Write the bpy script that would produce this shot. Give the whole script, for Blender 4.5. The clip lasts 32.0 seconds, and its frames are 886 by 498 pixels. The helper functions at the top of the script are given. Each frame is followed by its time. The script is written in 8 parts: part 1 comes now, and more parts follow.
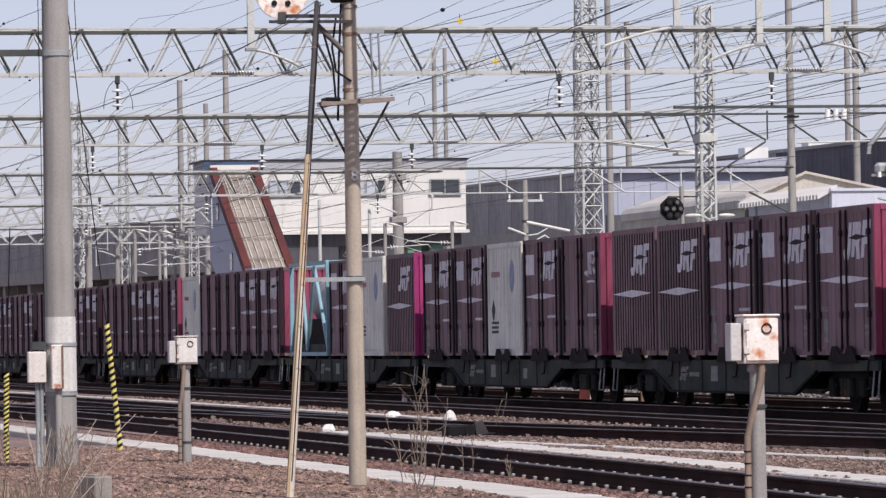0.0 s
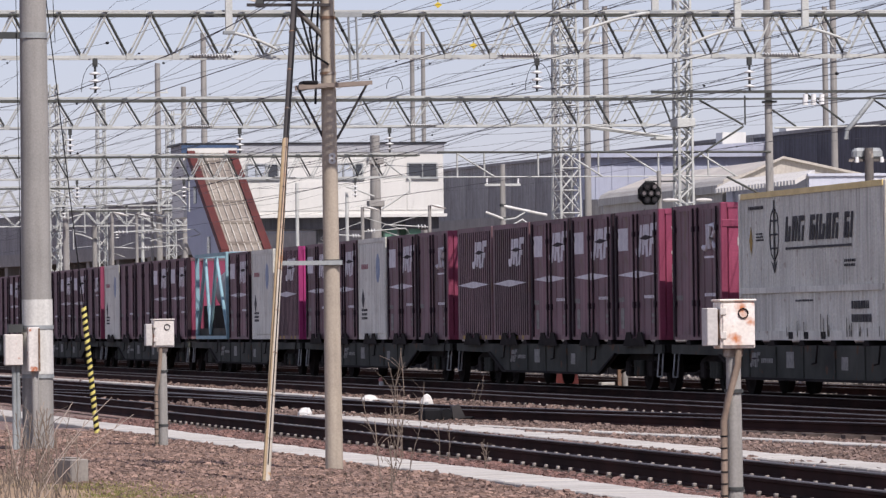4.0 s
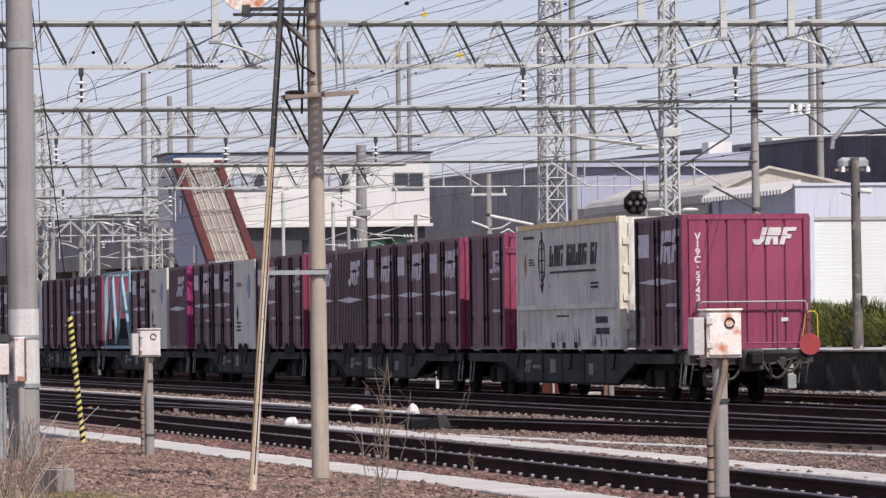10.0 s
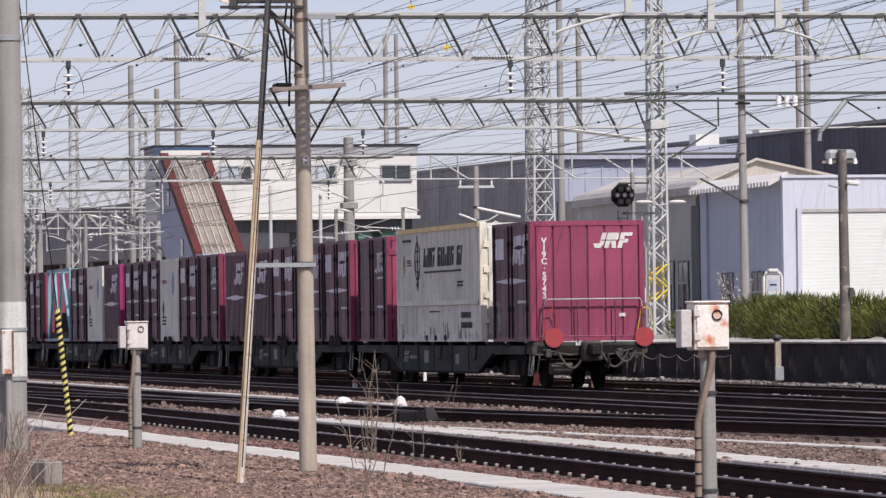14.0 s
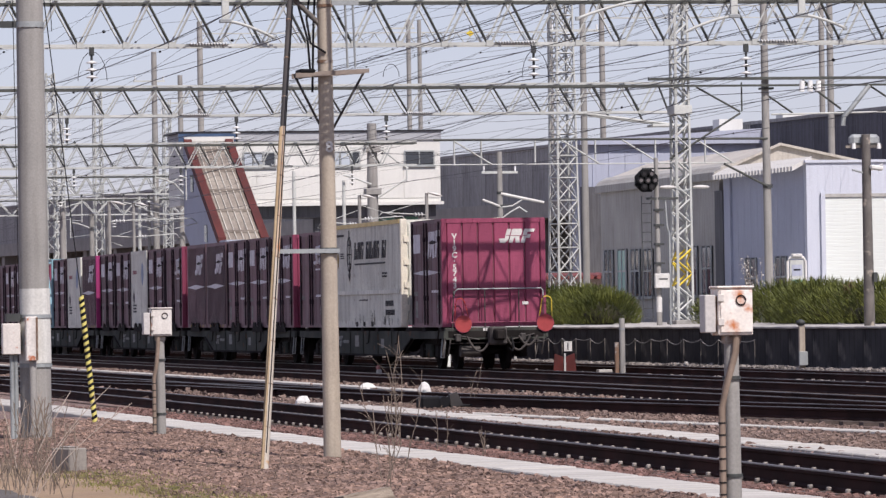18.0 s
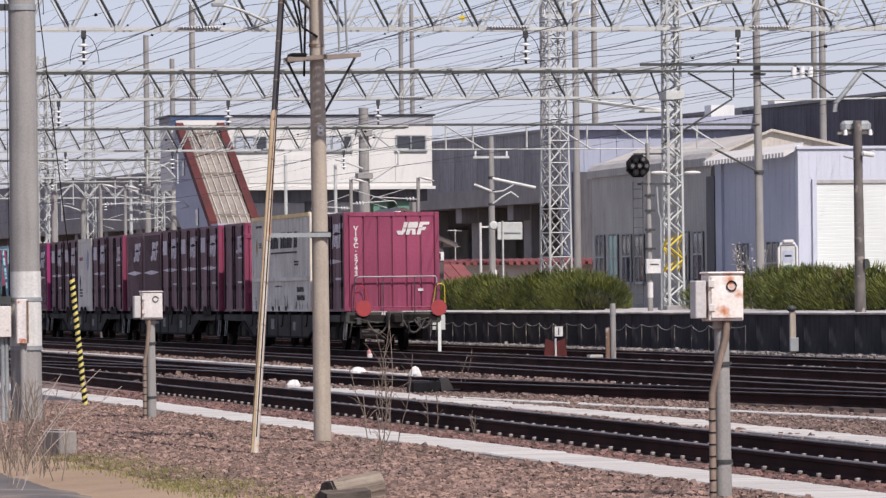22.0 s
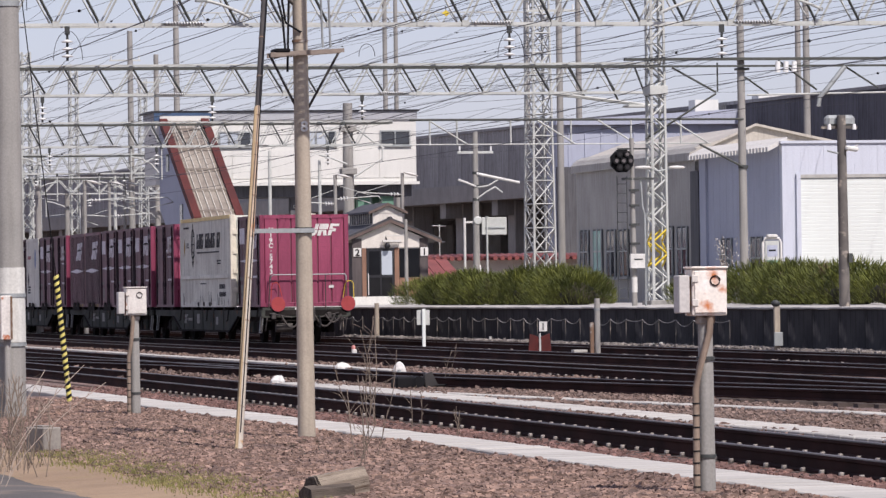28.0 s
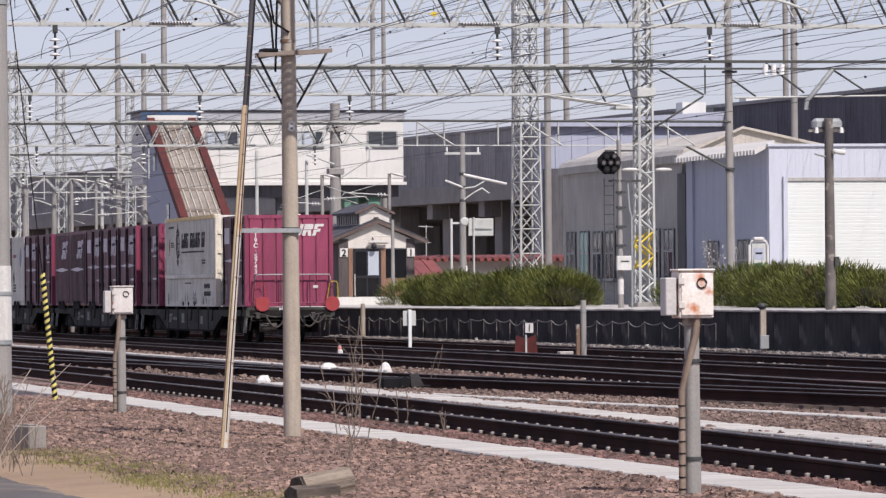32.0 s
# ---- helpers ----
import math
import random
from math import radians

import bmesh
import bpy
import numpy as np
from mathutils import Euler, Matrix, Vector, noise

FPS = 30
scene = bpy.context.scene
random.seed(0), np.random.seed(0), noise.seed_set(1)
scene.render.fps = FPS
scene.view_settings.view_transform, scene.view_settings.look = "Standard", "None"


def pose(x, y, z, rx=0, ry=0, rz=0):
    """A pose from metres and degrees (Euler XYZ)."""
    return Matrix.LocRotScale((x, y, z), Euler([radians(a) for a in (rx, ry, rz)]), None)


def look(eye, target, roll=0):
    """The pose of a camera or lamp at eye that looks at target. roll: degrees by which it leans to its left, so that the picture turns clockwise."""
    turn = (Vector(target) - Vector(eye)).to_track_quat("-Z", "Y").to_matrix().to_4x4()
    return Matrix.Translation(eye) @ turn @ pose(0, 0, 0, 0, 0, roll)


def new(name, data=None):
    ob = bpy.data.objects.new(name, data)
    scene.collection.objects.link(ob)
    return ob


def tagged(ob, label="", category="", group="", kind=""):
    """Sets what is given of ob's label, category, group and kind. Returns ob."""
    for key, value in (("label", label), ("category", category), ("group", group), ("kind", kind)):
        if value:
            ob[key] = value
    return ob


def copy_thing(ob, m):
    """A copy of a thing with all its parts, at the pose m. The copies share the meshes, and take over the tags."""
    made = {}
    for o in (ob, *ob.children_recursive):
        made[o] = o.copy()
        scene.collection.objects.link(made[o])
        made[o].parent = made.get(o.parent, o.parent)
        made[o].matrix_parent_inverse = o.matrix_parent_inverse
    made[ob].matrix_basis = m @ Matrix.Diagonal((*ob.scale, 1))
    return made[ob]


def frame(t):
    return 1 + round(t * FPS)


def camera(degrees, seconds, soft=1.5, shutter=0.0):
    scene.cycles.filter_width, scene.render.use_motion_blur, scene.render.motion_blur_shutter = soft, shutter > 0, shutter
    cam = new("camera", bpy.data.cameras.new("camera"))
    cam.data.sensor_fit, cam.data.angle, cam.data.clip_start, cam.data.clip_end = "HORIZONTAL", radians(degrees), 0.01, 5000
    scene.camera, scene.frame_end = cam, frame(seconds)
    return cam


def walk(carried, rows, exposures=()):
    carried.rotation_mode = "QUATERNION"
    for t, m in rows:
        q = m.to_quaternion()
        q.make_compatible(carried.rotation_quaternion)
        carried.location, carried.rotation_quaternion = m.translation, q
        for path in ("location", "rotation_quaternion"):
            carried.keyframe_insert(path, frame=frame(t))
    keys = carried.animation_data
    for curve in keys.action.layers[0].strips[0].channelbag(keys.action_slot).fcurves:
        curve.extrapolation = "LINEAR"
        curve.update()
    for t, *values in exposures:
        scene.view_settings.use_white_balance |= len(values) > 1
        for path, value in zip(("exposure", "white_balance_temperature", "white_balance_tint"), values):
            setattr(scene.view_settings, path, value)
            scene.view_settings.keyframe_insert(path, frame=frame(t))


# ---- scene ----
# The camera stands 1.34 m over rail level beside a railway yard, far back with a long lens, and pans a little.
# World: tracks run along +Y, X grows across them to the platform.
EYE_Z = 1.34
cam = camera(9.86, 32.0, soft=1.4)
PATH = [
    (0, 11.046, 1.028, 0.90, 0.000), (0.5, 11.057, 1.028, 0.77, -0.004), (1, 11.084, 1.006, 0.86, -0.001), (1.5, 11.144, 0.976, 0.81, 0.002), (2, 11.208, 0.913, 0.69, -0.001),
    (2.5, 11.222, 0.862, 0.75, 0.001), (3, 11.228, 0.844, 0.56, -0.002), (3.5, 11.219, 0.847, 0.63, -0.001), (4, 11.295, 0.845, 0.72, 0.004), (4.5, 11.409, 0.832, 0.68, 0.003),
    (6.5, 11.495, 0.847, 0.43, -0.005), (7, 11.552, 0.898, 0.44, -0.003), (7.5, 11.594, 0.892, 0.47, -0.009), (8, 11.570, 0.881, 0.54, -0.003), (8.5, 11.520, 0.895, 0.54, -0.003),
    (9, 11.465, 0.924, 0.60, -0.004), (9.5, 11.448, 0.970, 0.74, -0.001), (10, 11.453, 0.950, 0.73, -0.000), (10.5, 11.455, 0.900, 0.80, 0.001), (11, 11.467, 0.864, 0.69, -0.001),
    (11.5, 11.471, 0.881, 0.70, -0.001), (12, 11.463, 0.904, 0.72, 0.001), (12.5, 11.508, 0.913, 0.85, 0.004), (13, 11.549, 0.904, 0.72, -0.001), (13.5, 11.585, 0.873, 0.72, -0.001),
    (15.5, 11.521, 0.838, 0.99, 0.004), (16, 11.426, 0.772, 0.87, 0.004), (16.5, 11.376, 0.728, 0.83, -0.000), (17, 11.345, 0.699, 0.79, 0.001), (17.5, 11.325, 0.680, 0.82, 0.002),
    (18, 11.326, 0.708, 0.91, -0.000), (18.5, 11.383, 0.696, 0.91, 0.001), (19, 11.375, 0.606, 0.96, 0.008), (19.5, 11.346, 0.576, 0.92, 0.005), (20, 11.305, 0.573, 0.88, 0.006),
    (20.5, 11.311, 0.585, 0.90, 0.009), (21, 11.354, 0.590, 0.86, 0.009), (21.5, 11.432, 0.568, 0.56, 0.003), (22, 11.420, 0.535, 0.67, 0.004), (22.5, 11.382, 0.526, 0.89, 0.006),
    (23, 11.369, 0.513, 0.97, 0.015), (23.5, 11.411, 0.465, 1.01, 0.013), (24, 11.446, 0.381, 0.89, 0.018), (24.5, 11.478, 0.343, 0.68, 0.015), (25, 11.478, 0.382, 0.73, 0.012),
    (25.5, 11.494, 0.414, 0.67, 0.013), (26, 11.550, 0.438, 0.70, 0.012), (26.5, 11.600, 0.430, 0.72, 0.012), (28.5, 11.586, 0.504, 0.80, 0.011), (29, 11.590, 0.521, 0.76, 0.010),
    (29.5, 11.617, 0.501, 0.69, 0.010), (30, 11.628, 0.472, 0.61, 0.012), (30.5, 11.667, 0.459, 0.61, 0.012), (31, 11.694, 0.483, 0.74, 0.008), (31.5, 11.742, 0.474, 0.65, 0.011),
    (32, 11.743, 0.488, 0.44, 0.008),
]

def turned(azimuth, pitch, roll, x):
    m = Matrix.Translation((x, 0, EYE_Z)) @ pose(0, 0, 0, 0, 0, -azimuth)
    return m @ pose(0, 0, 0, 90 + pitch) @ pose(0, 0, 0, 0, 0, -roll)


walk(cam, [(t, turned(a, p, r, x)) for t, a, p, r, x in PATH], [(0.0, 0.20, 6400, 17), (32.0, 0.20, 6400, 17)])

# ---- light ----
SUN_FROM = Vector((0.38, -1.0, 1.33)).normalized()
world = bpy.data.worlds.new("sky")
scene.world = world
world.use_nodes = True
sky = world.node_tree.nodes.new("ShaderNodeTexSky")
sky.sky_type, sky.sun_disc = "NISHITA", False
sky.sun_elevation = math.asin(SUN_FROM.z)
sky.sun_rotation = math.atan2(SUN_FROM.x, SUN_FROM.y)
sky.air_density, sky.dust_density, sky.ozone_density = 1.0, 0.6, 3.0
back = world.node_tree.nodes["Background"]
back.inputs["Strength"].default_value = 0.10
haze = world.node_tree.nodes.new("ShaderNodeMix")      # spring haze over the clear sky
haze.data_type = "RGBA"
haze.inputs["Factor"].default_value = 0.55
haze.inputs["B"].default_value = (5.1, 5.08, 6.6, 1.0)
world.node_tree.links.new(sky.outputs[0], haze.inputs["A"])
world.node_tree.links.new(haze.outputs["Result"], back.inputs["Color"])
sun = new("sun", bpy.data.lights.new("sun", "SUN"))
sun.data.energy, sun.data.angle, sun.data.color = 4.6, radians(0.5), (1.0, 0.95, 0.88)
sun.matrix_world = look((0, 0, 60), Vector((0, 0, 60)) - SUN_FROM)


# ---- materials ----
def srgb(r, g, b):
    return tuple(((v / 255 + 0.055) / 1.055) ** 2.4 if v > 10 else v / 255 / 12.92 for v in (r, g, b)) + (1.0,)


def material(name, base, other=None, rough=0.6, metal=0.0, big=1.5, fine=40.0, bump=0.15, depth=0.004,
             patch=None, patch_at=0.62, patch_scale=3.0, island=0.0, each=0.0, streak=0.0, stretch=(1, 1, 1), gloss=0.35, patch_soft=0.06):
    """A worn surface: base and other mix by broad noise, fine grain and relief, patch (rust, dirt) where a third noise is high."""
    m = bpy.data.materials.new(name)
    m.use_nodes = True
    n, l = m.node_tree.nodes, m.node_tree.links
    bsdf = n["Principled BSDF"]
    co = n.new("ShaderNodeTexCoord")
    mp = n.new("ShaderNodeMapping")
    mp.inputs["Scale"].default_value = stretch
    l.new(co.outputs["Object"], mp.inputs["Vector"])
    other = other or tuple(v * 0.7 for v in base[:3]) + (1.0,)

    def noise_node(scale, detail=4.0):
        t = n.new("ShaderNodeTexNoise")
        t.inputs["Scale"].default_value, t.inputs["Detail"].default_value = scale, detail
        l.new(mp.outputs["Vector"], t.inputs["Vector"])
        return t.outputs["Fac"]

    def ramp(fac, lo, hi):
        t = n.new("ShaderNodeMapRange")
        t.inputs["From Min"].default_value, t.inputs["From Max"].default_value = lo, hi
        l.new(fac, t.inputs["Value"])
        return t.outputs["Result"]

    def mix(fac, a, b, blend="MIX"):
        t = n.new("ShaderNodeMix")
        t.data_type, t.blend_type = "RGBA", blend
        for sock, v in ((t.inputs["Factor"], fac), (t.inputs["A"], a), (t.inputs["B"], b)):
            if isinstance(v, (tuple, float, int)):
                sock.default_value = v
            else:
                l.new(v, sock)
        return t.outputs["Result"]

    col = mix(ramp(noise_node(big), 0.32, 0.68), base, other)
    grain = noise_node(fine, 3.0)
    col = mix(0.35, col, mix(ramp(grain, 0.3, 0.7), (0.45, 0.45, 0.45, 1), (1, 1, 1, 1)), "MULTIPLY")
    if streak:
        st = n.new("ShaderNodeMapping")
        st.inputs["Scale"].default_value = (9.0, 9.0, 0.5)
        l.new(co.outputs["Object"], st.inputs["Vector"])
        t = n.new("ShaderNodeTexNoise")
        t.inputs["Scale"].default_value = 1.3
        l.new(st.outputs["Vector"], t.inputs["Vector"])
        col = mix(ramp(t.outputs["Fac"], 0.45, 0.75), col, mix(1.0, col, (1 - streak, 1 - streak * 1.05, 1 - streak * 1.1, 1), "MULTIPLY"))
    if patch:
        col = mix(ramp(noise_node(patch_scale, 6.0), patch_at, patch_at + patch_soft), col, patch)
    if island:
        g = n.new("ShaderNodeNewGeometry")
        col = mix(1.0, col, mix(g.outputs["Random Per Island"], (1 - island,) * 3 + (1,), (1 + island * 0.6,) * 3 + (1,)), "MULTIPLY")
    if each:
        g = n.new("ShaderNodeObjectInfo")
        col = mix(1.0, col, mix(g.outputs["Random"], (1 - each,) * 3 + (1,), (1 + each * 0.5,) * 3 + (1,)), "MULTIPLY")
    l.new(col, bsdf.inputs["Base Color"])
    bsdf.inputs["Specular IOR Level"].default_value = gloss
    bsdf.inputs["Metallic"].default_value = metal
    r = n.new("ShaderNodeMapRange")
    r.inputs["To Min"].default_value, r.inputs["To Max"].default_value = max(0.05, rough - 0.12), min(1.0, rough + 0.12)
    l.new(grain, r.inputs["Value"])
    l.new(r.outputs["Result"], bsdf.inputs["Roughness"])
    if bump:
        b = n.new("ShaderNodeBump")
        b.inputs["Strength"].default_value, b.inputs["Distance"].default_value = bump, depth
        l.new(grain, b.inputs["Height"])
        l.new(b.outputs["Normal"], bsdf.inputs["Normal"])
    return m


def glass_material(name, tint, rough=0.06):
    m = bpy.data.materials.new(name)
    m.use_nodes = True
    bsdf = m.node_tree.nodes["Principled BSDF"]
    bsdf.inputs["Base Color"].default_value = tint
    bsdf.inputs["Roughness"].default_value = rough
    bsdf.inputs["Specular IOR Level"].default_value = 0.8
    return m


RUST = srgb(128, 70, 38)
BALLAST = material("ballast", srgb(128, 106, 98), srgb(100, 84, 78), 0.95, big=0.6, fine=22, bump=1.0, depth=0.05, patch=srgb(170, 150, 135), patch_at=0.6, patch_scale=18)
GRAVEL = material("gravel_stone", srgb(148, 122, 107), srgb(112, 93, 85), 0.9, big=2.0, fine=30, island=0.55, bump=0.3)
REDGRAVEL = material("red_gravel_stone", srgb(130, 99, 90), srgb(102, 79, 73), 0.9, big=2.0, fine=30, island=0.5, bump=0.3)
BROWNGRAVEL = material("brown_gravel_stone", srgb(132, 112, 101), srgb(103, 87, 80), 0.9, big=2.0, fine=30, island=0.5, bump=0.3)
EARTH = material("dry_earth", srgb(156, 133, 107), srgb(134, 113, 90), 0.95, big=0.8, fine=25, bump=0.5, depth=0.02, patch=srgb(132, 116, 84), patch_at=0.6, patch_scale=2.2, patch_soft=0.15)
ASPHALT = material("worn_asphalt", srgb(106, 101, 97), srgb(88, 85, 83), 0.95, big=0.8, fine=60, bump=0.3, gloss=0.1, patch=srgb(150, 134, 116), patch_at=0.56, patch_scale=1.0, patch_soft=0.2)
LID = material("trough_concrete", srgb(188, 184, 176), srgb(168, 164, 156), 0.85, big=1.2, fine=30, each=0.12, bump=0.2, patch=srgb(120, 110, 100), patch_at=0.66, patch_scale=2.5)
GREYSTONE = material("grey_stone", srgb(150, 142, 134), srgb(118, 112, 108), 0.9, big=2.0, fine=30, island=0.5, bump=0.3)
CONDUIT = material("tan_conduit", srgb(152, 134, 118), srgb(128, 112, 98), 0.75, big=3, fine=30, streak=0.2)
RAIL = material("rusty_rail", srgb(66, 44, 40), srgb(42, 30, 28), 0.9, big=1.0, fine=25, bump=0.3, gloss=0.08)
RAILTOP = material("worn_rail_head", srgb(128, 120, 116), srgb(88, 82, 80), 0.5, metal=0.7, big=0.5, fine=30)
CLIP = material("rail_clip", srgb(172, 164, 154), srgb(128, 120, 114), 0.7, big=5, fine=40, each=0.25)
TIE = material("dark_sleeper", srgb(92, 80, 74), srgb(64, 56, 52), 0.9, big=3, fine=40)
CONC = material("pole_concrete", srgb(158, 155, 149), srgb(141, 139, 134), 0.85, big=1.0, fine=50, streak=0.2, bump=0.2)
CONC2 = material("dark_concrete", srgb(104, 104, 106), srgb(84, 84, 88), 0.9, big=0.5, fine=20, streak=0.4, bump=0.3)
BROWNPOLE = material("weathered_pole", srgb(180, 168, 150), srgb(162, 151, 136), 0.85, big=2.0, fine=50, streak=0.25)
STEEL = material("galvanised_steel", srgb(170, 174, 172), srgb(140, 144, 144), 0.55, metal=0.3, big=2.0, fine=50, patch=RUST, patch_at=0.72)
DARKSTEEL = material("dark_steel", srgb(82, 84, 82), srgb(62, 64, 63), 0.6, metal=0.3, big=2.0, fine=50, patch=RUST, patch_at=0.7)
RUSTED = material("rusted_iron", srgb(132, 104, 82), srgb(100, 82, 70), 0.85, big=3.0, fine=50, patch=srgb(160, 154, 146), patch_at=0.55)
BOXWHITE = material("rusting_white_paint", srgb(222, 218, 210), srgb(205, 198, 190), 0.6, big=3.0, fine=40, patch=srgb(168, 98, 62), patch_at=0.575, patch_scale=6, streak=0.12)
WHITE = material("white_paint", srgb(216, 214, 208), srgb(196, 194, 188), 0.6, big=1.5, fine=30)
PORCELAIN = material("porcelain", srgb(232, 232, 228), srgb(215, 215, 212), 0.25, big=4, fine=30, bump=0)
BOXRUST = material("heavily_rusted_white_paint", srgb(236, 232, 224), srgb(226, 214, 200), 0.65, big=5.0, fine=40, patch=srgb(184, 112, 66), patch_at=0.505, patch_scale=8, patch_soft=0.16, streak=0.1)
STRIPE = material("faded_yellow_sleeve", srgb(218, 206, 118), srgb(196, 182, 98), 0.7, big=5, fine=40)
BLACK = material("black_paint", srgb(30, 30, 32), srgb(20, 20, 22), 0.7, big=2, fine=40, gloss=0.15)
YELLOW = material("yellow_paint", srgb(222, 196, 62), srgb(196, 170, 56), 0.6, big=4, fine=40)
TAILRED = material("faded_tail_red", srgb(168, 66, 66), srgb(150, 60, 60), 0.6, big=5, fine=40)
REDPAINT = material("red_paint", srgb(178, 62, 54), srgb(156, 54, 48), 0.55, big=4, fine=40)


# ---- mesh tools ----
def box(bm, x0, x1, y0, y1, z0, z1, bevel=0.0):
    vs = [bm.verts.new(p) for p in ((x0, y0, z0), (x1, y0, z0), (x1, y1, z0), (x0, y1, z0), (x0, y0, z1), (x1, y0, z1), (x1, y1, z1), (x0, y1, z1))]
    fs = [bm.faces.new([vs[i] for i in f]) for f in ((3, 2, 1, 0), (4, 5, 6, 7), (0, 1, 5, 4), (1, 2, 6, 5), (2, 3, 7, 6), (3, 0, 4, 7))]
    if bevel:
        bmesh.ops.bevel(bm, geom=list({e for f in fs for e in f.edges}), offset=bevel, segments=1, affect="EDGES", profile=0.5)
    return bm


def seal(bm, *rings):
    """Close round ends with flat caps and crisp rims."""
    for r in rings:
        for e in bm.faces.new(r).edges:
            e.smooth = False


def tube(bm, a, b, r0, r1=None, sides=8, caps=True):
    a, b = Vector(a), Vector(b)
    r1 = r0 if r1 is None else r1
    q = (b - a).to_track_quat("Z", "Y")
    rings = []
    for p, r in ((a, r0), (b, r1)):
        rings.append([bm.verts.new(p + q @ Vector((r * math.cos(2 * math.pi * i / sides), r * math.sin(2 * math.pi * i / sides), 0))) for i in range(sides)])
    for i in range(sides):
        f = bm.faces.new((rings[0][i], rings[0][(i + 1) % sides], rings[1][(i + 1) % sides], rings[1][i]))
        f.smooth = sides > 5
    if caps:
        seal(bm, rings[0][::-1], rings[1])
    return bm


def path_tube(bm, pts, r, sides=5):
    """One pipe swept along a line of points."""
    pts = [Vector(p) for p in pts]
    rings = []
    for i, p in enumerate(pts):
        d = (pts[min(i + 1, len(pts) - 1)] - pts[max(i - 1, 0)]).normalized()
        u = d.cross(Vector((0.31, 0.17, 0.93)))
        if u.length < 0.2:
            u = d.cross(Vector((1, 0.2, 0)))
        u.normalize()
        v = d.cross(u)
        rings.append([bm.verts.new(p + r * (math.cos(2 * math.pi * k / sides) * u + math.sin(2 * math.pi * k / sides) * v)) for k in range(sides)])
    for a, b in zip(rings, rings[1:]):
        for k in range(sides):
            bm.faces.new((a[k], a[(k + 1) % sides], b[(k + 1) % sides], b[k])).smooth = True
    seal(bm, rings[0][::-1], rings[-1])
    return bm


def skew_tube(bm, a, b, r, skew, sides=12):
    """A length of pipe with slanting ends, for spiral stripes."""
    a, b = Vector(a), Vector(b)
    rings = [[bm.verts.new(p + Vector((r * math.cos(2 * math.pi * i / sides), r * math.sin(2 * math.pi * i / sides), skew * math.cos(2 * math.pi * i / sides)))) for i in range(sides)] for p in (a, b)]
    for i in range(sides):
        bm.faces.new((rings[0][i], rings[0][(i + 1) % sides], rings[1][(i + 1) % sides], rings[1][i])).smooth = True
    seal(bm, rings[0][::-1], rings[1])
    return bm


def prism(bm, outline, axis, lo, hi):
    """Extrude a flat outline of (u, v) along an axis: x -> (w, u, v), y -> (u, w, v), z -> (u, v, w)."""
    put = {"x": lambda u, v, w: (w, u, v), "y": lambda u, v, w: (u, w, v), "z": lambda u, v, w: (u, v, w)}[axis]
    a = [bm.verts.new(put(u, v, lo)) for u, v in outline]
    b = [bm.verts.new(put(u, v, hi)) for u, v in outline]
    k = len(outline)
    bm.faces.new(a), bm.faces.new(b)
    for i in range(k):
        bm.faces.new((a[i], a[(i + 1) % k], b[(i + 1) % k], b[i]))
    bmesh.ops.recalc_face_normals(bm, faces=bm.faces)
    return bm


def lathe(bm, profile, x=0, y=0, sides=12):
    """Turn (radius, z) pairs round a vertical axis."""
    rings = [[bm.verts.new((x + r * math.cos(2 * math.pi * i / sides), y + r * math.sin(2 * math.pi * i / sides), z)) for i in range(sides)] for r, z in profile]
    for p, q in zip(rings, rings[1:]):
        for i in range(sides):
            bm.faces.new((p[i], p[(i + 1) % sides], q[(i + 1) % sides], q[i])).smooth = True
    seal(bm, rings[0][::-1], rings[-1])
    return bm


def B():
    return bmesh.new()


def data_of(name, bm, mat):
    me = bpy.data.meshes.new(name)
    bm.to_mesh(me)
    bm.free()
    me.materials.append(mat)
    return me


def part(name, bm, mat, parent=None, label="", at=None):
    ob = new(name, data_of(name, bm, mat) if isinstance(bm, bmesh.types.BMesh) else bm)
    ob.parent = parent
    if at is not None:
        ob.matrix_basis = at
    if label:
        tagged(ob, label)
    return ob


def thing(name, x, y, z, label, category, group="", rz=0.0, kind=""):
    ob = new(name)
    ob.empty_display_size = 0.2
    ob.matrix_basis = pose(x, y, z, 0, 0, rz)
    return tagged(ob, label, category, group, kind)


def soup(name, verts, faces, mat, kind="stuff", label="", category="", parent=None):
    me = bpy.data.meshes.new(name)
    me.from_pydata(verts, [], faces)
    me.materials.append(mat)
    ob = new(name, me)
    ob.parent = parent
    return tagged(ob, label, category, "", kind)


# ---- ground ----
def ground_z(x, y):
    """Low swells; the shoulder beside the cable trough stands a little over the path."""
    z = -0.17
    if x < 9.2:
        z += 0.07 * min(1.0, max(0.0, (x - 5.2) / 1.5)) - 0.03
    for edge in (9.64, 10.46, 13.75, 14.5):      # gravel heaped against the cable troughs
        z = max(z, -0.118 - 0.22 * abs(x - edge)) if abs(x - edge) < 0.3 else z
    z += 0.025 * noise.noise((x * 0.5, y * 0.3, 0.0)) + 0.015 * noise.noise((x * 1.7, y * 1.3, 3.0))
    return z


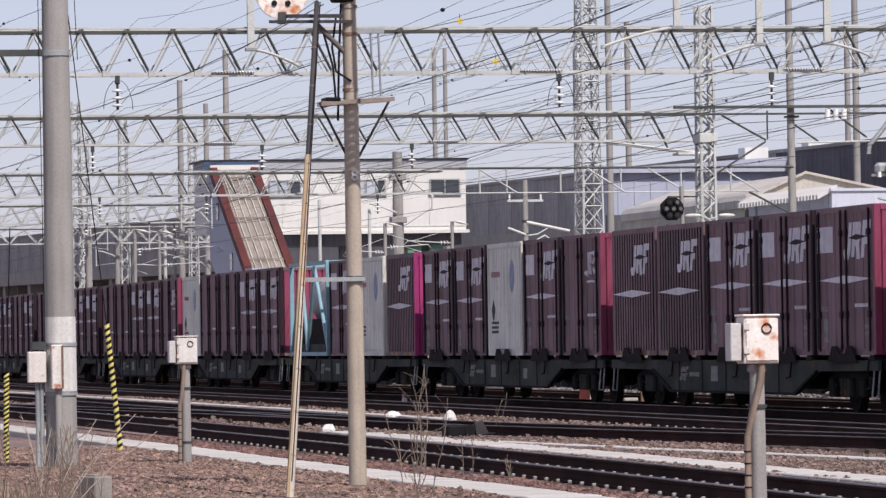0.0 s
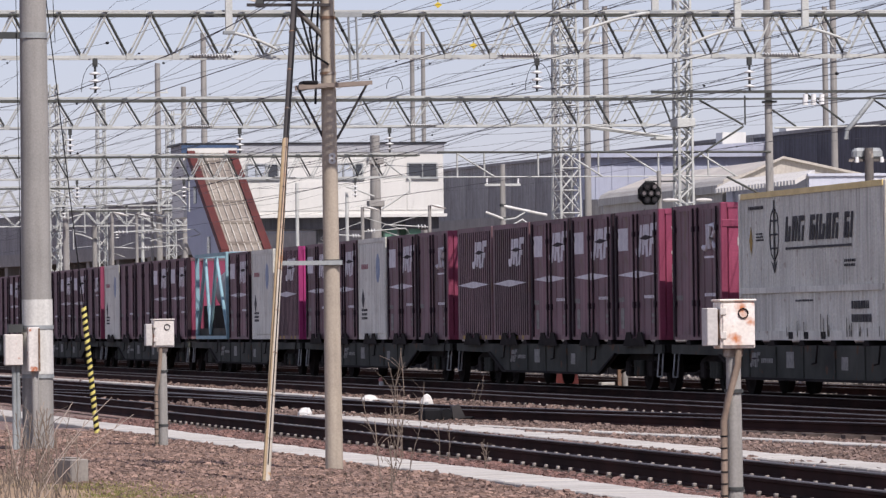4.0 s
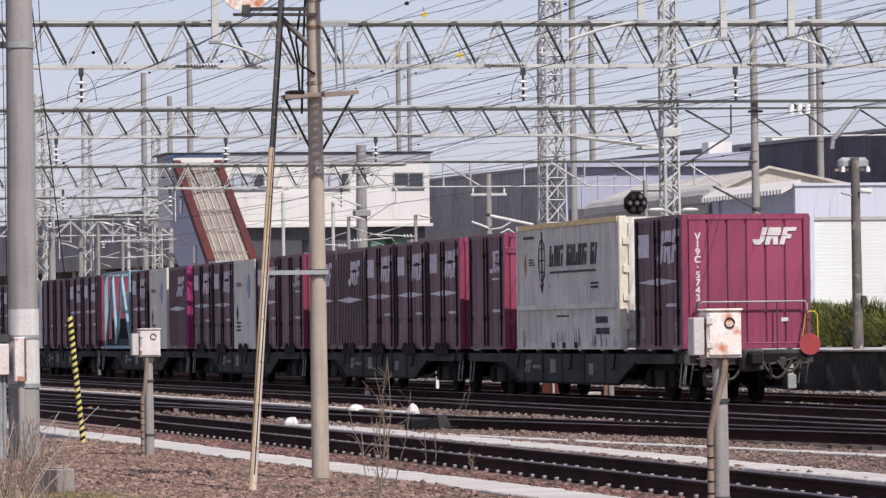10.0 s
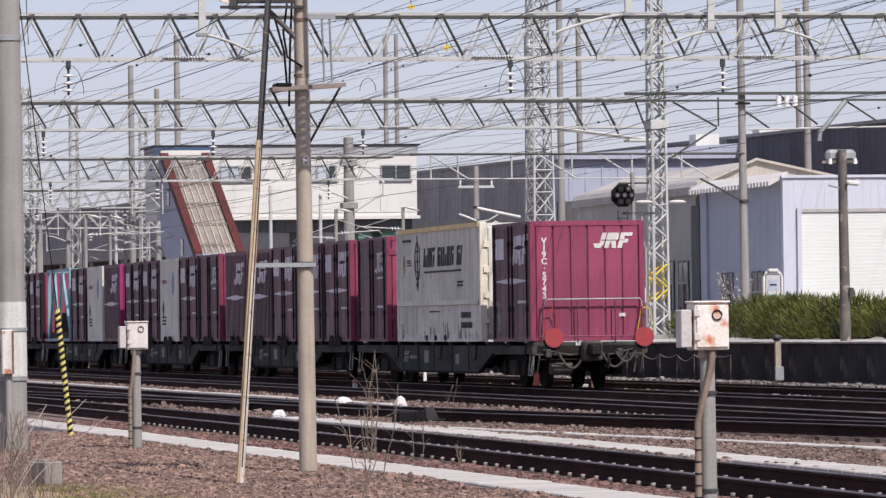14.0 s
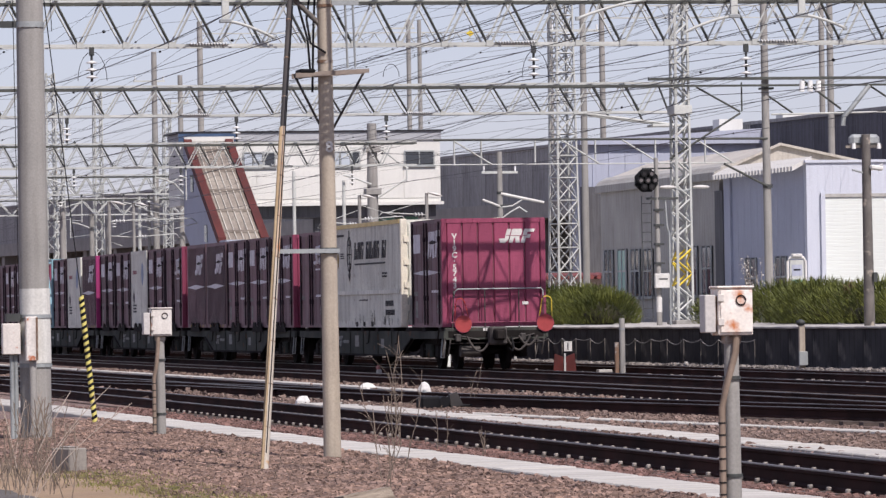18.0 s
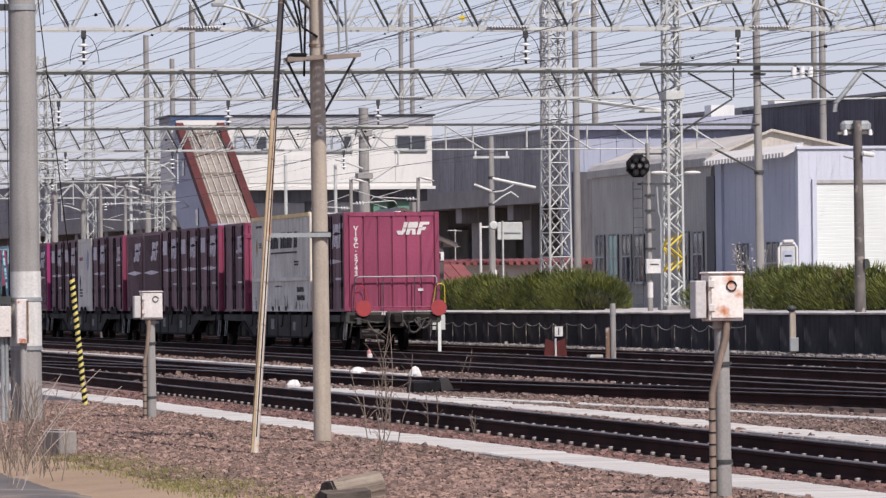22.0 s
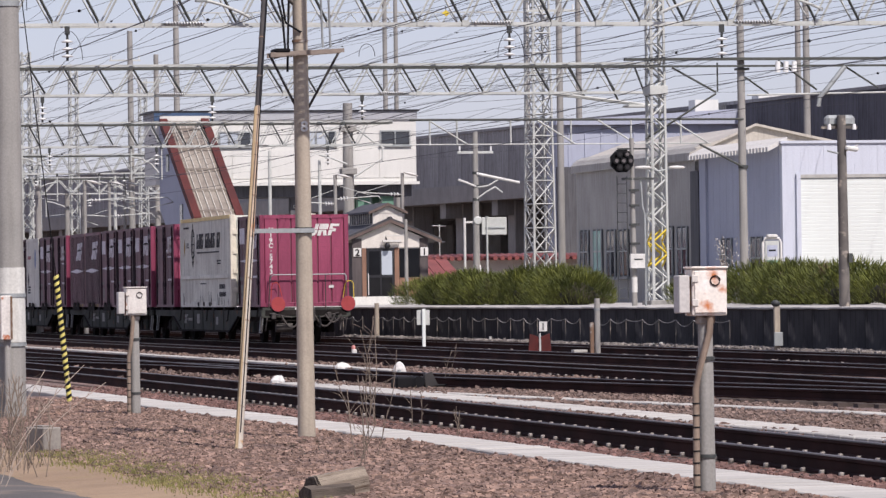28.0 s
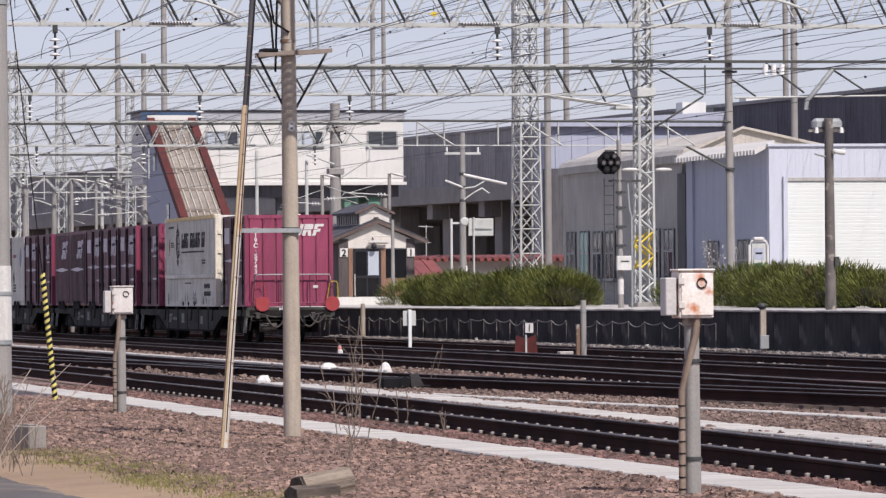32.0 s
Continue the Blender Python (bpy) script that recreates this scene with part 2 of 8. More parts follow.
def build_ground():
    xs = [-900, -300, -90, -30, -8, -2] + [0.25 * i for i in range(0, 64)] + [16.5, 18, 22, 26, 30, 40, 60, 120, 300, 900, 2500]
    ys = [-300, -80, -20, 0, 15, 25] + [30 + 0.3 * i for i in range(0, 160)] + [80, 90, 105, 125, 150, 180, 220, 280, 400, 700, 1500, 4000]
    verts = [(x, y, ground_z(x, y) if 0 <= x <= 16 and 30 <= y <= 78 else -0.2) for y in ys for x in xs]
    w = len(xs)
    faces = [(j * w + i, j * w + i + 1, (j + 1) * w + i + 1, (j + 1) * w + i) for j in range(len(ys) - 1) for i in range(w - 1)]
    soup("ground", verts, faces, BALLAST, "structure", "brown railway gravel over the whole yard")
    # the service path and the asphalt corner next to it
    for name, mat, x0, x1, lift, label in (("dirt_path", EARTH, 5.15, 6.25, 0.012, "dry sandy path with grass tufts"), ("road", ASPHALT, 2.0, 5.45, 0.035, "worn grey asphalt road edge")):
        v, f = [], []
        rows = [20 + 0.4 * i for i in range(120)]
        for j, y in enumerate(rows):
            edge = x1 - 0.012 * (y - 40) + 0.10 * noise.noise((y * 0.8, x1, 1.0)) + 0.05 * noise.noise((y * 3.1, x1, 4.0))
            for k in range(9):
                x = x0 + (edge - x0) * k / 8
                v.append((x, y, ground_z(x, y) + (lift if k < 8 else -0.02)))
        for j in range(len(rows) - 1):
            for k in range(8):
                f.append((j * 9 + k, j * 9 + k + 1, (j + 1) * 9 + k + 1, (j + 1) * 9 + k))
        soup(name, v, f, mat, "structure", label)


def stones(name, count, area, size, mat, label, seed, keep=None, lift=0.0):
    """Loose stones as one mass: eight-cornered lumps, turned at random."""
    rs = np.random.RandomState(seed)
    x = rs.uniform(area[0], area[1], count)
    y = area[2] + (area[3] - area[2]) * rs.uniform(0, 1, count) ** 1.35
    if keep is not None:
        ok = keep(x, y, rs)
        x, y = x[ok], y[ok]
    k = len(x)
    z = np.array([ground_z(a, b) for a, b in zip(x, y)])
    s = size * np.minimum(2.2, rs.lognormal(0, 0.3, k))
    corners = np.array([(a, b, c) for c in (-1, 1) for a, b in ((-1, -1), (1, -1), (1, 1), (-1, 1))], float) * 0.5
    v = corners[None] * rs.uniform(0.55, 1.25, (k, 8, 3)) * np.array([1.15, 0.95, 0.75])
    ang = rs.uniform(0, 6.283, k)
    tilt = rs.uniform(-0.7, 0.7, k)
    c, d = np.cos(ang)[:, None], np.sin(ang)[:, None]
    ct, st = np.cos(tilt)[:, None], np.sin(tilt)[:, None]
    vx, vz = v[..., 0] * ct + v[..., 2] * st, -v[..., 0] * st + v[..., 2] * ct
    out = np.stack([vx * c - v[..., 1] * d, vx * d + v[..., 1] * c, vz], -1) * s[:, None, None]
    out += np.stack([x, y, z + lift + s * 0.22], -1)[:, None]
    quad = np.array([(3, 2, 1, 0), (4, 5, 6, 7), (0, 1, 5, 4), (1, 2, 6, 5), (2, 3, 7, 6), (3, 0, 4, 7)])
    faces = (quad[None] + 8 * np.arange(k)[:, None, None]).reshape(-1, 4)
    return soup(name, out.reshape(-1, 3).tolist(), faces.tolist(), mat, "stuff", label, "gravel")


build_ground()


# ---- tracks ----
def rail_line(name, parent, centre, y0, y1, step):
    """One rail along a centre line: foot, web and head, dark with a worn top."""
    prof = [(-0.06, 0.0), (0.06, 0.0), (0.06, 0.012), (0.012, 0.03), (0.01, 0.105), (0.032, 0.115), (0.032, 0.148), (-0.032, 0.148), (-0.032, 0.115), (-0.01, 0.105), (-0.012, 0.03), (-0.06, 0.012)]
    ys = [y0 + (y1 - y0) * i / max(1, round((y1 - y0) / step)) for i in range(round((y1 - y0) / step) + 1)]
    k = len(prof)
    v = [(centre(y) + u, y, w - 0.15) for y in ys for u, w in prof]
    f = [(j * k + i, j * k + (i + 1) % k, (j + 1) * k + (i + 1) % k, (j + 1) * k + i) for j in range(len(ys) - 1) for i in range(k)]
    soup(name, v, f, RAIL, "", "", "", parent)
    v = [(centre(y) + u, y, w) for y in ys for u, w in ((-0.0345, -0.010), (-0.033, 0.001), (0.024, 0.001))]
    soup("running_surface", v, [(3 * j + i, 3 * j + i + 1, 3 * j + i + 4, 3 * j + i + 3) for j in range(len(ys) - 1) for i in (0, 1)], RAILTOP, "", "", "", parent)


GAUGE = 1.067


def railway(label, centre, y0, y1, step, tie_pitch=0.62, ties=(0, 0), clips=(0, 0)):
    t = thing("railway_track", 0, 0, 0, label, "track", "tracks of the yard", kind="structure")
    for s in (-0.5, 0.5):
        rail_line("rail", t, lambda y, s=s: centre(y) + s * (GAUGE + 0.065), y0, y1, step)
    tie = data_of("sleeper", box(B(), -1.0, 1.0, -0.11, 0.11, -0.07, 0.05), TIE)
    clip = data_of("rail_clip", box(B(), -0.021, 0.021, -0.024, 0.024, 0.0, 0.036, 0.008), CLIP)
    y = ties[0]
    while y < ties[1]:
        part("sleeper", tie, None, t, at=pose(centre(y), y, -0.2))
        if clips[0] <= y <= clips[1]:
            for s in (-0.5, 0.5):
                for e in (-0.085, 0.085):
                    part("rail_clip", clip, None, t, at=pose(centre(y) + s * (GAUGE + 0.065) + e, y, -0.152))
        y += tie_pitch
    return t


def diverging(y):
    """Centre line of the turnout road: leaves the straight road and runs beside it further on."""
    k = min(1.0, max(0.0, (y - 46.6) / 44.6))
    return 20.6 - 4.6 * k * k * (3 - 2 * k)


def near_line(y):
    """Centre line of the near road: straight far off, bending gently towards the camera's end."""
    return 12.38 - (0.56 * ((95.0 - y) / 55.0) ** 2.4 if y < 95.0 else 0.0)


railway("near running line with dark rails and pale clips", near_line, 25, 420, 2.5, ties=(32, 82), clips=(32, 82))
railway("diverging line of a turnout with dark rails", diverging, 30, 420, 2.5, ties=(56, 118), clips=(84, 112))


def crossover(y):
    """Centre line of the link between the turnout road and the near line."""
    k = min(1.0, max(0.0, (y - 84.0) / 50.0))
    return 15.99 - 3.6 * k * k * (3 - 2 * k)


railway("crossover between two lines with dark rails", crossover, 91.5, 133, 2.5, ties=(90, 124), clips=(98, 114))
railway("straight yard line with dark rails", lambda y: 20.6, 40, 420, 8, ties=(70, 100), clips=(79, 100))
railway("line under the goods train with dark rails", lambda y: 24.4, 40, 520, 8, ties=(84, 150))
railway("platform line with dark rails", lambda y: 28.25, 50, 520, 8, ties=(90, 150))


# ---- cable troughs ----
def trough(x, width, y0, y1, z, pitch, wander=0.0, line=None):
    t = thing("cable_trough", 0, 0, 0, "pale concrete cable trough lids in a row", "cable trough", "cable troughs", kind="structure")
    lid = data_of("lid", box(B(), -width / 2, width / 2, -pitch / 2 + 0.006, pitch / 2 - 0.006, -0.12, 0.0, 0.012), LID)
    rnd = random.Random(int(x * 100))
    k = int((y1 - y0) / pitch)
    for i in range(k):
        y = y0 + (i + 0.5) * pitch
        cx = (line(y) if line else x) + wander * noise.noise((y * 0.09, x, 0.0))
        part("lid", lid, None, t, at=pose(cx, y, z + rnd.uniform(-0.004, 0.004), rnd.uniform(-0.3, 0.3), rnd.uniform(-0.4, 0.4), rnd.uniform(-0.35, 0.35) + (math.degrees(math.atan2(line(y) - line(y + 0.5), 0.5)) if line else 0)))
    return t


trough(10.07, 0.70, 31, 106, -0.10, 0.5, 0.10)
trough(0, 0.64, 38, 82, -0.09, 0.5, 0.08, lambda y: near_line(y) + 1.97)
trough(0, 0.30, 50, 78, -0.13, 0.5, 0.1, lambda y: 14.87 + (76.0 - y) * 0.108)
trough(18.4, 0.34, 94, 180, -0.10, 1.0)


# ---- platform ----
PLAT_X, PLAT_Z = 29.8, 0.91
PLATWALL = material("stained_platform_wall", srgb(84, 82, 82), srgb(52, 52, 54), 0.95, big=0.8, fine=16, streak=0.45, bump=0.4, depth=0.01, gloss=0.1, patch=srgb(112, 108, 102), patch_at=0.56, patch_scale=1.6, patch_soft=0.2)
PLATTOP = material("platform_paving", srgb(188, 184, 176), srgb(160, 156, 150), 0.85, big=1.2, fine=30)
platform = thing("platform", PLAT_X, 0, 0, "old station platform with a dark stained wall and pale edge", "platform", kind="structure")
part("platform_body", box(B(), 0.1, 13.0, 80, 330, -0.2, PLAT_Z - 0.05), PLATWALL, platform)
part("paving", box(B(), 0.35, 13.0, 80, 330, PLAT_Z - 0.05, PLAT_Z - 0.004), PLATTOP, platform)
block = data_of("wall_block", box(B(), 0, 0.1, -0.99, 0.99, -0.2, PLAT_Z - 0.05, 0.015), PLATWALL)
coping = data_of("coping_stone", box(B(), -0.06, 0.35, -0.49, 0.49, PLAT_Z - 0.05, PLAT_Z, 0.012), PLATTOP)
for i in range(72):
    part("wall_block", block, None, platform, at=pose(0, 85 + 2.0 * i, 0))
for i in range(140):
    part("coping_stone", coping, None, platform, at=pose(0, 85 + 1.0 * i, random.uniform(-0.006, 0.006)))
part("far_wall_block", box(B(), 0, 0.1, 229, 330, -0.2, PLAT_Z - 0.05), PLATWALL, platform)


# ---- goods train ----
WINE = material("wine_red_container_paint", srgb(150, 70, 95), srgb(134, 60, 84), 0.5, big=0.9, fine=25, streak=0.22, each=0.15, patch=srgb(96, 44, 56), patch_at=0.68, patch_scale=2.2)
MAROON = material("weathered_maroon_container_paint", srgb(136, 103, 110), srgb(108, 84, 88), 0.6, big=0.9, fine=25, streak=0.42, each=0.26, patch=srgb(102, 80, 70), patch_at=0.6, patch_scale=1.8, patch_soft=0.12)
SEAM = material("dark_maroon_fittings", srgb(50, 35, 42), srgb(38, 28, 33), 0.7, big=2, fine=25, gloss=0.2)
# darker maroon that paints in the shade between container ribs
GROOVE = material("shaded_maroon_groove", srgb(74, 54, 62), srgb(58, 42, 50), 0.8, big=2, fine=25, gloss=0.15)
MAGENTA = material("magenta_container_paint", srgb(176, 62, 122), srgb(150, 52, 104), 0.5, big=0.9, fine=25, streak=0.2)
PALE = material("pale_grey_container_paint", srgb(230, 230, 217), srgb(206, 206, 195), 0.55, big=0.8, fine=25, streak=0.32, patch=srgb(146, 124, 106), patch_at=0.66, patch_scale=3.5, patch_soft=0.1)
YELLOWCREAM = material("yellowed_cream_rail", srgb(236, 214, 150), srgb(216, 192, 130), 0.6, big=2, fine=30)
GRIME = material("dark_green_grime", srgb(96, 92, 78), srgb(66, 64, 56), 0.9, big=8, fine=40)
CREAM = material("cream_end_frame", srgb(232, 225, 206), srgb(214, 206, 186), 0.55, big=2, fine=30, patch=RUST, patch_at=0.72, patch_scale=5)
MARKING = material("faded_marking", srgb(228, 226, 228), srgb(204, 200, 204), 0.7, big=6, fine=60, each=0.1)
INK = material("black_lettering", srgb(38, 38, 42), srgb(60, 60, 62), 0.7, big=8, fine=60)
WAGON = material("grimy_wagon_frame", srgb(78, 80, 74), srgb(54, 56, 52), 0.85, gloss=0.12, big=1.2, fine=25, patch=srgb(84, 66, 54), patch_at=0.62)
BOGIE = material("bogie_grime", srgb(46, 42, 40), srgb(28, 26, 25), 0.9, big=2, fine=25, gloss=0.1)
TANKBLUE = material("pale_blue_tank_frame", srgb(140, 176, 184), srgb(118, 152, 162), 0.55, big=2, fine=30, patch=RUST, patch_at=0.7)
TANKWHITE = material("dull_white_tank", srgb(150, 152, 152), srgb(118, 120, 120), 0.5, big=2, fine=30)
REDROOFISH = material("faded_red_print", srgb(150, 92, 98), srgb(170, 130, 130), 0.7, big=6)
DULLYELLOW = material("dull_yellow_mark", srgb(176, 146, 70), srgb(140, 118, 66), 0.7, big=6)
WAGONMARK = material("dull_wagon_mark", srgb(150, 150, 144), srgb(112, 112, 108), 0.8, big=8)
CW, CH = 1.225, 2.5      # half width and height of a container
FLOOR = 1.0              # height of the wagon deck over the rails


def slant(bm, y, z, w, h, lean, x, thick=0.006):
    """A leaning bar on the side that faces -X. y grows away, so reading runs from +y to -y."""
    pts = [(y, z), (y - w, z), (y - w - lean, z + h), (y - lean, z + h)]
    return prism(bm, pts, "x", x - thick - 0.0007 * (len(bm.faces) // 6 % 12), x)


def side_emblem(parent, y, z, k, mat, x):
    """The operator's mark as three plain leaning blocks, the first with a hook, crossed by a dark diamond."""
    def block(points, lift):
        return prism(B(), [(y - (u + 0.16 * v / 0.62) * k, z + v * k) for u, v in points], "x", x - 0.005 - lift, x)

    e = part("side_emblem", block(((0.0, 0.10), (0.10, 0.0), (0.34, 0.0), (0.42, 0.12), (0.42, 0.62), (0.24, 0.62), (0.24, 0.17), (0.0, 0.17)), 0.0), mat, parent, "faded grey emblem")
    part("emblem_block", block(((0.50, 0.04), (0.68, 0.04), (0.68, 0.22), (0.76, 0.22), (0.84, 0.0), (1.04, 0.0), (0.94, 0.26), (1.0, 0.34), (1.0, 0.56), (0.94, 0.62), (0.50, 0.62)), 0.0006), mat, e)
    part("emblem_block", block(((1.10, 0.02), (1.28, 0.02), (1.28, 0.24), (1.46, 0.24), (1.46, 0.36), (1.28, 0.36), (1.28, 0.50), (1.58, 0.50), (1.58, 0.64), (1.10, 0.64)), 0.0012), mat, e)
    part("emblem_diamond", prism(B(), [(y - 0.35 * k, z + 0.36 * k), (y - 0.85 * k, z + 0.32 * k), (y - 1.5 * k, z + 0.37 * k), (y - 0.85 * k, z + 0.42 * k)], "x", x - 0.011, x - 0.007), SEAM, e)


def diamond(parent, y, z, w, h, mat, x):
    part("diamond_stripe", prism(B(), [(y, z), (y - w / 2, z - h / 2), (y - w, z), (y - w / 2, z + h / 2)], "x", x - 0.006, x), mat, parent, "long pale diamond mark")


def lettering(parent, x, y, z, rows, width, height, mat, name="small_print", thick=0.004):
    """Small print that cannot be read: short bars in lines."""
    bm = B()
    rnd = random.Random(int(abs(y * 131 + z * 17) * 100))
    for r in range(rows):
        u = 0.0
        while u < width - 0.05:
            w = rnd.uniform(0.05, 0.13)
            box(bm, x - thick, x, y - u - w, y - u, z - r * height * 1.7, z - r * height * 1.7 + height)
            u += w + 0.035
    return part(name, bm, mat, parent)


def frame_parts(c, length, height, mat, x_wide=CW, end_mat=None, post_mat=None):
    """Corner posts, rails and castings of a container."""
    h = length / 2
    for sx in (-1, 1):
        for sy in (-1, 1):
            part("corner_post", box(B(), sx * x_wide - 0.06, sx * x_wide + 0.06, sy * h - 0.06, sy * h + 0.06, 0.0, height, 0.012), (end_mat or post_mat or mat) if sy < 0 else post_mat or mat, c, at=pose(-sx * 0.06, -sy * 0.06, 0))
    for sx in (-1, 1):
        for z in (0.0, height - 0.1):
            part("side_rail", box(B(), -0.045, 0.045, -h + 0.12, h - 0.12, 0, 0.1), mat, c, at=pose(sx * (x_wide - 0.045), 0, z))
    for z in (0.0, height - 0.1):
        for sy in (-1, 1):
            part("end_rail", box(B(), -x_wide + 0.12, x_wide - 0.12, -0.045, 0.045, 0, 0.1), (end_mat or mat) if sy < 0 else mat, c, at=pose(0, sy * (h - 0.045), z))


def corrugated(bm, y0, y1, z0, z1, x, depth, pitch):
    """A ribbed side sheet facing -X."""
    n = int((y1 - y0) / pitch)
    p = (y1 - y0) / n
    out = []
    for i in range(n):
        y = y0 + i * p
        out += [(y, x), (y + 0.3 * p, x), (y + 0.5 * p, x + depth), (y + 0.8 * p, x + depth)]
    out.append((y1, x))
    a = [bm.verts.new((u, y, z0)) for y, u in out]
    b = [bm.verts.new((u, y, z1)) for y, u in out]
    for i in range(len(out) - 1):
        bm.faces.new((a[i], b[i], b[i + 1], a[i + 1]))
    return bm


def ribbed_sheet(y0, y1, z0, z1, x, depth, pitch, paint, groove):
    """One sheet folded into upright square ribs, facing -X; the flanks are coloured darker as groove shade."""
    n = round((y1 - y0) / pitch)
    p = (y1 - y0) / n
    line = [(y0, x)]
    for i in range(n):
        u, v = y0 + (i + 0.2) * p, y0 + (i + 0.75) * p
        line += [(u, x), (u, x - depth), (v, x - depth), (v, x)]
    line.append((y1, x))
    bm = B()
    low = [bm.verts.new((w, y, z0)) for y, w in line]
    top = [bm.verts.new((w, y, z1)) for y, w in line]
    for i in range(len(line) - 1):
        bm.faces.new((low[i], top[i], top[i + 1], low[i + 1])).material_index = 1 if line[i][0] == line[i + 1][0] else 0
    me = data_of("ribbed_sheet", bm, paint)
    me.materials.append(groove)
    return me


def box_container(name, label, paint, end_paint, style, length=3.715, group="goods containers", shown_end=False):
    """A twelve-foot box container; origin on its base, doors towards -X and an end towards -Y."""
    c = thing(name, 0, 0, 0, label, "container", group)
    h = length / 2
    part("body", box(B(), -CW + 0.05, CW - 0.03, -h + 0.05, h - 0.03, 0.04, CH - 0.02), paint, c)
    frame_parts(c, length, CH, paint, CW, end_paint if shown_end else None, None if style == "ribbed" else SEAM)
    if style == "ribbed":
        for y in (-1.2, -0.6, 0.6, 1.2):
            part("fork_mark", box(B(), -CW - 0.004, -CW, y - 0.1, y + 0.1, 0.01, 0.09), DULLYELLOW, c)
    # end wall in folded panels
    k = 6
    pw = (2 * CW - 0.24) / k
    panel = data_of("end_panel", prism(B(), [(0.006, 0.0), (0.03, -0.035), (pw - 0.03, -0.035), (pw - 0.006, 0.0)], "z", 0.1, CH - 0.1), end_paint)
    for i in range(k):
        part("end_panel", panel, None, c, at=pose(-CW + 0.12 + i * pw, -h + 0.048, 0))
    x = -CW + 0.045
    if style == "ribbed":
        for i in (0, 1):
            y0 = -h + 0.12 + i * (length - 0.24) / 2
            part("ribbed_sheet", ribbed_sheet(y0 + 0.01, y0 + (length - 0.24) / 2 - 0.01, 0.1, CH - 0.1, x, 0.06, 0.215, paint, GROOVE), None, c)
        side_emblem(c, 0.15, 1.58, 0.95, MARKING, x - 0.064)
        diamond(c, h - 0.12, 1.22, length - 0.3, 0.15, MARKING, x - 0.064)
    else:
        # two pairs of folding doors with lock rods
        dw = (length - 0.28) / 2
        for i in (0, 1):
            y0 = -h + 0.13 + i * (dw + 0.02)
            d = part("side_door", door_sheet(y0, dw, x), paint, c)
            for u in (0.16, dw - 0.16):
                part("lock_rod", tube(B(), (x - 0.06, y0 + u, 0.06), (x - 0.06, y0 + u, CH - 0.06), 0.02, sides=6), SEAM, d)
                part("rod_keeper", box(B(), x - 0.085, x - 0.02, y0 + u - 0.05, y0 + u + 0.05, 0.62, 0.74), SEAM, d)
                part("rod_keeper", box(B(), x - 0.085, x - 0.02, y0 + u - 0.05, y0 + u + 0.05, 2.0, 2.1), SEAM, d)
        if style == "marked":
            side_emblem(c, 0.08, 1.60, 1.0, MARKING, x - 0.037)
            part("label_plate", box(B(), x - 0.043, x - 0.037, 0.72, 1.72, 1.74, 2.18), MARKING, c, "pale grey plate")
            diamond(c, h - 0.14, 1.27, length - 0.3, 0.14, MARKING, x - 0.037)
            part("notice_strip", box(B(), x - 0.042, x - 0.037, 1.1, 1.36, 0.22, 0.62), WAGONMARK, c, "grey printed notice")
        elif style == "square":
            part("emblem_hook", path_tube(B(), [(x - 0.04, -1.04, 1.66), (x - 0.04, -1.06, 2.1), (x - 0.04, -1.30, 2.1), (x - 0.04, -1.40, 2.0), (x - 0.04, -1.30, 1.9), (x - 0.04, -1.12, 1.88), (x - 0.04, -1.42, 1.66)], 0.045, 6), MARKING, c, "faded pale emblem")
            part("emblem_bow", path_tube(B(), [(x - 0.04, -0.55, 1.7), (x - 0.04, -0.75, 1.66), (x - 0.04, -0.9, 1.75), (x - 0.04, -0.9, 2.12)], 0.05, 6), MARKING, c)
            part("emblem_line", box(B(), x - 0.043, x - 0.037, -1.3, -0.6, 1.5, 1.54), MARKING, c)
        lettering(c, x - 0.037, h - 0.3, 0.74, 1, 0.5, 0.09, WAGONMARK)
        lettering(c, x - 0.037, -0.6, 0.80, 1, 0.8, 0.06, MARKING)
        lettering(c, x - 0.037, -1.2, 0.44, 2, 0.3, 0.07, WAGONMARK)
    return c


def door_sheet(y0, dw, x):
    """A door leaf pressed in folds, seen from above as a zigzag, closed behind."""
    pts = [(x, y0)]
    n = 3
    for i in range(n):
        a, b = y0 + dw * i / n, y0 + dw * (i + 1) / n
        pts += [(x - 0.012, a + 0.005), (x - 0.036, a + 0.05), (x - 0.036, b - 0.05), (x - 0.012, b - 0.005)]
    pts.append((x, y0 + dw))
    return prism(B(), pts, "z", 0.1, CH - 0.1)


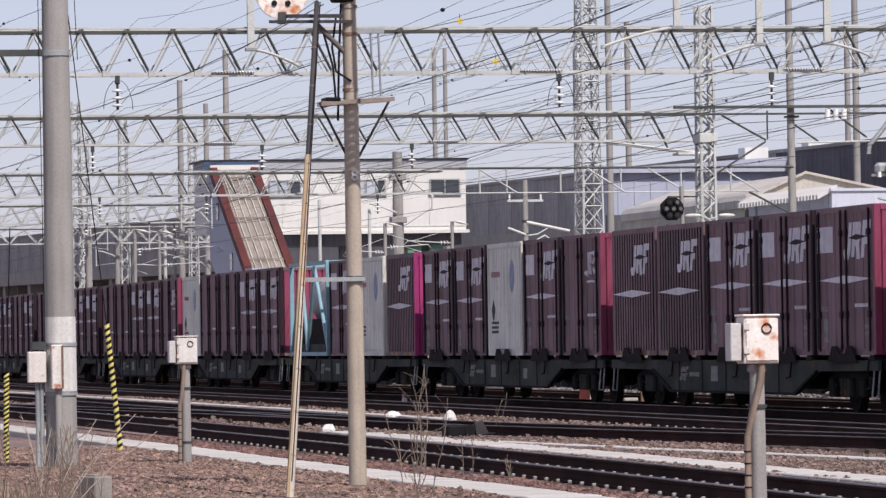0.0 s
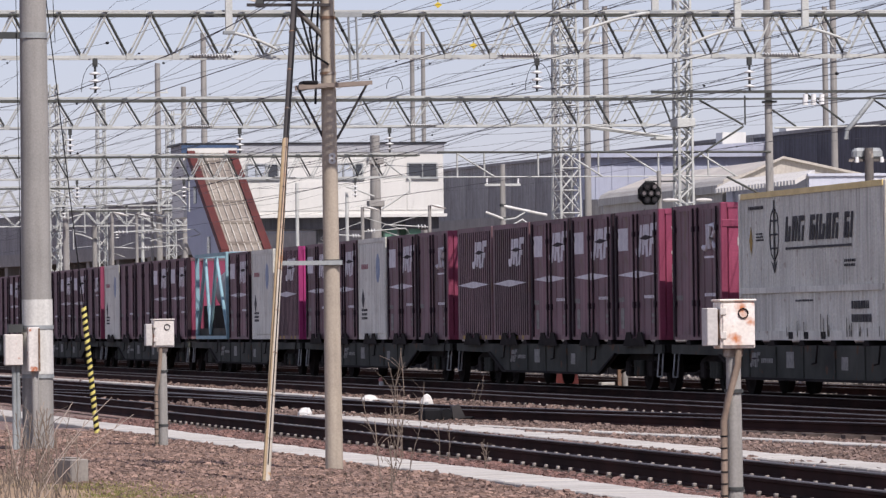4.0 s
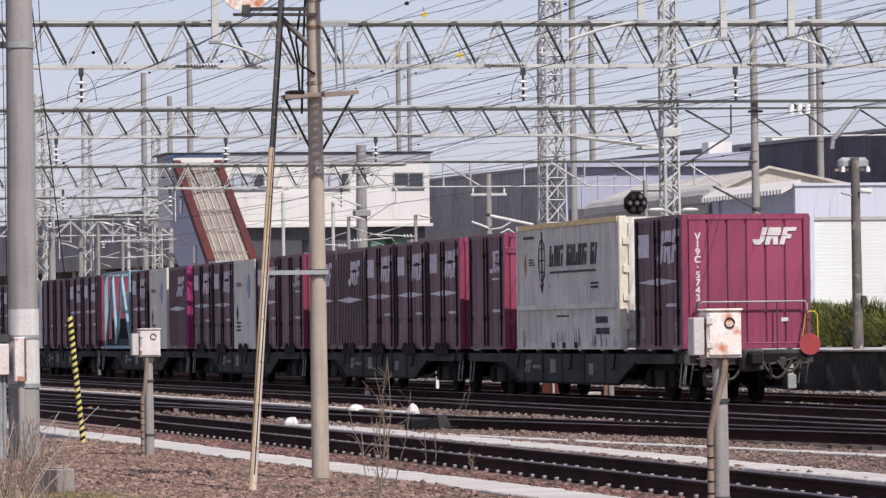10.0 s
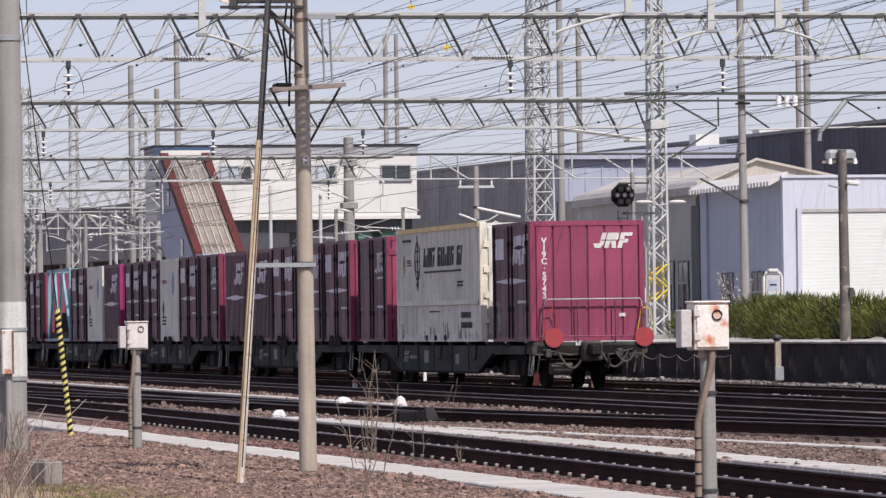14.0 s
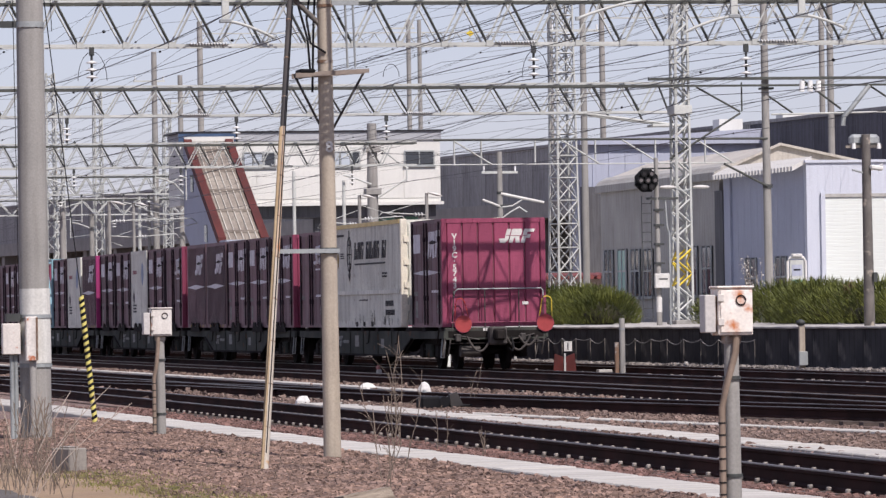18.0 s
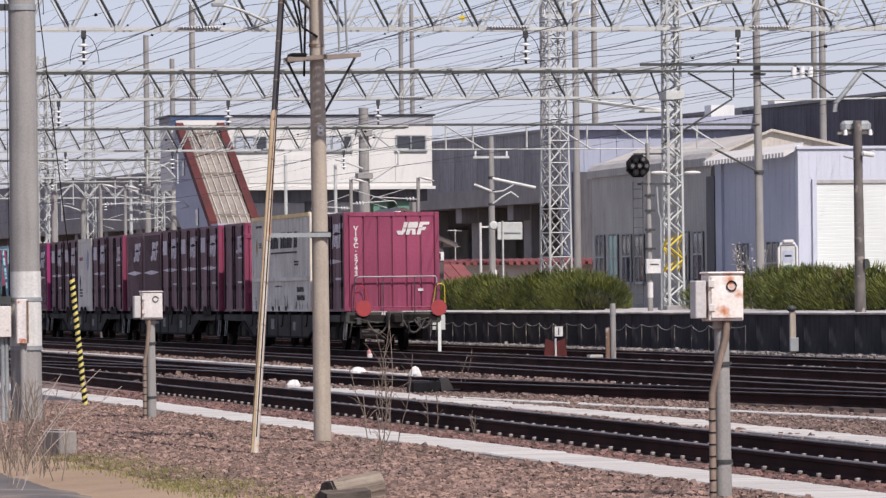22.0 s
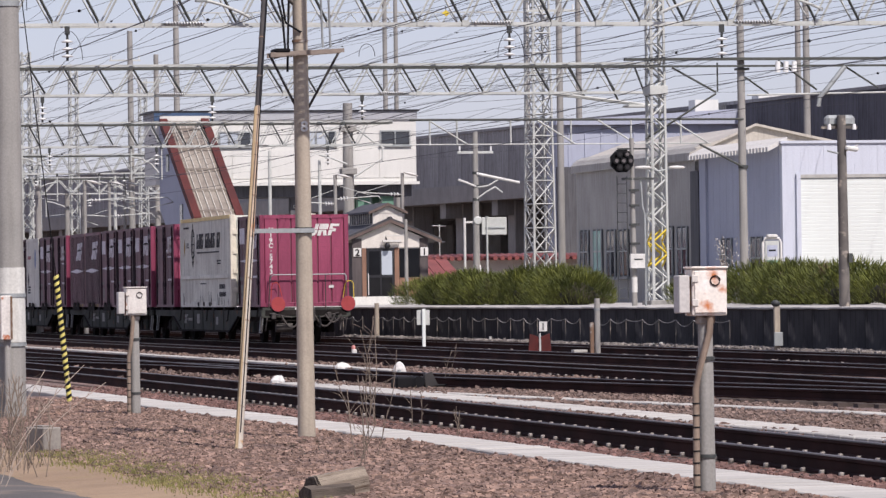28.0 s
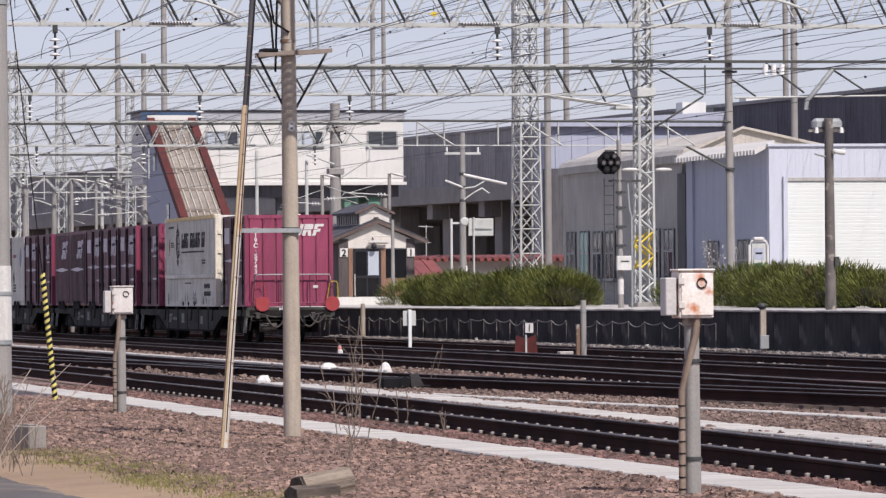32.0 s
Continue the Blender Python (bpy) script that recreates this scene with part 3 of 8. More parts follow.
def pale_container():
    c = thing("container", 0, 0, 0, "pale grey smooth-sided container with a blue round mark", "container", "goods containers")
    length = 3.715
    h = length / 2
    part("body", box(B(), -CW + 0.02, CW - 0.03, -h + 0.04, h - 0.03, 0.04, CH - 0.02, 0.02), PALE, c)
    frame_parts(c, length, CH, PALE)
    x = -CW + 0.02
    for i in range(4):
        y = -h + 0.2 + i * 0.83
        part("side_panel", box(B(), x - 0.018, x, y, y + 0.8, 0.14, CH - 0.14, 0.008), PALE, c)
    part("round_mark", prism(B(), [(-0.85 + 0.26 * math.cos(a * math.pi / 10), 1.75 + 0.36 * math.sin(a * math.pi / 10)) for a in range(20)], "x", x - 0.026, x - 0.019),
         material("blue_mark", srgb(112, 134, 168), srgb(150, 162, 180), 0.6, big=6), c, "faded blue disc")
    part("dark_mark", prism(B(), [(1.2, 1.25), (1.0, 1.0), (1.2, 0.75), (1.4, 1.0)], "x", x - 0.026, x - 0.019), INK, c, "dark diamond mark")
    lettering(c, x - 0.019, 1.4, 1.75, 1, 1.0, 0.12, REDROOFISH)
    lettering(c, x - 0.019, 1.4, 0.7, 3, 0.8, 0.06, INK)
    return c


def tank_container():
    c = thing("tank_container", 0, 0, 0, "white tank in an open pale blue frame", "tank container", "goods containers")
    length = 6.06
    h = length / 2
    frame_parts(c, length, 2.55, TANKBLUE)
    tank = B()
    prof = [(0.2, -1.75), (0.55, -1.62), (0.72, -1.35), (0.75, -1.1), (0.75, 2.0), (0.72, 2.3), (0.55, 2.52), (0.2, 2.6)]
    lathe(tank, prof, sides=20)
    bmesh.ops.rotate(tank, verts=tank.verts, cent=(0, 0, 0), matrix=Matrix.Rotation(radians(-90), 3, "X"))
    bmesh.ops.translate(tank, verts=tank.verts, vec=(0, 0, 1.45))
    part("tank", tank, TANKWHITE, c)
    for sx in (-1, 1):
        for a, b in (((-h + 0.1, 0.15), (-h + 2.2, 2.4)), ((-h + 2.2, 2.4), (0.4, 0.15)), ((0.4, 0.15), (h - 1.7, 2.4)), ((h - 0.1, 0.15), (h - 1.7, 2.4))):
            part("brace", tube(B(), (sx * 1.16, a[0], a[1]), (sx * 1.16, b[0], b[1]), 0.055, sides=6), TANKBLUE, c)
    part("inner_tray", box(B(), -1.0, 1.0, -2.6, 2.8, 0.32, 1.0), BOGIE, c)
    for sy in (-1, 1):
        part("end_brace", tube(B(), (-1.1, sy * (h - 0.07), 0.1), (1.1, sy * (h - 0.07), 2.45), 0.05, sides=6), TANKBLUE, c)
    part("cradle", box(B(), -0.9, 0.9, -1.6, -1.3, 0.05, 0.85), WAGON, c)
    part("base_beam", box(B(), -1.12, -1.02, -2.9, 2.9, 0.1, 0.32), WAGON, c)
    part("cradle", box(B(), -0.9, 0.9, 1.8, 2.1, 0.05, 0.85), WAGON, c)
    part("hatch", tube(B(), (0, 0, 2.1), (0, 0, 2.4), 0.25, sides=14), TANKWHITE, c)
    return c


def long_container():
    """The grey thirty-one-foot container with dark lettering, drawn as plain shapes."""
    c = thing("long_container", 0, 0, 0, "long pale grey ribbed container with black lettering shapes", "container")
    length, height = 9.41, 2.6
    h = length / 2
    part("body", box(B(), -CW + 0.05, CW - 0.03, -h + 0.06, h - 0.04, 0.05, height - 0.02), PALE, c)
    for sx in (-1, 1):
        for sy in (-1, 1):
            part("corner_post", box(B(), -0.08, 0.08, -0.06, 0.06, 0.0, height, 0.015), CREAM if sy < 0 else PALE, c, at=pose(sx * (CW - 0.08), sy * (h - 0.06), 0))
    for sx in (-1, 1):
        part("top_rail", box(B(), -0.04, 0.04, -h + 0.18, h - 0.18, height - 0.1, height), YELLOWCREAM, c, at=pose(sx * (CW - 0.04), 0, 0))
        part("bottom_rail", box(B(), -0.05, 0.05, -h + 0.18, h - 0.18, 0.0, 0.16), PALE, c, at=pose(sx * (CW - 0.05), 0, 0))
        part("waist_rail", box(B(), -0.035, 0.035, -h + 0.18, h - 0.18, 0.82, 0.92), PALE, c, at=pose(sx * (CW - 0.02), 0, 0))
    x = -CW + 0.045
    part("upper_sheet", corrugated(B(), -h + 0.18, h - 0.18, 0.92, height - 0.1, x - 0.03, 0.03, 0.16), PALE, c)
    part("lower_sheet", corrugated(B(), -h + 0.18, h - 0.18, 0.16, 0.82, x - 0.03, 0.03, 0.22), PALE, c)
    x -= 0.034
    y = 1.55
    for i, w in enumerate((0.34, 0.32, 0.36, 0.0, 0.30, 0.12, 0.34, 0.30, 0.34, 0.0, 0.3, 0.14)):
        if w:
            bm = B()
            slant(bm, y, 1.70, 0.13, 0.43, 0.10, x)
            if w > 0.2:
                slant(bm, y - w + 0.12, 1.70, 0.12, 0.43 if i % 2 else 0.26, 0.10 if i % 2 else 0.06, x)
                slant(bm, y - (0.08 if i % 3 else 0.0), 1.70 + (0.34 if i % 3 else 0.0), w, 0.09, 0.02, x)
            part("heading_shape", bm, INK, c)
        y -= (w or 0.2) + 0.09
    part("underline", box(B(), x - 0.006, x, -2.65, 1.5, 1.56, 1.60), INK, c)
    bm = B()      # an upright globe of rings round a stem
    box(bm, x - 0.006, x, 2.23, 2.30, 1.22, 2.44)
    for half in (0.30,):
        path_tube(bm, [(x + 0.002, 2.265 + half * math.cos(a * math.pi / 10), 1.84 + 0.44 * math.sin(a * math.pi / 10)) for a in range(21)], 0.013, 4)
    for z, w in ((1.60, 0.52), (1.84, 0.62), (2.08, 0.52)):
        box(bm, x - 0.0055, x, 2.265 - w / 2, 2.265 + w / 2, z - 0.015, z + 0.015)
    prism(bm, [(2.06, 1.38), (2.265, 1.16), (2.47, 1.38), (2.265, 1.28)], "x", x - 0.005, x)
    part("upright_emblem", bm, INK, c, "black upright globe emblem")
    part("warning_mark", prism(B(), [(3.85, 2.0), (3.74, 1.75), (3.85, 1.5), (3.96, 1.75)], "x", x - 0.006, x), DULLYELLOW, c, "small yellow diamond")
    lettering(c, x, 4.0, 2.3, 1, 1.1, 0.06, INK)
    lettering(c, x, 3.5, 1.85, 3, 0.5, 0.032, INK)
    lettering(c, x, -2.2, 1.3, 2, 0.7, 0.045, INK)
    lettering(c, x, 0.9, 0.66, 1, 1.2, 0.035, INK)
    lettering(c, x, -2.6, 0.52, 2, 1.1, 0.13, INK, "label_block")
    for y in (-3.6, -2.2, -0.9, 0.2, 1.2):
        part("fork_pocket", box(B(), -CW - 0.006, -CW - 0.001, y - 0.14, y + 0.14, 0.02, 0.14), BLACK, c) if y > -2 else None
    drip = random.Random(31)
    for i in range(16):          # grime run down at the foot of the ribs
        y, up = drip.uniform(-h + 0.3, h - 0.3), drip.uniform(0.06, 0.3)
        part("grime_run", box(B(), x - 0.022 - 0.0003 * i, x - 0.019, y - 0.014, y + 0.014, 0.06, 0.14 + up), GRIME, c)
    # door end with rods and hinges
    e = -h + 0.06
    for i in (0, 1):
        d = part("end_door", box(B(), -CW + 0.2 + i * (CW - 0.19), -0.01 + i * (CW - 0.19), e - 0.04, e, 0.16, height - 0.12, 0.01), PALE, c)
        for u in (0.3, 0.75):
            part("lock_rod", tube(B(), (-CW + 0.2 + i * (CW - 0.19) + u, e - 0.06, 0.1), (-CW + 0.2 + i * (CW - 0.19) + u, e - 0.06, height - 0.06), 0.02, sides=6), STEEL, d)
    for z in (0.4, 0.95, 1.5, 2.05):
        for sx in (-1, 1):
            part("hinge", box(B(), -0.06, 0.06, -0.03, 0.0, 0, 0.14), CREAM, c, at=pose(sx * (CW - 0.14), -h, z))
    return c


def goods_wagon():
    """A low container flat: fish-bellied side sills, deck, two bogies."""
    w = thing("container_wagon", 0, 0, 0, "grimy grey container flat wagon on two bogies", "goods wagon", "wagons of the train")
    L = 9.8
    part("deck", box(B(), -1.12, 1.12, -L, L, FLOOR - 0.24, FLOOR - 0.09), BOGIE, w)
    for s in (-1, 1):
        o = [(-L, FLOOR - 0.08), (-L, FLOOR - 0.25), (-6.0, FLOOR - 0.27), (-4.6, 0.33), (4.6, 0.33), (6.0, FLOOR - 0.27), (L, FLOOR - 0.25), (L, FLOOR - 0.08)]
        sill = part("side_sill", prism(B(), [(y, z - 0.01) for y, z in o], "x", s * 1.2 - 0.03, s * 1.2 + 0.03), WAGON, w)
        if s < 0:
            part("sill_flange", prism(B(), [(-6.05, FLOOR - 0.30), (-4.62, 0.30), (4.62, 0.30), (6.05, FLOOR - 0.30), (6.05, FLOOR - 0.26), (4.55, 0.345), (-4.55, 0.345), (-6.05, FLOOR - 0.26)], "x", -1.285, -1.232), BOGIE, sill)
            for y in (-3.4, -1.6, 0.4, 2.2, 4.0):
                part("stiffener", box(B(), -1.255, -1.232, y - 0.035, y + 0.035, 0.35, FLOOR - 0.11), WAGON, sill)
            side_emblem(sill, 4.0, 0.52, 0.42, WAGONMARK, -1.234)
            part("notice_plate", box(B(), -1.24, -1.232, 1.0, 1.5, 0.52, 0.80), WAGONMARK, sill)
            part("notice_plate", box(B(), -1.24, -1.232, -2.4, -2.0, 0.5, 0.72), WAGONMARK, sill)
            lettering(sill, -1.232, 3.2, 0.6, 1, 0.8, 0.08, WAGONMARK)
            for y in [-9.45 + 1.99 * q for q in range(10)]:
                part("twist_lock", prism(B(), [(y - 0.22, FLOOR - 0.10), (y - 0.1, FLOOR - 0.001), (y + 0.1, FLOOR - 0.001), (y + 0.22, FLOOR - 0.10)], "x", -1.24, -0.9), BOGIE, w)
            for y in (-9.35, -4.4, -0.6, 4.4):
                part("lever", path_tube(B(), [(-1.26, y, 0.92), (-1.28, y + 0.05, 0.62), (-1.28, y + 0.3, 0.60)], 0.018), BOGIE, w)
    for s in (-1, 1):
        bg = part("bogie", box(B(), -0.85, 0.85, s * 7.2 - 0.3, s * 7.2 + 0.3, 0.42, 0.75, 0.03), BOGIE, w)
        for sx in (-1, 1):
            y = s * 7.2
            part("bogie_frame", prism(B(), [(y - 1.35, 0.62), (y - 1.2, 0.36), (y - 0.5, 0.52), (y - 0.45, 0.28), (y + 0.45, 0.28), (y + 0.5, 0.52), (y + 1.2, 0.36), (y + 1.35, 0.62), (y + 0.5, 0.78), (y - 0.5, 0.78)], "x", sx * 0.92 - 0.06, sx * 0.92 + 0.06), BOGIE, bg)
            for u in (-0.22, 0.0, 0.22):
                part("spring", lathe(B(), [(0.07, 0.30), (0.085, 0.36), (0.07, 0.42), (0.085, 0.48), (0.07, 0.54), (0.085, 0.60)], sx * 1.02, y + u, 8), WAGON, bg)
            for u in (-0.95, 0.95):
                part("axle_box", box(B(), sx * 0.95 - 0.11, sx * 0.95 + 0.11, y + u - 0.17, y + u + 0.17, 0.28, 0.6, 0.03), BOGIE, bg)
        for u in (-0.95, 0.95):
            part("wheelset", wheelset_data, None, w, at=pose(0, s * 7.2 + u, 0.43))
    for s in (-1, 1):
        part("coupler", box(B(), -0.13, 0.13, -0.26, 0.26, -0.13, 0.13, 0.03), BOGIE, w, at=pose(0, s * 10.05, 0.82))
        part("brake_hose", path_tube(B(), [(0.35, s * 9.85, 0.75), (0.36, s * 10.05, 0.52), (0.3, s * 10.15, 0.42), (0.22, s * 10.18, 0.5)], 0.025), BLACK, w)
        part("step", path_tube(B(), [(-1.18, s * 9.75, 0.75), (-1.22, s * 9.75, 0.3), (-1.22, s * 9.4, 0.3), (-1.18, s * 9.4, 0.75)], 0.018), STEEL, w)
    for y in (-8.4, -6.0, 6.0, 8.4):
        part("brake_rod", tube(B(), (-1.0, y - 0.5, 0.5), (-1.0, y + 0.5, 0.36), 0.03, sides=6), BOGIE, w)
    part("brake_gear", box(B(), -0.5, 0.5, -1.2, 0.6, 0.45, 0.8, 0.03), BOGIE, w)
    part("air_tank", tube(B(), (0.2, 1.2, 0.55), (0.2, 2.6, 0.55), 0.19, sides=12), BOGIE, w)
    return w


bm = B()
for sx in (-1, 1):
    tube(bm, (sx * 0.50, 0, 0), (sx * 0.57, 0, 0), 0.45, 0.43, sides=24)
    tube(bm, (sx * 0.57, 0, 0), (sx * 0.63, 0, 0), 0.43, 0.43, sides=24)
    tube(bm, (sx * 0.63, 0, 0), (sx * 0.66, 0, 0), 0.34, 0.16, sides=16)
    for i in range(3):
        a = i * 2.094
        tube(bm, (sx * 0.66, 0.24 * math.cos(a), 0.24 * math.sin(a)), (sx * 0.665, 0.24 * math.cos(a), 0.24 * math.sin(a)), 0.05, sides=8)
tube(bm, (-0.9, 0, 0), (0.9, 0, 0), 0.07, sides=10)
wheelset_data = data_of("wheelset", bm, BOGIE)

TRAIN_X = 24.40
PITCH = 20.4
# how far the rear end of the last container has come, second by second
RUN = [(0, 61.25), (0.5, 63.2), (1, 65.01), (1.5, 66.81), (2, 68.46), (2.5, 70.12), (3, 71.64), (3.5, 73.15), (4, 74.63), (4.5, 76.13), (6.5, 81.9), (7.5, 84.78), (8.5, 87.72),
       (9.5, 90.72), (10.5, 93.62), (11.5, 96.61), (12.5, 99.62), (13.5, 102.53), (15.5, 108.6), (16.5, 111.53), (17.5, 114.42), (18.5, 117.36), (19.5, 120.25), (20.5, 123.15), (21.5, 125.95), (22.5, 128.6),
       (23, 129.8), (23.5, 130.85), (24, 131.85), (24.5, 132.8), (25, 133.65), (25.5, 134.45), (26, 135.2), (26.5, 135.92), (27.5, 137.2), (28.2, 137.8), (28.7, 137.95), (30, 137.98), (32, 137.98)]
moving = []          # (thing, offset along the track, height)
wagons = []


def load(ob, offset, z=FLOOR, first=False):
    """Put a thing on the train: its middle lies offset metres ahead of the rear end."""
    moving.append((ob, offset, z))
    ob.matrix_basis = pose(TRAIN_X, RUN[0][1] + offset, z)
    return ob


makers = {
    "marked": lambda: box_container("container", "weathered maroon container with pale marks and a wine red end", MAROON, WINE, "marked"),
    "plain": lambda: box_container("container", "weathered maroon container with plain folded doors", MAROON, WINE, "plain"),
    "lettered": lambda: box_container("container", "weathered maroon container with a white-lettered wine red end", MAROON, WINE, "marked", shown_end=True),
    "square": lambda: box_container("container", "weathered maroon container with a small pale emblem", MAROON, WINE, "square", shown_end=True),
    "ribbed": lambda: box_container("container", "purple-brown ribbed container with pale diamond marks", MAROON, WINE, "ribbed"),
    "magenta": lambda: box_container("container", "ribbed maroon container with a bright magenta end", MAROON, MAGENTA, "ribbed", shown_end=True),
    "pale": pale_container,
    "tank": tank_container,
}
stock = {}


def take(kind):
    if kind not in stock:
        stock[kind] = makers[kind]()
        return stock[kind]
    return copy_thing(stock[kind], Matrix())


# from the rear wagon forward, each load from its rear end forward
LOADS = ["", "lettered marked marked ribbed ribbed", "square marked pale marked marked", "magenta pale marked tank", "marked marked plain plain pale",
         "square marked marked plain plain", "marked marked plain marked plain", "marked plain marked marked plain", "plain marked marked plain plain", "marked plain marked plain marked"]
first_wagon = goods_wagon()
# paired lock brackets that grip the foot of each container
lock_data = data_of("lock_bracket", prism(B(), [(-0.92, FLOOR - 0.12), (-0.76, FLOOR + 0.0), (-0.62, FLOOR + 0.15), (-0.30, FLOOR + 0.15), (-0.20, FLOOR + 0.03), (0.20, FLOOR + 0.03),
                                                (0.30, FLOOR + 0.15), (0.62, FLOOR + 0.15), (0.76, FLOOR + 0.0), (0.92, FLOOR - 0.12)], "x", -CW - 0.075, -CW - 0.05), BOGIE)
for i, kinds in enumerate(LOADS):
    wag = first_wagon if i == 0 else copy_thing(first_wagon, Matrix())
    wagons.append(wag)
    load(wag, 9.67 + PITCH * i, 0.0)
    for k in range(5 if i and "tank" not in kinds else 0):
        part("lock_bracket", lock_data, None, wag, at=pose(0, -7.81 + 3.895 * k, 0))
    o = PITCH * i
    for kind in kinds.split():
        n = 6.06 if kind == "tank" else 3.715
        load(take(kind), o + n / 2)
        o += n + (0.18 if "tank" not in kinds else 0.5)
rear = box_container("rear_container", "wine red container, last on the train, with white lettering", MAROON, WINE, "marked", group="", shown_end=True)
load(rear, 1.8575)
load(long_container(), 5.0 + 4.705)
front = load(take("square"), 15.65 + 1.8575)


def write(parent, text, x, z, size, mat=None, turn=90):
    """One line of built-in lettering on an end that faces -Y."""
    cu = bpy.data.curves.new("letter", "FONT")
    cu.body, cu.size, cu.extrude, cu.offset, cu.align_x = text, size, 0.003, 0.006, "CENTER"
    cu.materials.append(mat or WHITE)
    t = new("letter", cu)
    t.parent = parent
    t.matrix_basis = pose(x, -1.8575 + 0.008, z, turn)
    return t



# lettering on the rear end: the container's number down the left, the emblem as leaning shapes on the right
e = -1.8575 + 0.008
for i, ch in enumerate("V19C\u00b75743"):
    write(rear, ch, -0.92, 2.03 - i * 0.142, 0.175)
for i, ch in enumerate("V19C\u00b7"):
    write(stock["lettered"], ch, -0.92, 2.03 - i * 0.142, 0.175)
for i in range(4):
    part("worn_digit", box(B(), -0.97, -0.87, e - 0.008, e, 1.32 - i * 0.142, 1.43 - i * 0.142), WHITE, stock["lettered"])
write(front, "19G", -0.78, 1.72, 0.19)
for z in (0.5, 2.05):
    part("end_hinge", box(B(), -1.2, -0.85, e - 0.02, e, z, z + 0.14, 0.01), WINE, front)
for i, points in enumerate((((0.0, 0.08), (0.06, 0.0), (0.20, 0.0), (0.26, 0.08), (0.26, 0.32), (0.15, 0.32), (0.15, 0.10), (0.0, 0.10)),
                            ((0.29, 0.0), (0.40, 0.0), (0.40, 0.11), (0.44, 0.11), (0.48, 0.0), (0.59, 0.0), (0.54, 0.14), (0.58, 0.18), (0.58, 0.29), (0.55, 0.32), (0.29, 0.32)),
                            ((0.62, 0.0), (0.73, 0.0), (0.73, 0.11), (0.84, 0.11), (0.84, 0.19), (0.73, 0.19), (0.73, 0.25), (0.91, 0.25), (0.91, 0.32), (0.62, 0.32)))):
    part("emblem_block", prism(B(), [(0.11 + 0.86 * u + 0.28 * v, 1.925 + v) for u, v in points], "y", e - 0.008 - 0.0008 * i, e), WHITE, rear)
part("emblem_line", box(B(), 0.30, 0.80, e - 0.0145, e - 0.011, 2.085, 2.098), WINE, rear)
part("small_plate", box(B(), 0.66, 0.80, e - 0.008, e, 0.50, 0.57), WHITE, rear)

# what the last wagon alone carries at its end
TAILGREY = material("dusty_grey_iron", srgb(84, 79, 75), srgb(58, 55, 53), 0.8, big=4, fine=40)
HOSE = material("worn_rubber_hose", srgb(84, 78, 74), srgb(50, 48, 46), 0.8, big=6, fine=40)
tail = -9.67
rail_bm = B()
path_tube(rail_bm, [(-0.98, tail - 0.12, 1.70), (-0.95, tail - 0.12, 1.82), (-0.88, tail - 0.12, 1.87), (1.08, tail - 0.12, 1.87), (1.12, tail - 0.12, 1.82), (1.12, tail - 0.12, 1.70)], 0.017, 6)
railing = part("end_railing", rail_bm, STEEL, wagons[0], "thin pale steel railing")
for x0, x1 in ((-1.02, -0.98), (-0.25, -0.25), (0.55, 0.55), (1.12, 1.12)):
    part("railing_post", tube(B(), (x0, tail - 0.12, FLOOR - 0.1), (x1, tail - 0.12, 1.86), 0.014, sides=6), TAILGREY, railing)
part("railing_foot", tube(B(), (-1.05, tail - 0.13, 1.10), (1.12, tail - 0.13, 1.10), 0.014, sides=6), WINE, railing)
for x in (-0.77, 1.16):
    d = part("tail_disc", tube(B(), (x, tail - 0.17, 1.07), (x, tail - 0.15, 1.07), 0.195, sides=28), TAILRED, wagons[0], "round red tail disc")
    path = [(x - 0.15, tail - 0.12, 1.1), (x - 0.06, tail - 0.12, 1.62), (x, tail - 0.12, 1.68), (x + 0.10, tail - 0.12, 1.68), (x + 0.16, tail - 0.12, 1.62), (x + 0.17, tail - 0.12, 1.1)] if x > 0 else [(x - 0.20, tail - 0.12, 1.1), (x - 0.17, tail - 0.12, 1.5), (x - 0.14, tail - 0.12, 1.64), (x - 0.02, tail - 0.12, 1.66), (x + 0.04, tail - 0.12, 1.58), (x + 0.16, tail - 0.12, 1.1)]
    part("disc_guard", path_tube(B(), path, 0.012), YELLOW if x > 0 else REDPAINT, d)
    part("disc_rim", tube(B(), (x, tail - 0.165, 1.07), (x, tail - 0.145, 1.07), 0.205, sides=28), WINE, d)
part("end_beam", box(B(), -1.2, 1.2, tail - 0.12, tail + 0.02, FLOOR - 0.3, FLOOR - 0.02, 0.015), WAGON, wagons[0])
part("buffer_block", box(B(), -0.2, 0.2, tail - 0.45, tail - 0.1, 0.58, 1.0, 0.04), TAILGREY, wagons[0])
part("air_cylinder", tube(B(), (-0.8, tail + 0.1, 0.45), (-0.35, tail + 0.1, 0.45), 0.14, sides=12), TAILGREY, wagons[0])
part("drawbar", box(B(), -0.1, 0.1, tail - 0.7, tail - 0.4, 0.7, 0.92, 0.03), BOGIE, wagons[0])
for x in (-0.9, 0.62):
    part("hose_cock", box(B(), x - 0.06, x + 0.06, tail - 0.24, tail - 0.12, 0.66, 0.84, 0.02), TAILGREY, wagons[0])
for x in (-1.0, 0.9):
    part("coupling_lever", tube(B(), (x, tail - 0.16, 0.82), (x * 0.4, tail - 0.2, 0.70), 0.018, sides=6), TAILGREY, wagons[0])
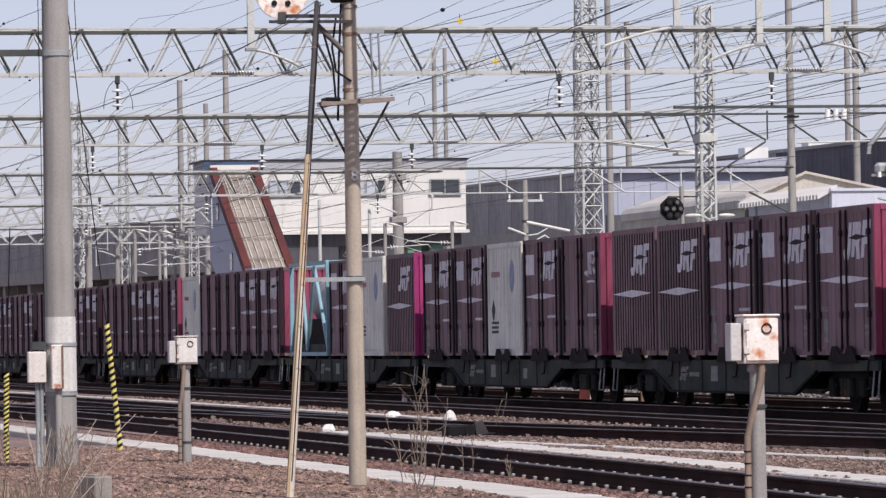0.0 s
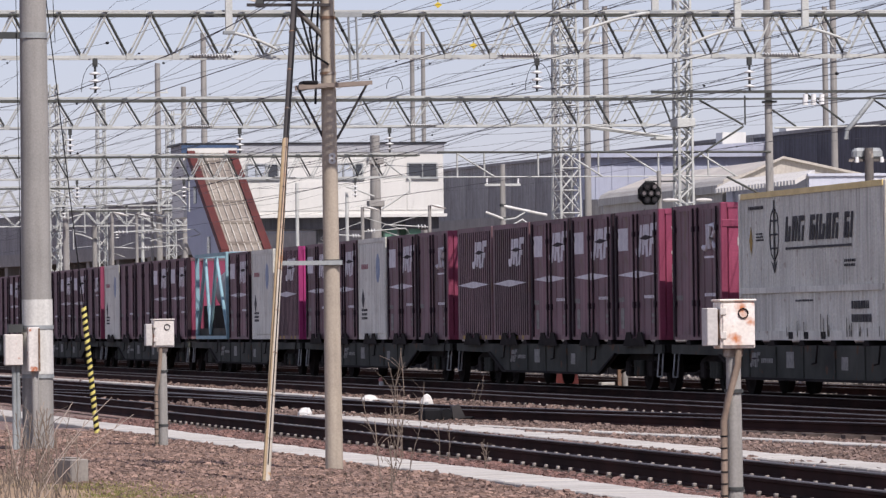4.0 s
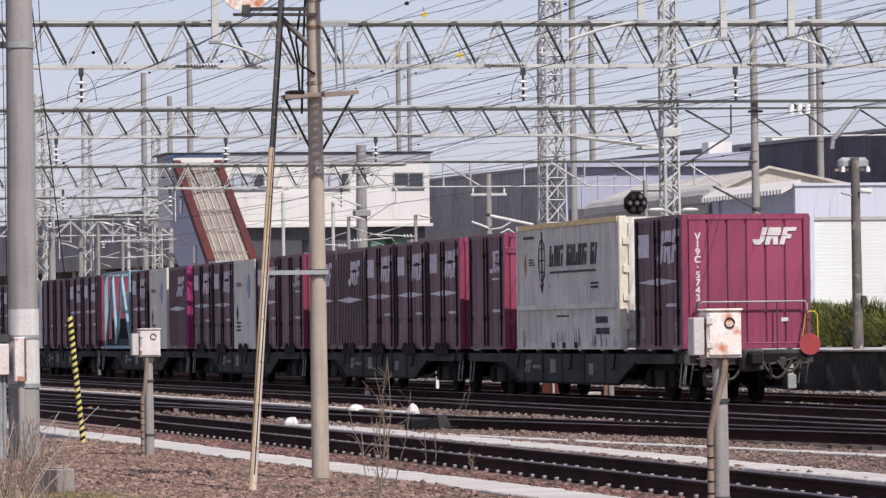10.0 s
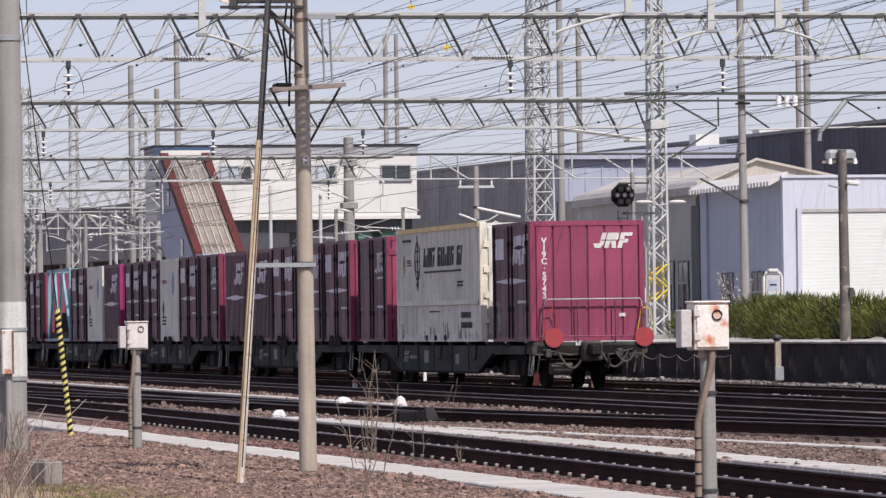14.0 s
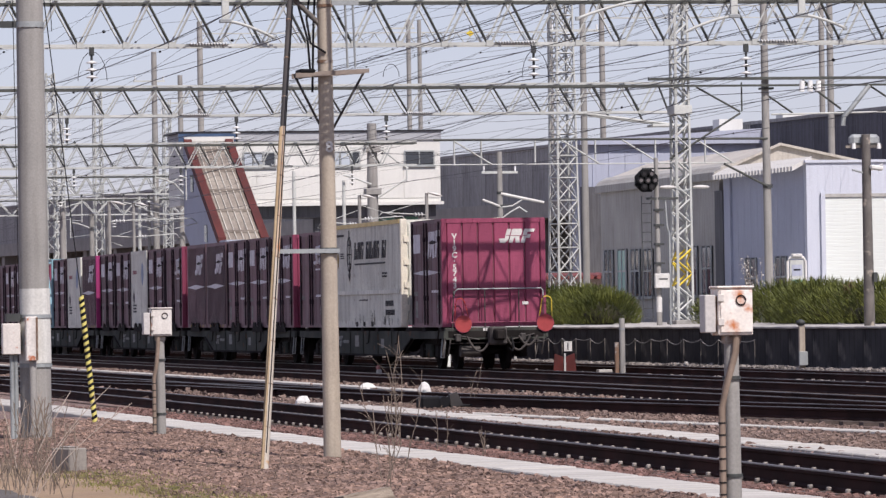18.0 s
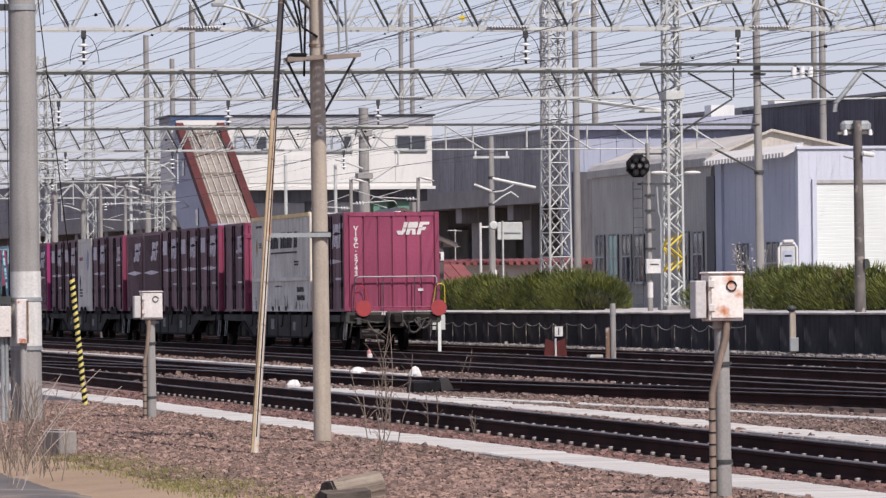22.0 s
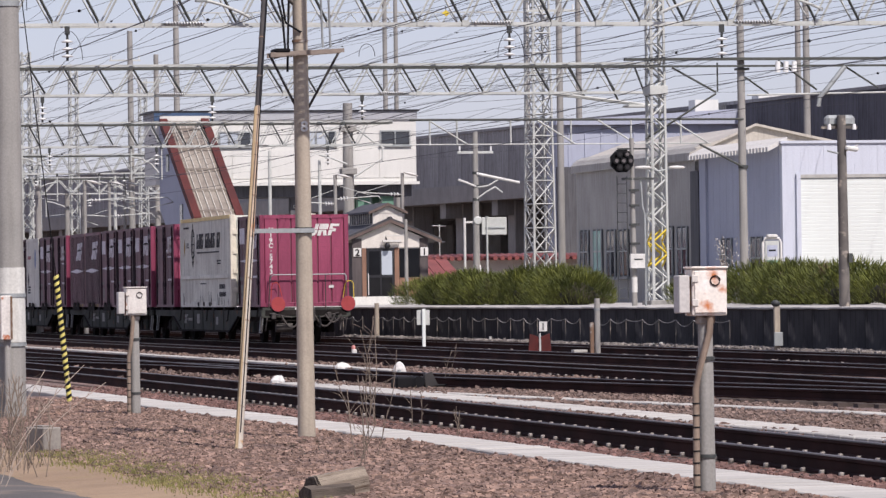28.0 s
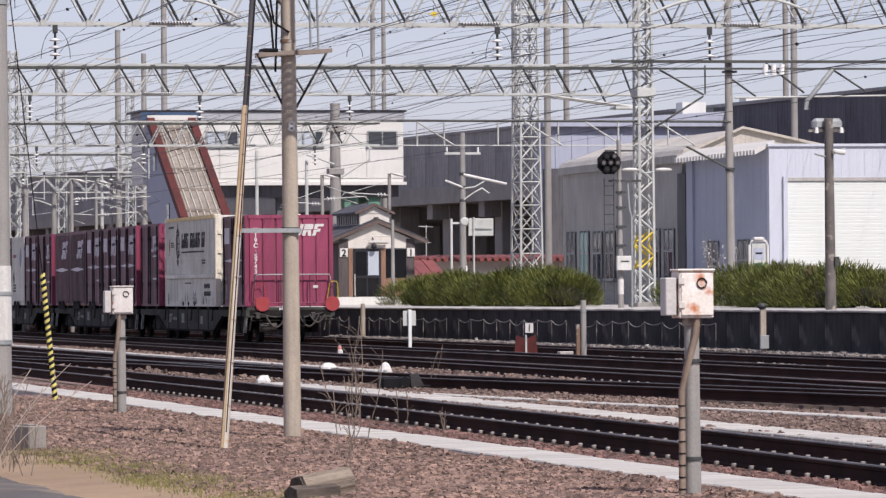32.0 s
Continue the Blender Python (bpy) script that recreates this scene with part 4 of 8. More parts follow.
for x0, x1, sag in ((-0.72, -0.12, 0.35), (0.2, 0.78, 0.33), (0.5, 0.95, 0.22)):
    pts = [(x0 + (x1 - x0) * k / 8, tail - 0.28, 0.78 - sag * math.sin(math.pi * k / 8)) for k in range(9)]
    part("brake_hose", path_tube(B(), pts, 0.028, 6), HOSE, wagons[0])
for x in (-1.1, 1.1):
    part("foot_step", path_tube(B(), [(x - 0.1, tail - 0.1, 0.75), (x - 0.16, tail - 0.12, 0.35), (x - 0.02, tail - 0.12, 0.35), (x + 0.04, tail - 0.1, 0.75)], 0.02, 6), TAILGREY, wagons[0])
part("cross_pipe", tube(B(), (-1.1, tail - 0.16, 0.62), (1.1, tail - 0.16, 0.62), 0.016, sides=6), BOGIE, wagons[0])
part("white_plate", box(B(), -0.3, 0.02, tail - 0.13, tail - 0.122, 0.90, 0.97), WHITE, wagons[0])


# ---- buildings ----
CLAD_WHITE = material("white_cladding", srgb(218, 217, 210), srgb(208, 207, 200), 0.65, big=0.4, fine=30, streak=0.05, bump=0.05)
CLAD_BLUE = material("blue_grey_cladding", srgb(172, 177, 192), srgb(162, 167, 182), 0.6, big=0.5, fine=30, streak=0.1, bump=0.05)
CLAD_GREY = material("grey_mortar_wall", srgb(178, 176, 170), srgb(160, 158, 152), 0.85, big=0.5, fine=14, streak=0.25, bump=0.2)
ROOF_BEIGE = material("beige_sheet_roof", srgb(192, 186, 174), srgb(172, 166, 156), 0.6, big=0.5, fine=14, streak=0.15)
WINDOW_L = glass_material("pale_curtain_and_reflection_glass", (0.42, 0.46, 0.5, 1), 0.2)
FASCIA_BLUE = material("blue_fascia", srgb(70, 92, 122), srgb(60, 80, 106), 0.6, big=1, fine=14)
ROOF_TEAL = material("grey_fascia", srgb(174, 176, 178), srgb(156, 158, 162), 0.6, big=1, fine=14)
BARRIER_DARK = material("dark_stained_wall", srgb(104, 105, 112), srgb(84, 85, 92), 0.9, big=0.15, fine=6, streak=0.4, bump=0.3)
BARRIER = material("weathered_viaduct_wall", srgb(166, 166, 164), srgb(138, 138, 138), 0.9, big=0.15, fine=6, streak=0.4, bump=0.3)
STAIR_RED = material("red_oxide_sheet", srgb(94, 42, 36), srgb(76, 36, 32), 0.7, big=0.8, fine=20, streak=0.25)
STAIR_TAN = material("weathered_stair_roof", srgb(154, 146, 134), srgb(126, 116, 106), 0.7, big=0.8, fine=14, streak=0.3)
SHUTTER = material("white_shutter", srgb(221, 226, 220), srgb(213, 217, 211), 0.6, big=0.6, fine=60, bump=0.03)
GABLE = material("pale_blue_white_cladding", srgb(196, 200, 209), srgb(189, 193, 203), 0.65, big=0.3, fine=30, streak=0.05, bump=0.05)
WINDOW = glass_material("dark_window_glass", (0.03, 0.035, 0.045, 1))
WINDOW_G = glass_material("green_curtained_glass", (0.30, 0.50, 0.44, 1), 0.2)
SHOPGLASS = material("black_tinted_glass", srgb(30, 31, 34), srgb(22, 23, 26), 0.2, big=1, fine=20, bump=0, gloss=0.25)
WINDOW_D = glass_material("dusty_window_glass", (0.10, 0.105, 0.115, 1), 0.12)
GREEN = material("green_steel", srgb(110, 150, 128), srgb(92, 130, 110), 0.6, big=1, fine=20)
TILE = material("grey_roof_tile", srgb(84, 83, 86), srgb(60, 60, 64), 0.7, big=1, fine=20)
CREAMWALL = material("cream_plaster", srgb(216, 210, 200), srgb(206, 200, 190), 0.85, big=1, fine=20)
BROWNWOOD = material("brown_boards", srgb(146, 112, 92), srgb(120, 92, 78), 0.8, big=1.5, fine=20, stretch=(6, 6, 0.6))
GREYBOARD = material("grey_brown_boards", srgb(92, 84, 82), srgb(72, 66, 66), 0.85, big=1.5, fine=20, stretch=(6, 6, 0.6))
FASCIA_BROWN = material("weathered_brown_fascia", srgb(112, 96, 88), srgb(88, 76, 72), 0.8, big=2, fine=20)
DARKFRAME = material("dark_door_frame", srgb(44, 44, 48), srgb(34, 34, 38), 0.5, big=1, fine=20)
REDROOF = material("red_sheet_roof", srgb(136, 76, 72), srgb(112, 64, 62), 0.7, big=1, fine=20, streak=0.2)


def window_unit(parent, x0, x1, z0, z1, at, glass=WINDOW, frame=STEEL, bars=1):
    """A window in a wall that faces -Y: frame, panes and sill, in the space of its wall."""
    w = part("window", box(B(), x0, x1, -0.02, 0.03, z0, z1), DARKFRAME, parent, at=at)
    n = bars + 1
    for i in range(n):
        a, b = x0 + (x1 - x0) * i / n, x0 + (x1 - x0) * (i + 1) / n
        part("pane", box(B(), a + 0.05, b - 0.05, -0.035, -0.022, z0 + 0.06, z1 - 0.06), glass, w)
    for i in range(n + 1):
        u = x0 + (x1 - x0) * i / n
        part("frame", box(B(), u - 0.03, u + 0.03, -0.06, -0.02, z0, z1), frame, w)
    for z in (z0, z1):
        part("frame", box(B(), x0 - 0.03, x1 + 0.03, -0.062, -0.02, z - 0.03, z + 0.03), frame, w)
    part("sill", box(B(), x0 - 0.08, x1 + 0.08, -0.12, 0.0, z0 - 0.08, z0 - 0.03), frame, w)
    return w


def station():
    """The white concourse over the lines, on green legs, with the covered stair down to the platform."""
    s = thing("station_building", 34.0, 230.0, 0.0, "white overhead station concourse with a flat dark-edged roof", "station building")
    part("wall", box(B(), 0.0, 12.0, 0.0, 3.5, 6.35, 9.55), CLAD_WHITE, s)
    for i in range(7):
        x = 0.1 + i * 1.7
        part("wall_panel", box(B(), x, x + 1.66, -0.03, 0.0, 6.6, 7.9), CLAD_WHITE, s)
    part("parapet", box(B(), -0.05, 12.05, -0.08, 3.5, 9.25, 9.62), ROOF_TEAL, s)
    part("roof", box(B(), -0.2, 12.15, -0.14, 3.7, 9.62, 9.70), DARKFRAME, s)
    part("corner_fascia", box(B(), -0.08, 2.6, -0.13, -0.08, 9.25, 9.60), FASCIA_BLUE, s)
    part("ledge", box(B(), 2.2, 12.1, -0.25, 0.0, 6.28, 6.42), CLAD_WHITE, s)
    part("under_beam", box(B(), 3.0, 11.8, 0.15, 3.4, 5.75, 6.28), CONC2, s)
    for x0, x1, g in ((2.9, 3.8, WINDOW_L), (3.85, 4.35, WINDOW), (6.85, 7.85, WINDOW_L), (7.9, 8.25, WINDOW), (10.35, 11.7, WINDOW)):
        window_unit(s, x0, x1, 8.08, 8.72, pose(0, 0, 0), g, bars=0 if x1 - x0 < 0.6 else 1)
    for x in (9.6, 10.7):
        for y in (0.6, 2.8):
            part("leg", box(B(), x - 0.28, x + 0.28, y - 0.28, y + 0.28, 0.9, 5.75), GREEN, s)
    for x in (3.4, 6.5):
        part("leg", box(B(), x - 0.25, x + 0.25, 0.6, 1.1, 0.9, 5.75), CONC2, s)
    part("hanging_lamp", tube(B(), (10.0, -0.05, 6.0), (10.0, -0.05, 5.85), 0.25, 0.12, sides=10), DARKSTEEL, s)
    # stair: a sloping roof facing the yard, closed by a side wall
    st = thing("covered_stair", 34.0, 230.0, 0.0, "covered platform stair with a ribbed roof and red oxide edges", "stair")
    y0, z0, y1, z1 = -10.2, 4.6, -0.4, 9.25
    slope = lambda y: z0 + (z1 - z0) * (y - y0) / (y1 - y0)

    def strip(name, xa, xb, mat, lift, thick=0.08):
        part(name, prism(B(), [(y0, z0 + lift), (y1, z1 + lift), (y1, z1 + lift - thick), (y0, z0 + lift - thick)], "x", xa, xb), mat, st)

    strip("stair_roof", 0.44, 2.02, STAIR_TAN, 0.0, 0.15)
    for i in range(5):
        strip("roof_rib", 0.62 + i * 0.30, 0.66 + i * 0.30, ROOF_BEIGE, 0.07, 0.07)
    for i in range(5):
        y = y0 + 0.7 + i * 2.0
        part("roof_purlin", box(B(), 0.47, 1.99, y, y + 0.08, slope(y) + 0.02, slope(y) + 0.13), STAIR_TAN, st)
    strip("edge_flashing", 0.12, 0.46, STAIR_RED, 0.14, 0.4)
    strip("edge_flashing", 2.0, 2.34, STAIR_RED, 0.14, 0.4)
    part("side_wall", prism(B(), [(y0, 2.2), (y0, z0), (y1, z1), (y1 + 0.4, z1), (y1 + 0.4, 5.2), (y0 + 3.0, 2.2)], "x", 0.16, 0.28), CLAD_BLUE, st)
    part("side_wall", prism(B(), [(y0, 3.0), (y0, z0), (y1, z1), (y1 + 0.4, z1), (y1 + 0.4, 5.4), (y0 + 4.0, 3.0)], "x", 2.2, 2.3), CLAD_BLUE, st)
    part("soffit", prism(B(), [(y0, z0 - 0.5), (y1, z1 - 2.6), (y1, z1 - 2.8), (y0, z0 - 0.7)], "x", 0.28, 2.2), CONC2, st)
    part("foot_enclosure", box(B(), 0.16, 2.3, y0 - 2.0, y0, 0.9, z0), CLAD_BLUE, st)
    for y, z in ((-6.5, 4.6), (-2.6, 6.9)):
        part("side_window", box(B(), 0.12, 0.158, y - 0.35, y + 0.35, z, z + 0.75), WINDOW, st)
    part("top_fascia", box(B(), 0.14, 2.4, y1 - 0.1, y1, z1 - 0.02, z1 + 0.2), CLAD_WHITE, st)


def viaduct():
    """The high-speed line on its viaduct behind the yard: parapet in panels, deck, columns."""
    a, b = Vector((67.5, 160.0)), Vector((38.0, 446.0))
    d = (b - a).normalized()
    ang = math.degrees(math.atan2(d.y, d.x))
    n = (b - a).length
    v = thing("viaduct", a.x, a.y, 0.0, "long grey concrete railway viaduct with stained parapet panels", "viaduct", rz=ang)
    part("deck", box(B(), 0, n, -11, 0.6, 6.1, 7.0), CONC, v)
    panel = data_of("parapet_panel", box(B(), 0.02, 3.98, -0.12, 0.12, 7.0, 9.7), BARRIER)
    dark = data_of("parapet_panel", box(B(), 0.02, 3.98, -0.12, 0.12, 7.0, 9.7), BARRIER_DARK)
    for i in range(int(n / 4)):
        part("parapet_panel", dark if i < 17 else panel, None, v, at=pose(i * 4.0, 0.4, random.uniform(-0.02, 0.02)))
    part("coping", box(B(), 0, n, 0.2, 0.6, 9.7, 9.85), BARRIER, v)
    part("far_parapet", box(B(), 0, n, -11, -10.8, 7.0, 9.7), BARRIER, v)
    col = data_of("column", box(B(), -0.6, 0.6, -0.6, 0.6, -0.2, 6.1, 0.05), CONC)
    for i in range(int(n / 9)):
        for y in (-1.2, -9.2):
            part("column", col, None, v, at=pose(4 + 9.0 * i, y, 0))
    for i in range(int(n / 9)):
        part("cross_beam", box(B(), 3.5 + 9 * i, 4.5 + 9 * i, -10.5, 0.3, 5.3, 6.1), CONC, v)
    # dark infill of sheds below the deck
    part("under_wall", box(B(), 0, n, -9.9, -9.7, -0.2, 6.0), CONC, v)


def depot():
    """The long depot beside the platform: grey windowed part, blue-grey part, white gable with a shutter."""
    x = 41.0
    g = thing("depot_building", x, 0, 0.0, "blue-grey depot with a white gable, roller shutter and beige roof", "depot")
    part("wall", box(B(), 0.0, 9.0, 159.5, 176.3, -0.2, 5.55), CLAD_GREY, g)
    part("wall", box(B(), -0.02, 9.0, 149.3, 158.9, -0.2, 5.6), CLAD_BLUE, g)
    part("wall_rib", box(B(), -0.1, 0.1, 157.8, 158.5, -0.2, 5.5), CLAD_BLUE, g)
    part("dark_pier", box(B(), -0.06, 0.2, 158.9, 159.9, -0.2, 5.1), CONC2, g)
    for i in range(11):
        y = 149.9 + i * 0.8
        part("cladding_fold", box(B(), -0.025, -0.02, y, y + 0.05, 0.0, 5.55), CLAD_BLUE, g)
    for z in (1.6, 2.6, 3.6, 4.6):
        part("wall_joint", box(B(), -0.006, 0.0, 160.4, 176.3, z, z + 0.03), CLAD_GREY, g)
    part("eave_band", prism(B(), [(-0.12, 5.45), (0.0, 5.45), (0.3, 6.0), (0.05, 5.88), (-0.12, 5.7)], "y", 159.6, 176.6), CLAD_GREY, g)
    ridge = [(-0.10, 5.66), (0.0, 5.84), (1.9, 6.52), (9.5, 4.9), (9.5, 4.7), (1.9, 6.35), (0.0, 5.5)]
    part("roof", prism(B(), ridge, "y", 159.2, 176.7), ROOF_BEIGE, g)
    part("rear_gable", prism(B(), [(-0.08, 5.4), (-0.08, 5.7), (1.9, 6.52), (9.2, 4.92), (9.2, 4.5)], "y", 159.08, 159.18), ROOF_BEIGE, g)
    part("roof", box(B(), 0.2, 9.0, 149.3, 159.2, 5.5, 5.68), ROOF_BEIGE, g)
    # sheet ends of the beige roof, coloured white to look sunlit
    sheet = data_of("roof_sheet_end", prism(B(), [(-0.42, 5.56), (-0.2, 5.68), (0.2, 5.86), (0.2, 5.74), (-0.42, 5.42)], "y", -0.12, 0.12), WHITE)
    for i in range(26):
        part("roof_sheet_end", sheet, None, g, at=pose(0, 149.2 + i * 0.38, 0))
    # white gable towards the yard
    part("front_wall", box(B(), 0.0, 9.0, 149.0, 149.3, -0.2, 5.66), GABLE, g)
    part("coping", box(B(), -0.05, 9.1, 148.94, 149.3, 5.66, 5.74), GABLE, g)
    part("verge", prism(B(), [(-0.3, 5.66), (1.9, 6.6), (9.3, 5.0), (9.3, 4.9), (1.9, 6.52), (-0.3, 5.58)], "y", 158.95, 159.07), ROOF_BEIGE, g)
    for i in range(36):
        part("wall_fold", box(B(), 0.1 + i * 0.24, 0.2 + i * 0.24, 148.994, 149.0, 4.8, 5.6), GABLE, g)
    part("shutter_frame", box(B(), 0.42, 0.55, 148.9, 149.0, 0.0, 4.75), GABLE, g)
    part("shutter_head", box(B(), 0.42, 9.0, 148.94, 149.0, 4.62, 4.72), CLAD_GREY, g)
    slat = data_of("shutter_slat", prism(B(), [(148.99, 0.0), (148.984, 0.008), (148.982, 0.097), (148.99, 0.1055)], "x", 0.55, 8.8), SHUTTER)
    for i in range(43):
        part("shutter_slat", slat, None, g, at=pose(0, 0, 0.05 + i * 0.106))
    # tall narrow windows in the wall that faces the platform
    turn = pose(0, 0, 0, 0, 0, -90)
    for y, glass, z0, z1 in ((175.0, WINDOW, 1.78, 3.43), (172.97, WINDOW_G, 1.78, 3.43), (171.0, WINDOW, 1.78, 3.40), (169.15, WINDOW, 1.78, 3.38), (163.0, WINDOW, 1.78, 3.38), (161.1, WINDOW, 1.78, 3.35), (155.5, WINDOW, 1.5, 2.9), (151.9, WINDOW, 1.5, 2.9)):
        w = part("window", box(B(), -0.66, 0.66, -0.02, 0.03, z0, z1), DARKFRAME, g, at=pose(-0.02, y, 0) @ turn)
        m = z0 + 0.52 * (z1 - z0)
        for sx in (-1, 1):
            part("pane", box(B(), min(sx * 0.04, sx * 0.58), max(sx * 0.04, sx * 0.58), -0.04, -0.022, z0 + 0.05, m), glass if sx > 0 or glass == WINDOW_G else WINDOW_D, w)
            part("pane", box(B(), min(sx * 0.04, sx * 0.58), max(sx * 0.04, sx * 0.58), -0.04, -0.022, m + 0.06, z1 - 0.05), glass if glass == WINDOW_G else WINDOW_D, w)
            part("frame", box(B(), sx * 0.63 - 0.05, sx * 0.63 + 0.05, -0.06, -0.02, z0, z1), STEEL, w)
        part("frame", box(B(), -0.66, 0.66, -0.061, -0.02, m, m + 0.06), STEEL, w)
        part("frame", box(B(), -0.04, 0.04, -0.062, -0.02, z0, z1), STEEL, w)
        part("sill", box(B(), -0.74, 0.74, -0.12, 0.0, z0 - 0.1, z0), STEEL, w)


def far_shed():
    """Light blue shed and dark roofs behind the depot."""
    s = thing("far_shed", 51.9, 226.0, 0.0, "pale blue sheet-clad shed behind the depot", "shed")
    part("wall", box(B(), 0.0, 10.0, 0.0, 3.0, -0.2, 8.9), CLAD_BLUE, s)
    part("roof", prism(B(), [(-0.3, 8.8), (-0.3, 9.0), (10.3, 9.6), (10.3, 8.8)], "y", -0.3, 3.3), CLAD_BLUE, s)
    for i in range(13):
        part("cladding_fold", box(B(), 0.3 + i * 0.76, 0.36 + i * 0.76, -0.04, 0.0, 2.0, 8.8), CLAD_BLUE, s)
    part("lower_wall", box(B(), -0.3, 10.0, -0.4, -0.1, -0.2, 6.9), CONC2, s)
    for x, z in ((6.5, 9.4), (9.5, 9.6)):
        part("roof_vent", box(B(), x, x + 1.1, 1.0, 2.2, z - 0.3, z + 0.55), CLAD_WHITE, s)


def waiting_room():
    """The small platform waiting room with a tiled gable and a raised lantern."""
    w = thing("waiting_room", 34.93, 187.0, PLAT_Z, "small cream platform waiting room with brown boards and tiled gables", "waiting room")
    part("plinth", box(B(), -0.03, 2.89, -0.06, 6.0, -0.03, 0.30), CLAD_WHITE, w)
    part("wall", box(B(), 0.04, 2.82, 0.04, 5.96, 0.30, 2.25), CREAMWALL, w)
    for x0, x1, m in ((0.0, 0.36, GREYBOARD), (0.37, 0.53, BROWNWOOD), (1.60, 1.77, BROWNWOOD), (2.55, 2.86, GREYBOARD)):
        part("board_panel", box(B(), x0, x1, -0.02, 0.04, 0.30, 2.45 if m == GREYBOARD else 2.1), m, w)
    part("board_panel", box(B(), 1.78, 2.54, -0.018, 0.04, 0.30, 0.98), BROWNWOOD, w)
    for i in range(12):
        part("side_board", box(B(), -0.015, 0.04, 0.06 + i * 0.49, 0.53 + i * 0.49, 0.30, 2.3), GREYBOARD, w)
    part("gable", prism(B(), [(0.02, 2.1), (2.84, 2.1), (2.84, 2.4), (1.44, 3.02), (0.02, 2.4)], "y", 0.0, 5.9), CREAMWALL, w)
    for sx in (-1, 1):
        low = (1.44 + sx * 1.92, 2.38)
        part("roof", prism(B(), [(1.44, 3.17), low, (low[0], low[1] - 0.09), (1.44, 3.06)], "y", -0.16, 7.0), TILE, w)
        for i in range(9):
            k = (i + 0.5) / 9
            part("tile_row", box(B(), -0.12, 0.12, -0.16, 7.0, 0.0, 0.045), TILE, w, at=pose(1.44 + sx * 1.92 * k, 0, 3.15 - 0.79 * k + 0.02, 0, sx * 22, 0))
        part("bargeboard", prism(B(), [(1.44, 3.15), (low[0], low[1] - 0.02), (low[0], low[1] - 0.13), (1.44, 3.03)], "y", -0.20, -0.16), FASCIA_BROWN, w)
    part("ridge_cap", tube(B(), (1.44, -0.18, 3.2), (1.44, 7.0, 3.2), 0.06, sides=8), TILE, w)
    # lantern on the ridge
    part("lantern_wall", box(B(), 0.86, 1.98, 0.3, 5.0, 2.75, 3.44), CREAMWALL, w)
    part("lantern_louvre", box(B(), 0.83, 0.858, 0.5, 4.8, 3.02, 3.40), DARKFRAME, w)
    for i in range(9):
        part("louvre_post", box(B(), 0.80, 0.828, 0.7 + i * 0.45, 0.78 + i * 0.45, 3.02, 3.40), CREAMWALL, w)
    part("lantern_gable", prism(B(), [(0.88, 3.40), (1.96, 3.40), (1.42, 3.66)], "y", 0.28, 4.9), CREAMWALL, w)
    for sx in (-1, 1):
        part("lantern_roof", prism(B(), [(1.42, 3.78), (1.42 + sx * 0.74, 3.45), (1.42 + sx * 0.74, 3.37), (1.42, 3.68)], "y", 0.20, 5.3), TILE, w)
        part("lantern_verge", prism(B(), [(1.42, 3.77), (1.42 + sx * 0.74, 3.44), (1.42 + sx * 0.74, 3.35), (1.42, 3.66)], "y", 0.16, 0.20), FASCIA_BROWN, w)
    door = part("door", box(B(), 0.55, 1.58, -0.04, 0.03, 0.10, 2.08), DARKFRAME, w)
    for x0, x1 in ((0.63, 1.04), (1.10, 1.50)):
        # the right pane is coloured pale in place of a bright reflection
        part("pane", box(B(), x0, x1, -0.055, -0.042, 1.1, 1.98), SHOPGLASS if x0 < 1 else WINDOW_L, door)
        part("lower_panel", box(B(), x0, x1, -0.055, -0.042, 0.2, 1.0), BLACK, door)
    part("door_handle", box(B(), 0.58, 0.61, -0.08, -0.04, 0.35, 1.15), WHITE, door)
    part("window", box(B(), 1.79, 2.54, -0.03, 0.03, 1.0, 2.06), SHOPGLASS, w)
    for x, ch in ((0.19, "2"), (2.72, "1")):
        sg = part("number_sign", box(B(), x - 0.15, x + 0.15, -0.06, -0.022, 1.78, 2.10, 0.01), WHITE, w, "white sign with a black platform number")
        cu = bpy.data.curves.new("numeral", "FONT")
        cu.body, cu.size, cu.extrude, cu.offset, cu.align_x = ch, 0.36, 0.003, 0.008, "CENTER"
        cu.materials.append(BLACK)
        t = new("numeral", cu)
        t.parent = sg
        t.matrix_basis = pose(x, -0.064, 1.81, 90)
    lamp = part("wall_lamp", box(B(), 1.12, 1.82, -0.25, -0.12, 2.32, 2.39), WHITE, w)
    part("lamp_bracket", tube(B(), (1.28, -0.18, 2.39), (1.28, 0.03, 2.52), 0.02, sides=6), DARKFRAME, lamp)
    part("lamp_rail", tube(B(), (1.18, -0.2, 2.55), (1.95, -0.2, 2.55), 0.018, sides=6), WHITE, lamp)
    part("bell", lathe(B(), [(0.02, 2.30), (0.09, 2.24), (0.11, 2.12), (0.04, 2.08)], 1.30, -0.2, 10), DARKFRAME, w)


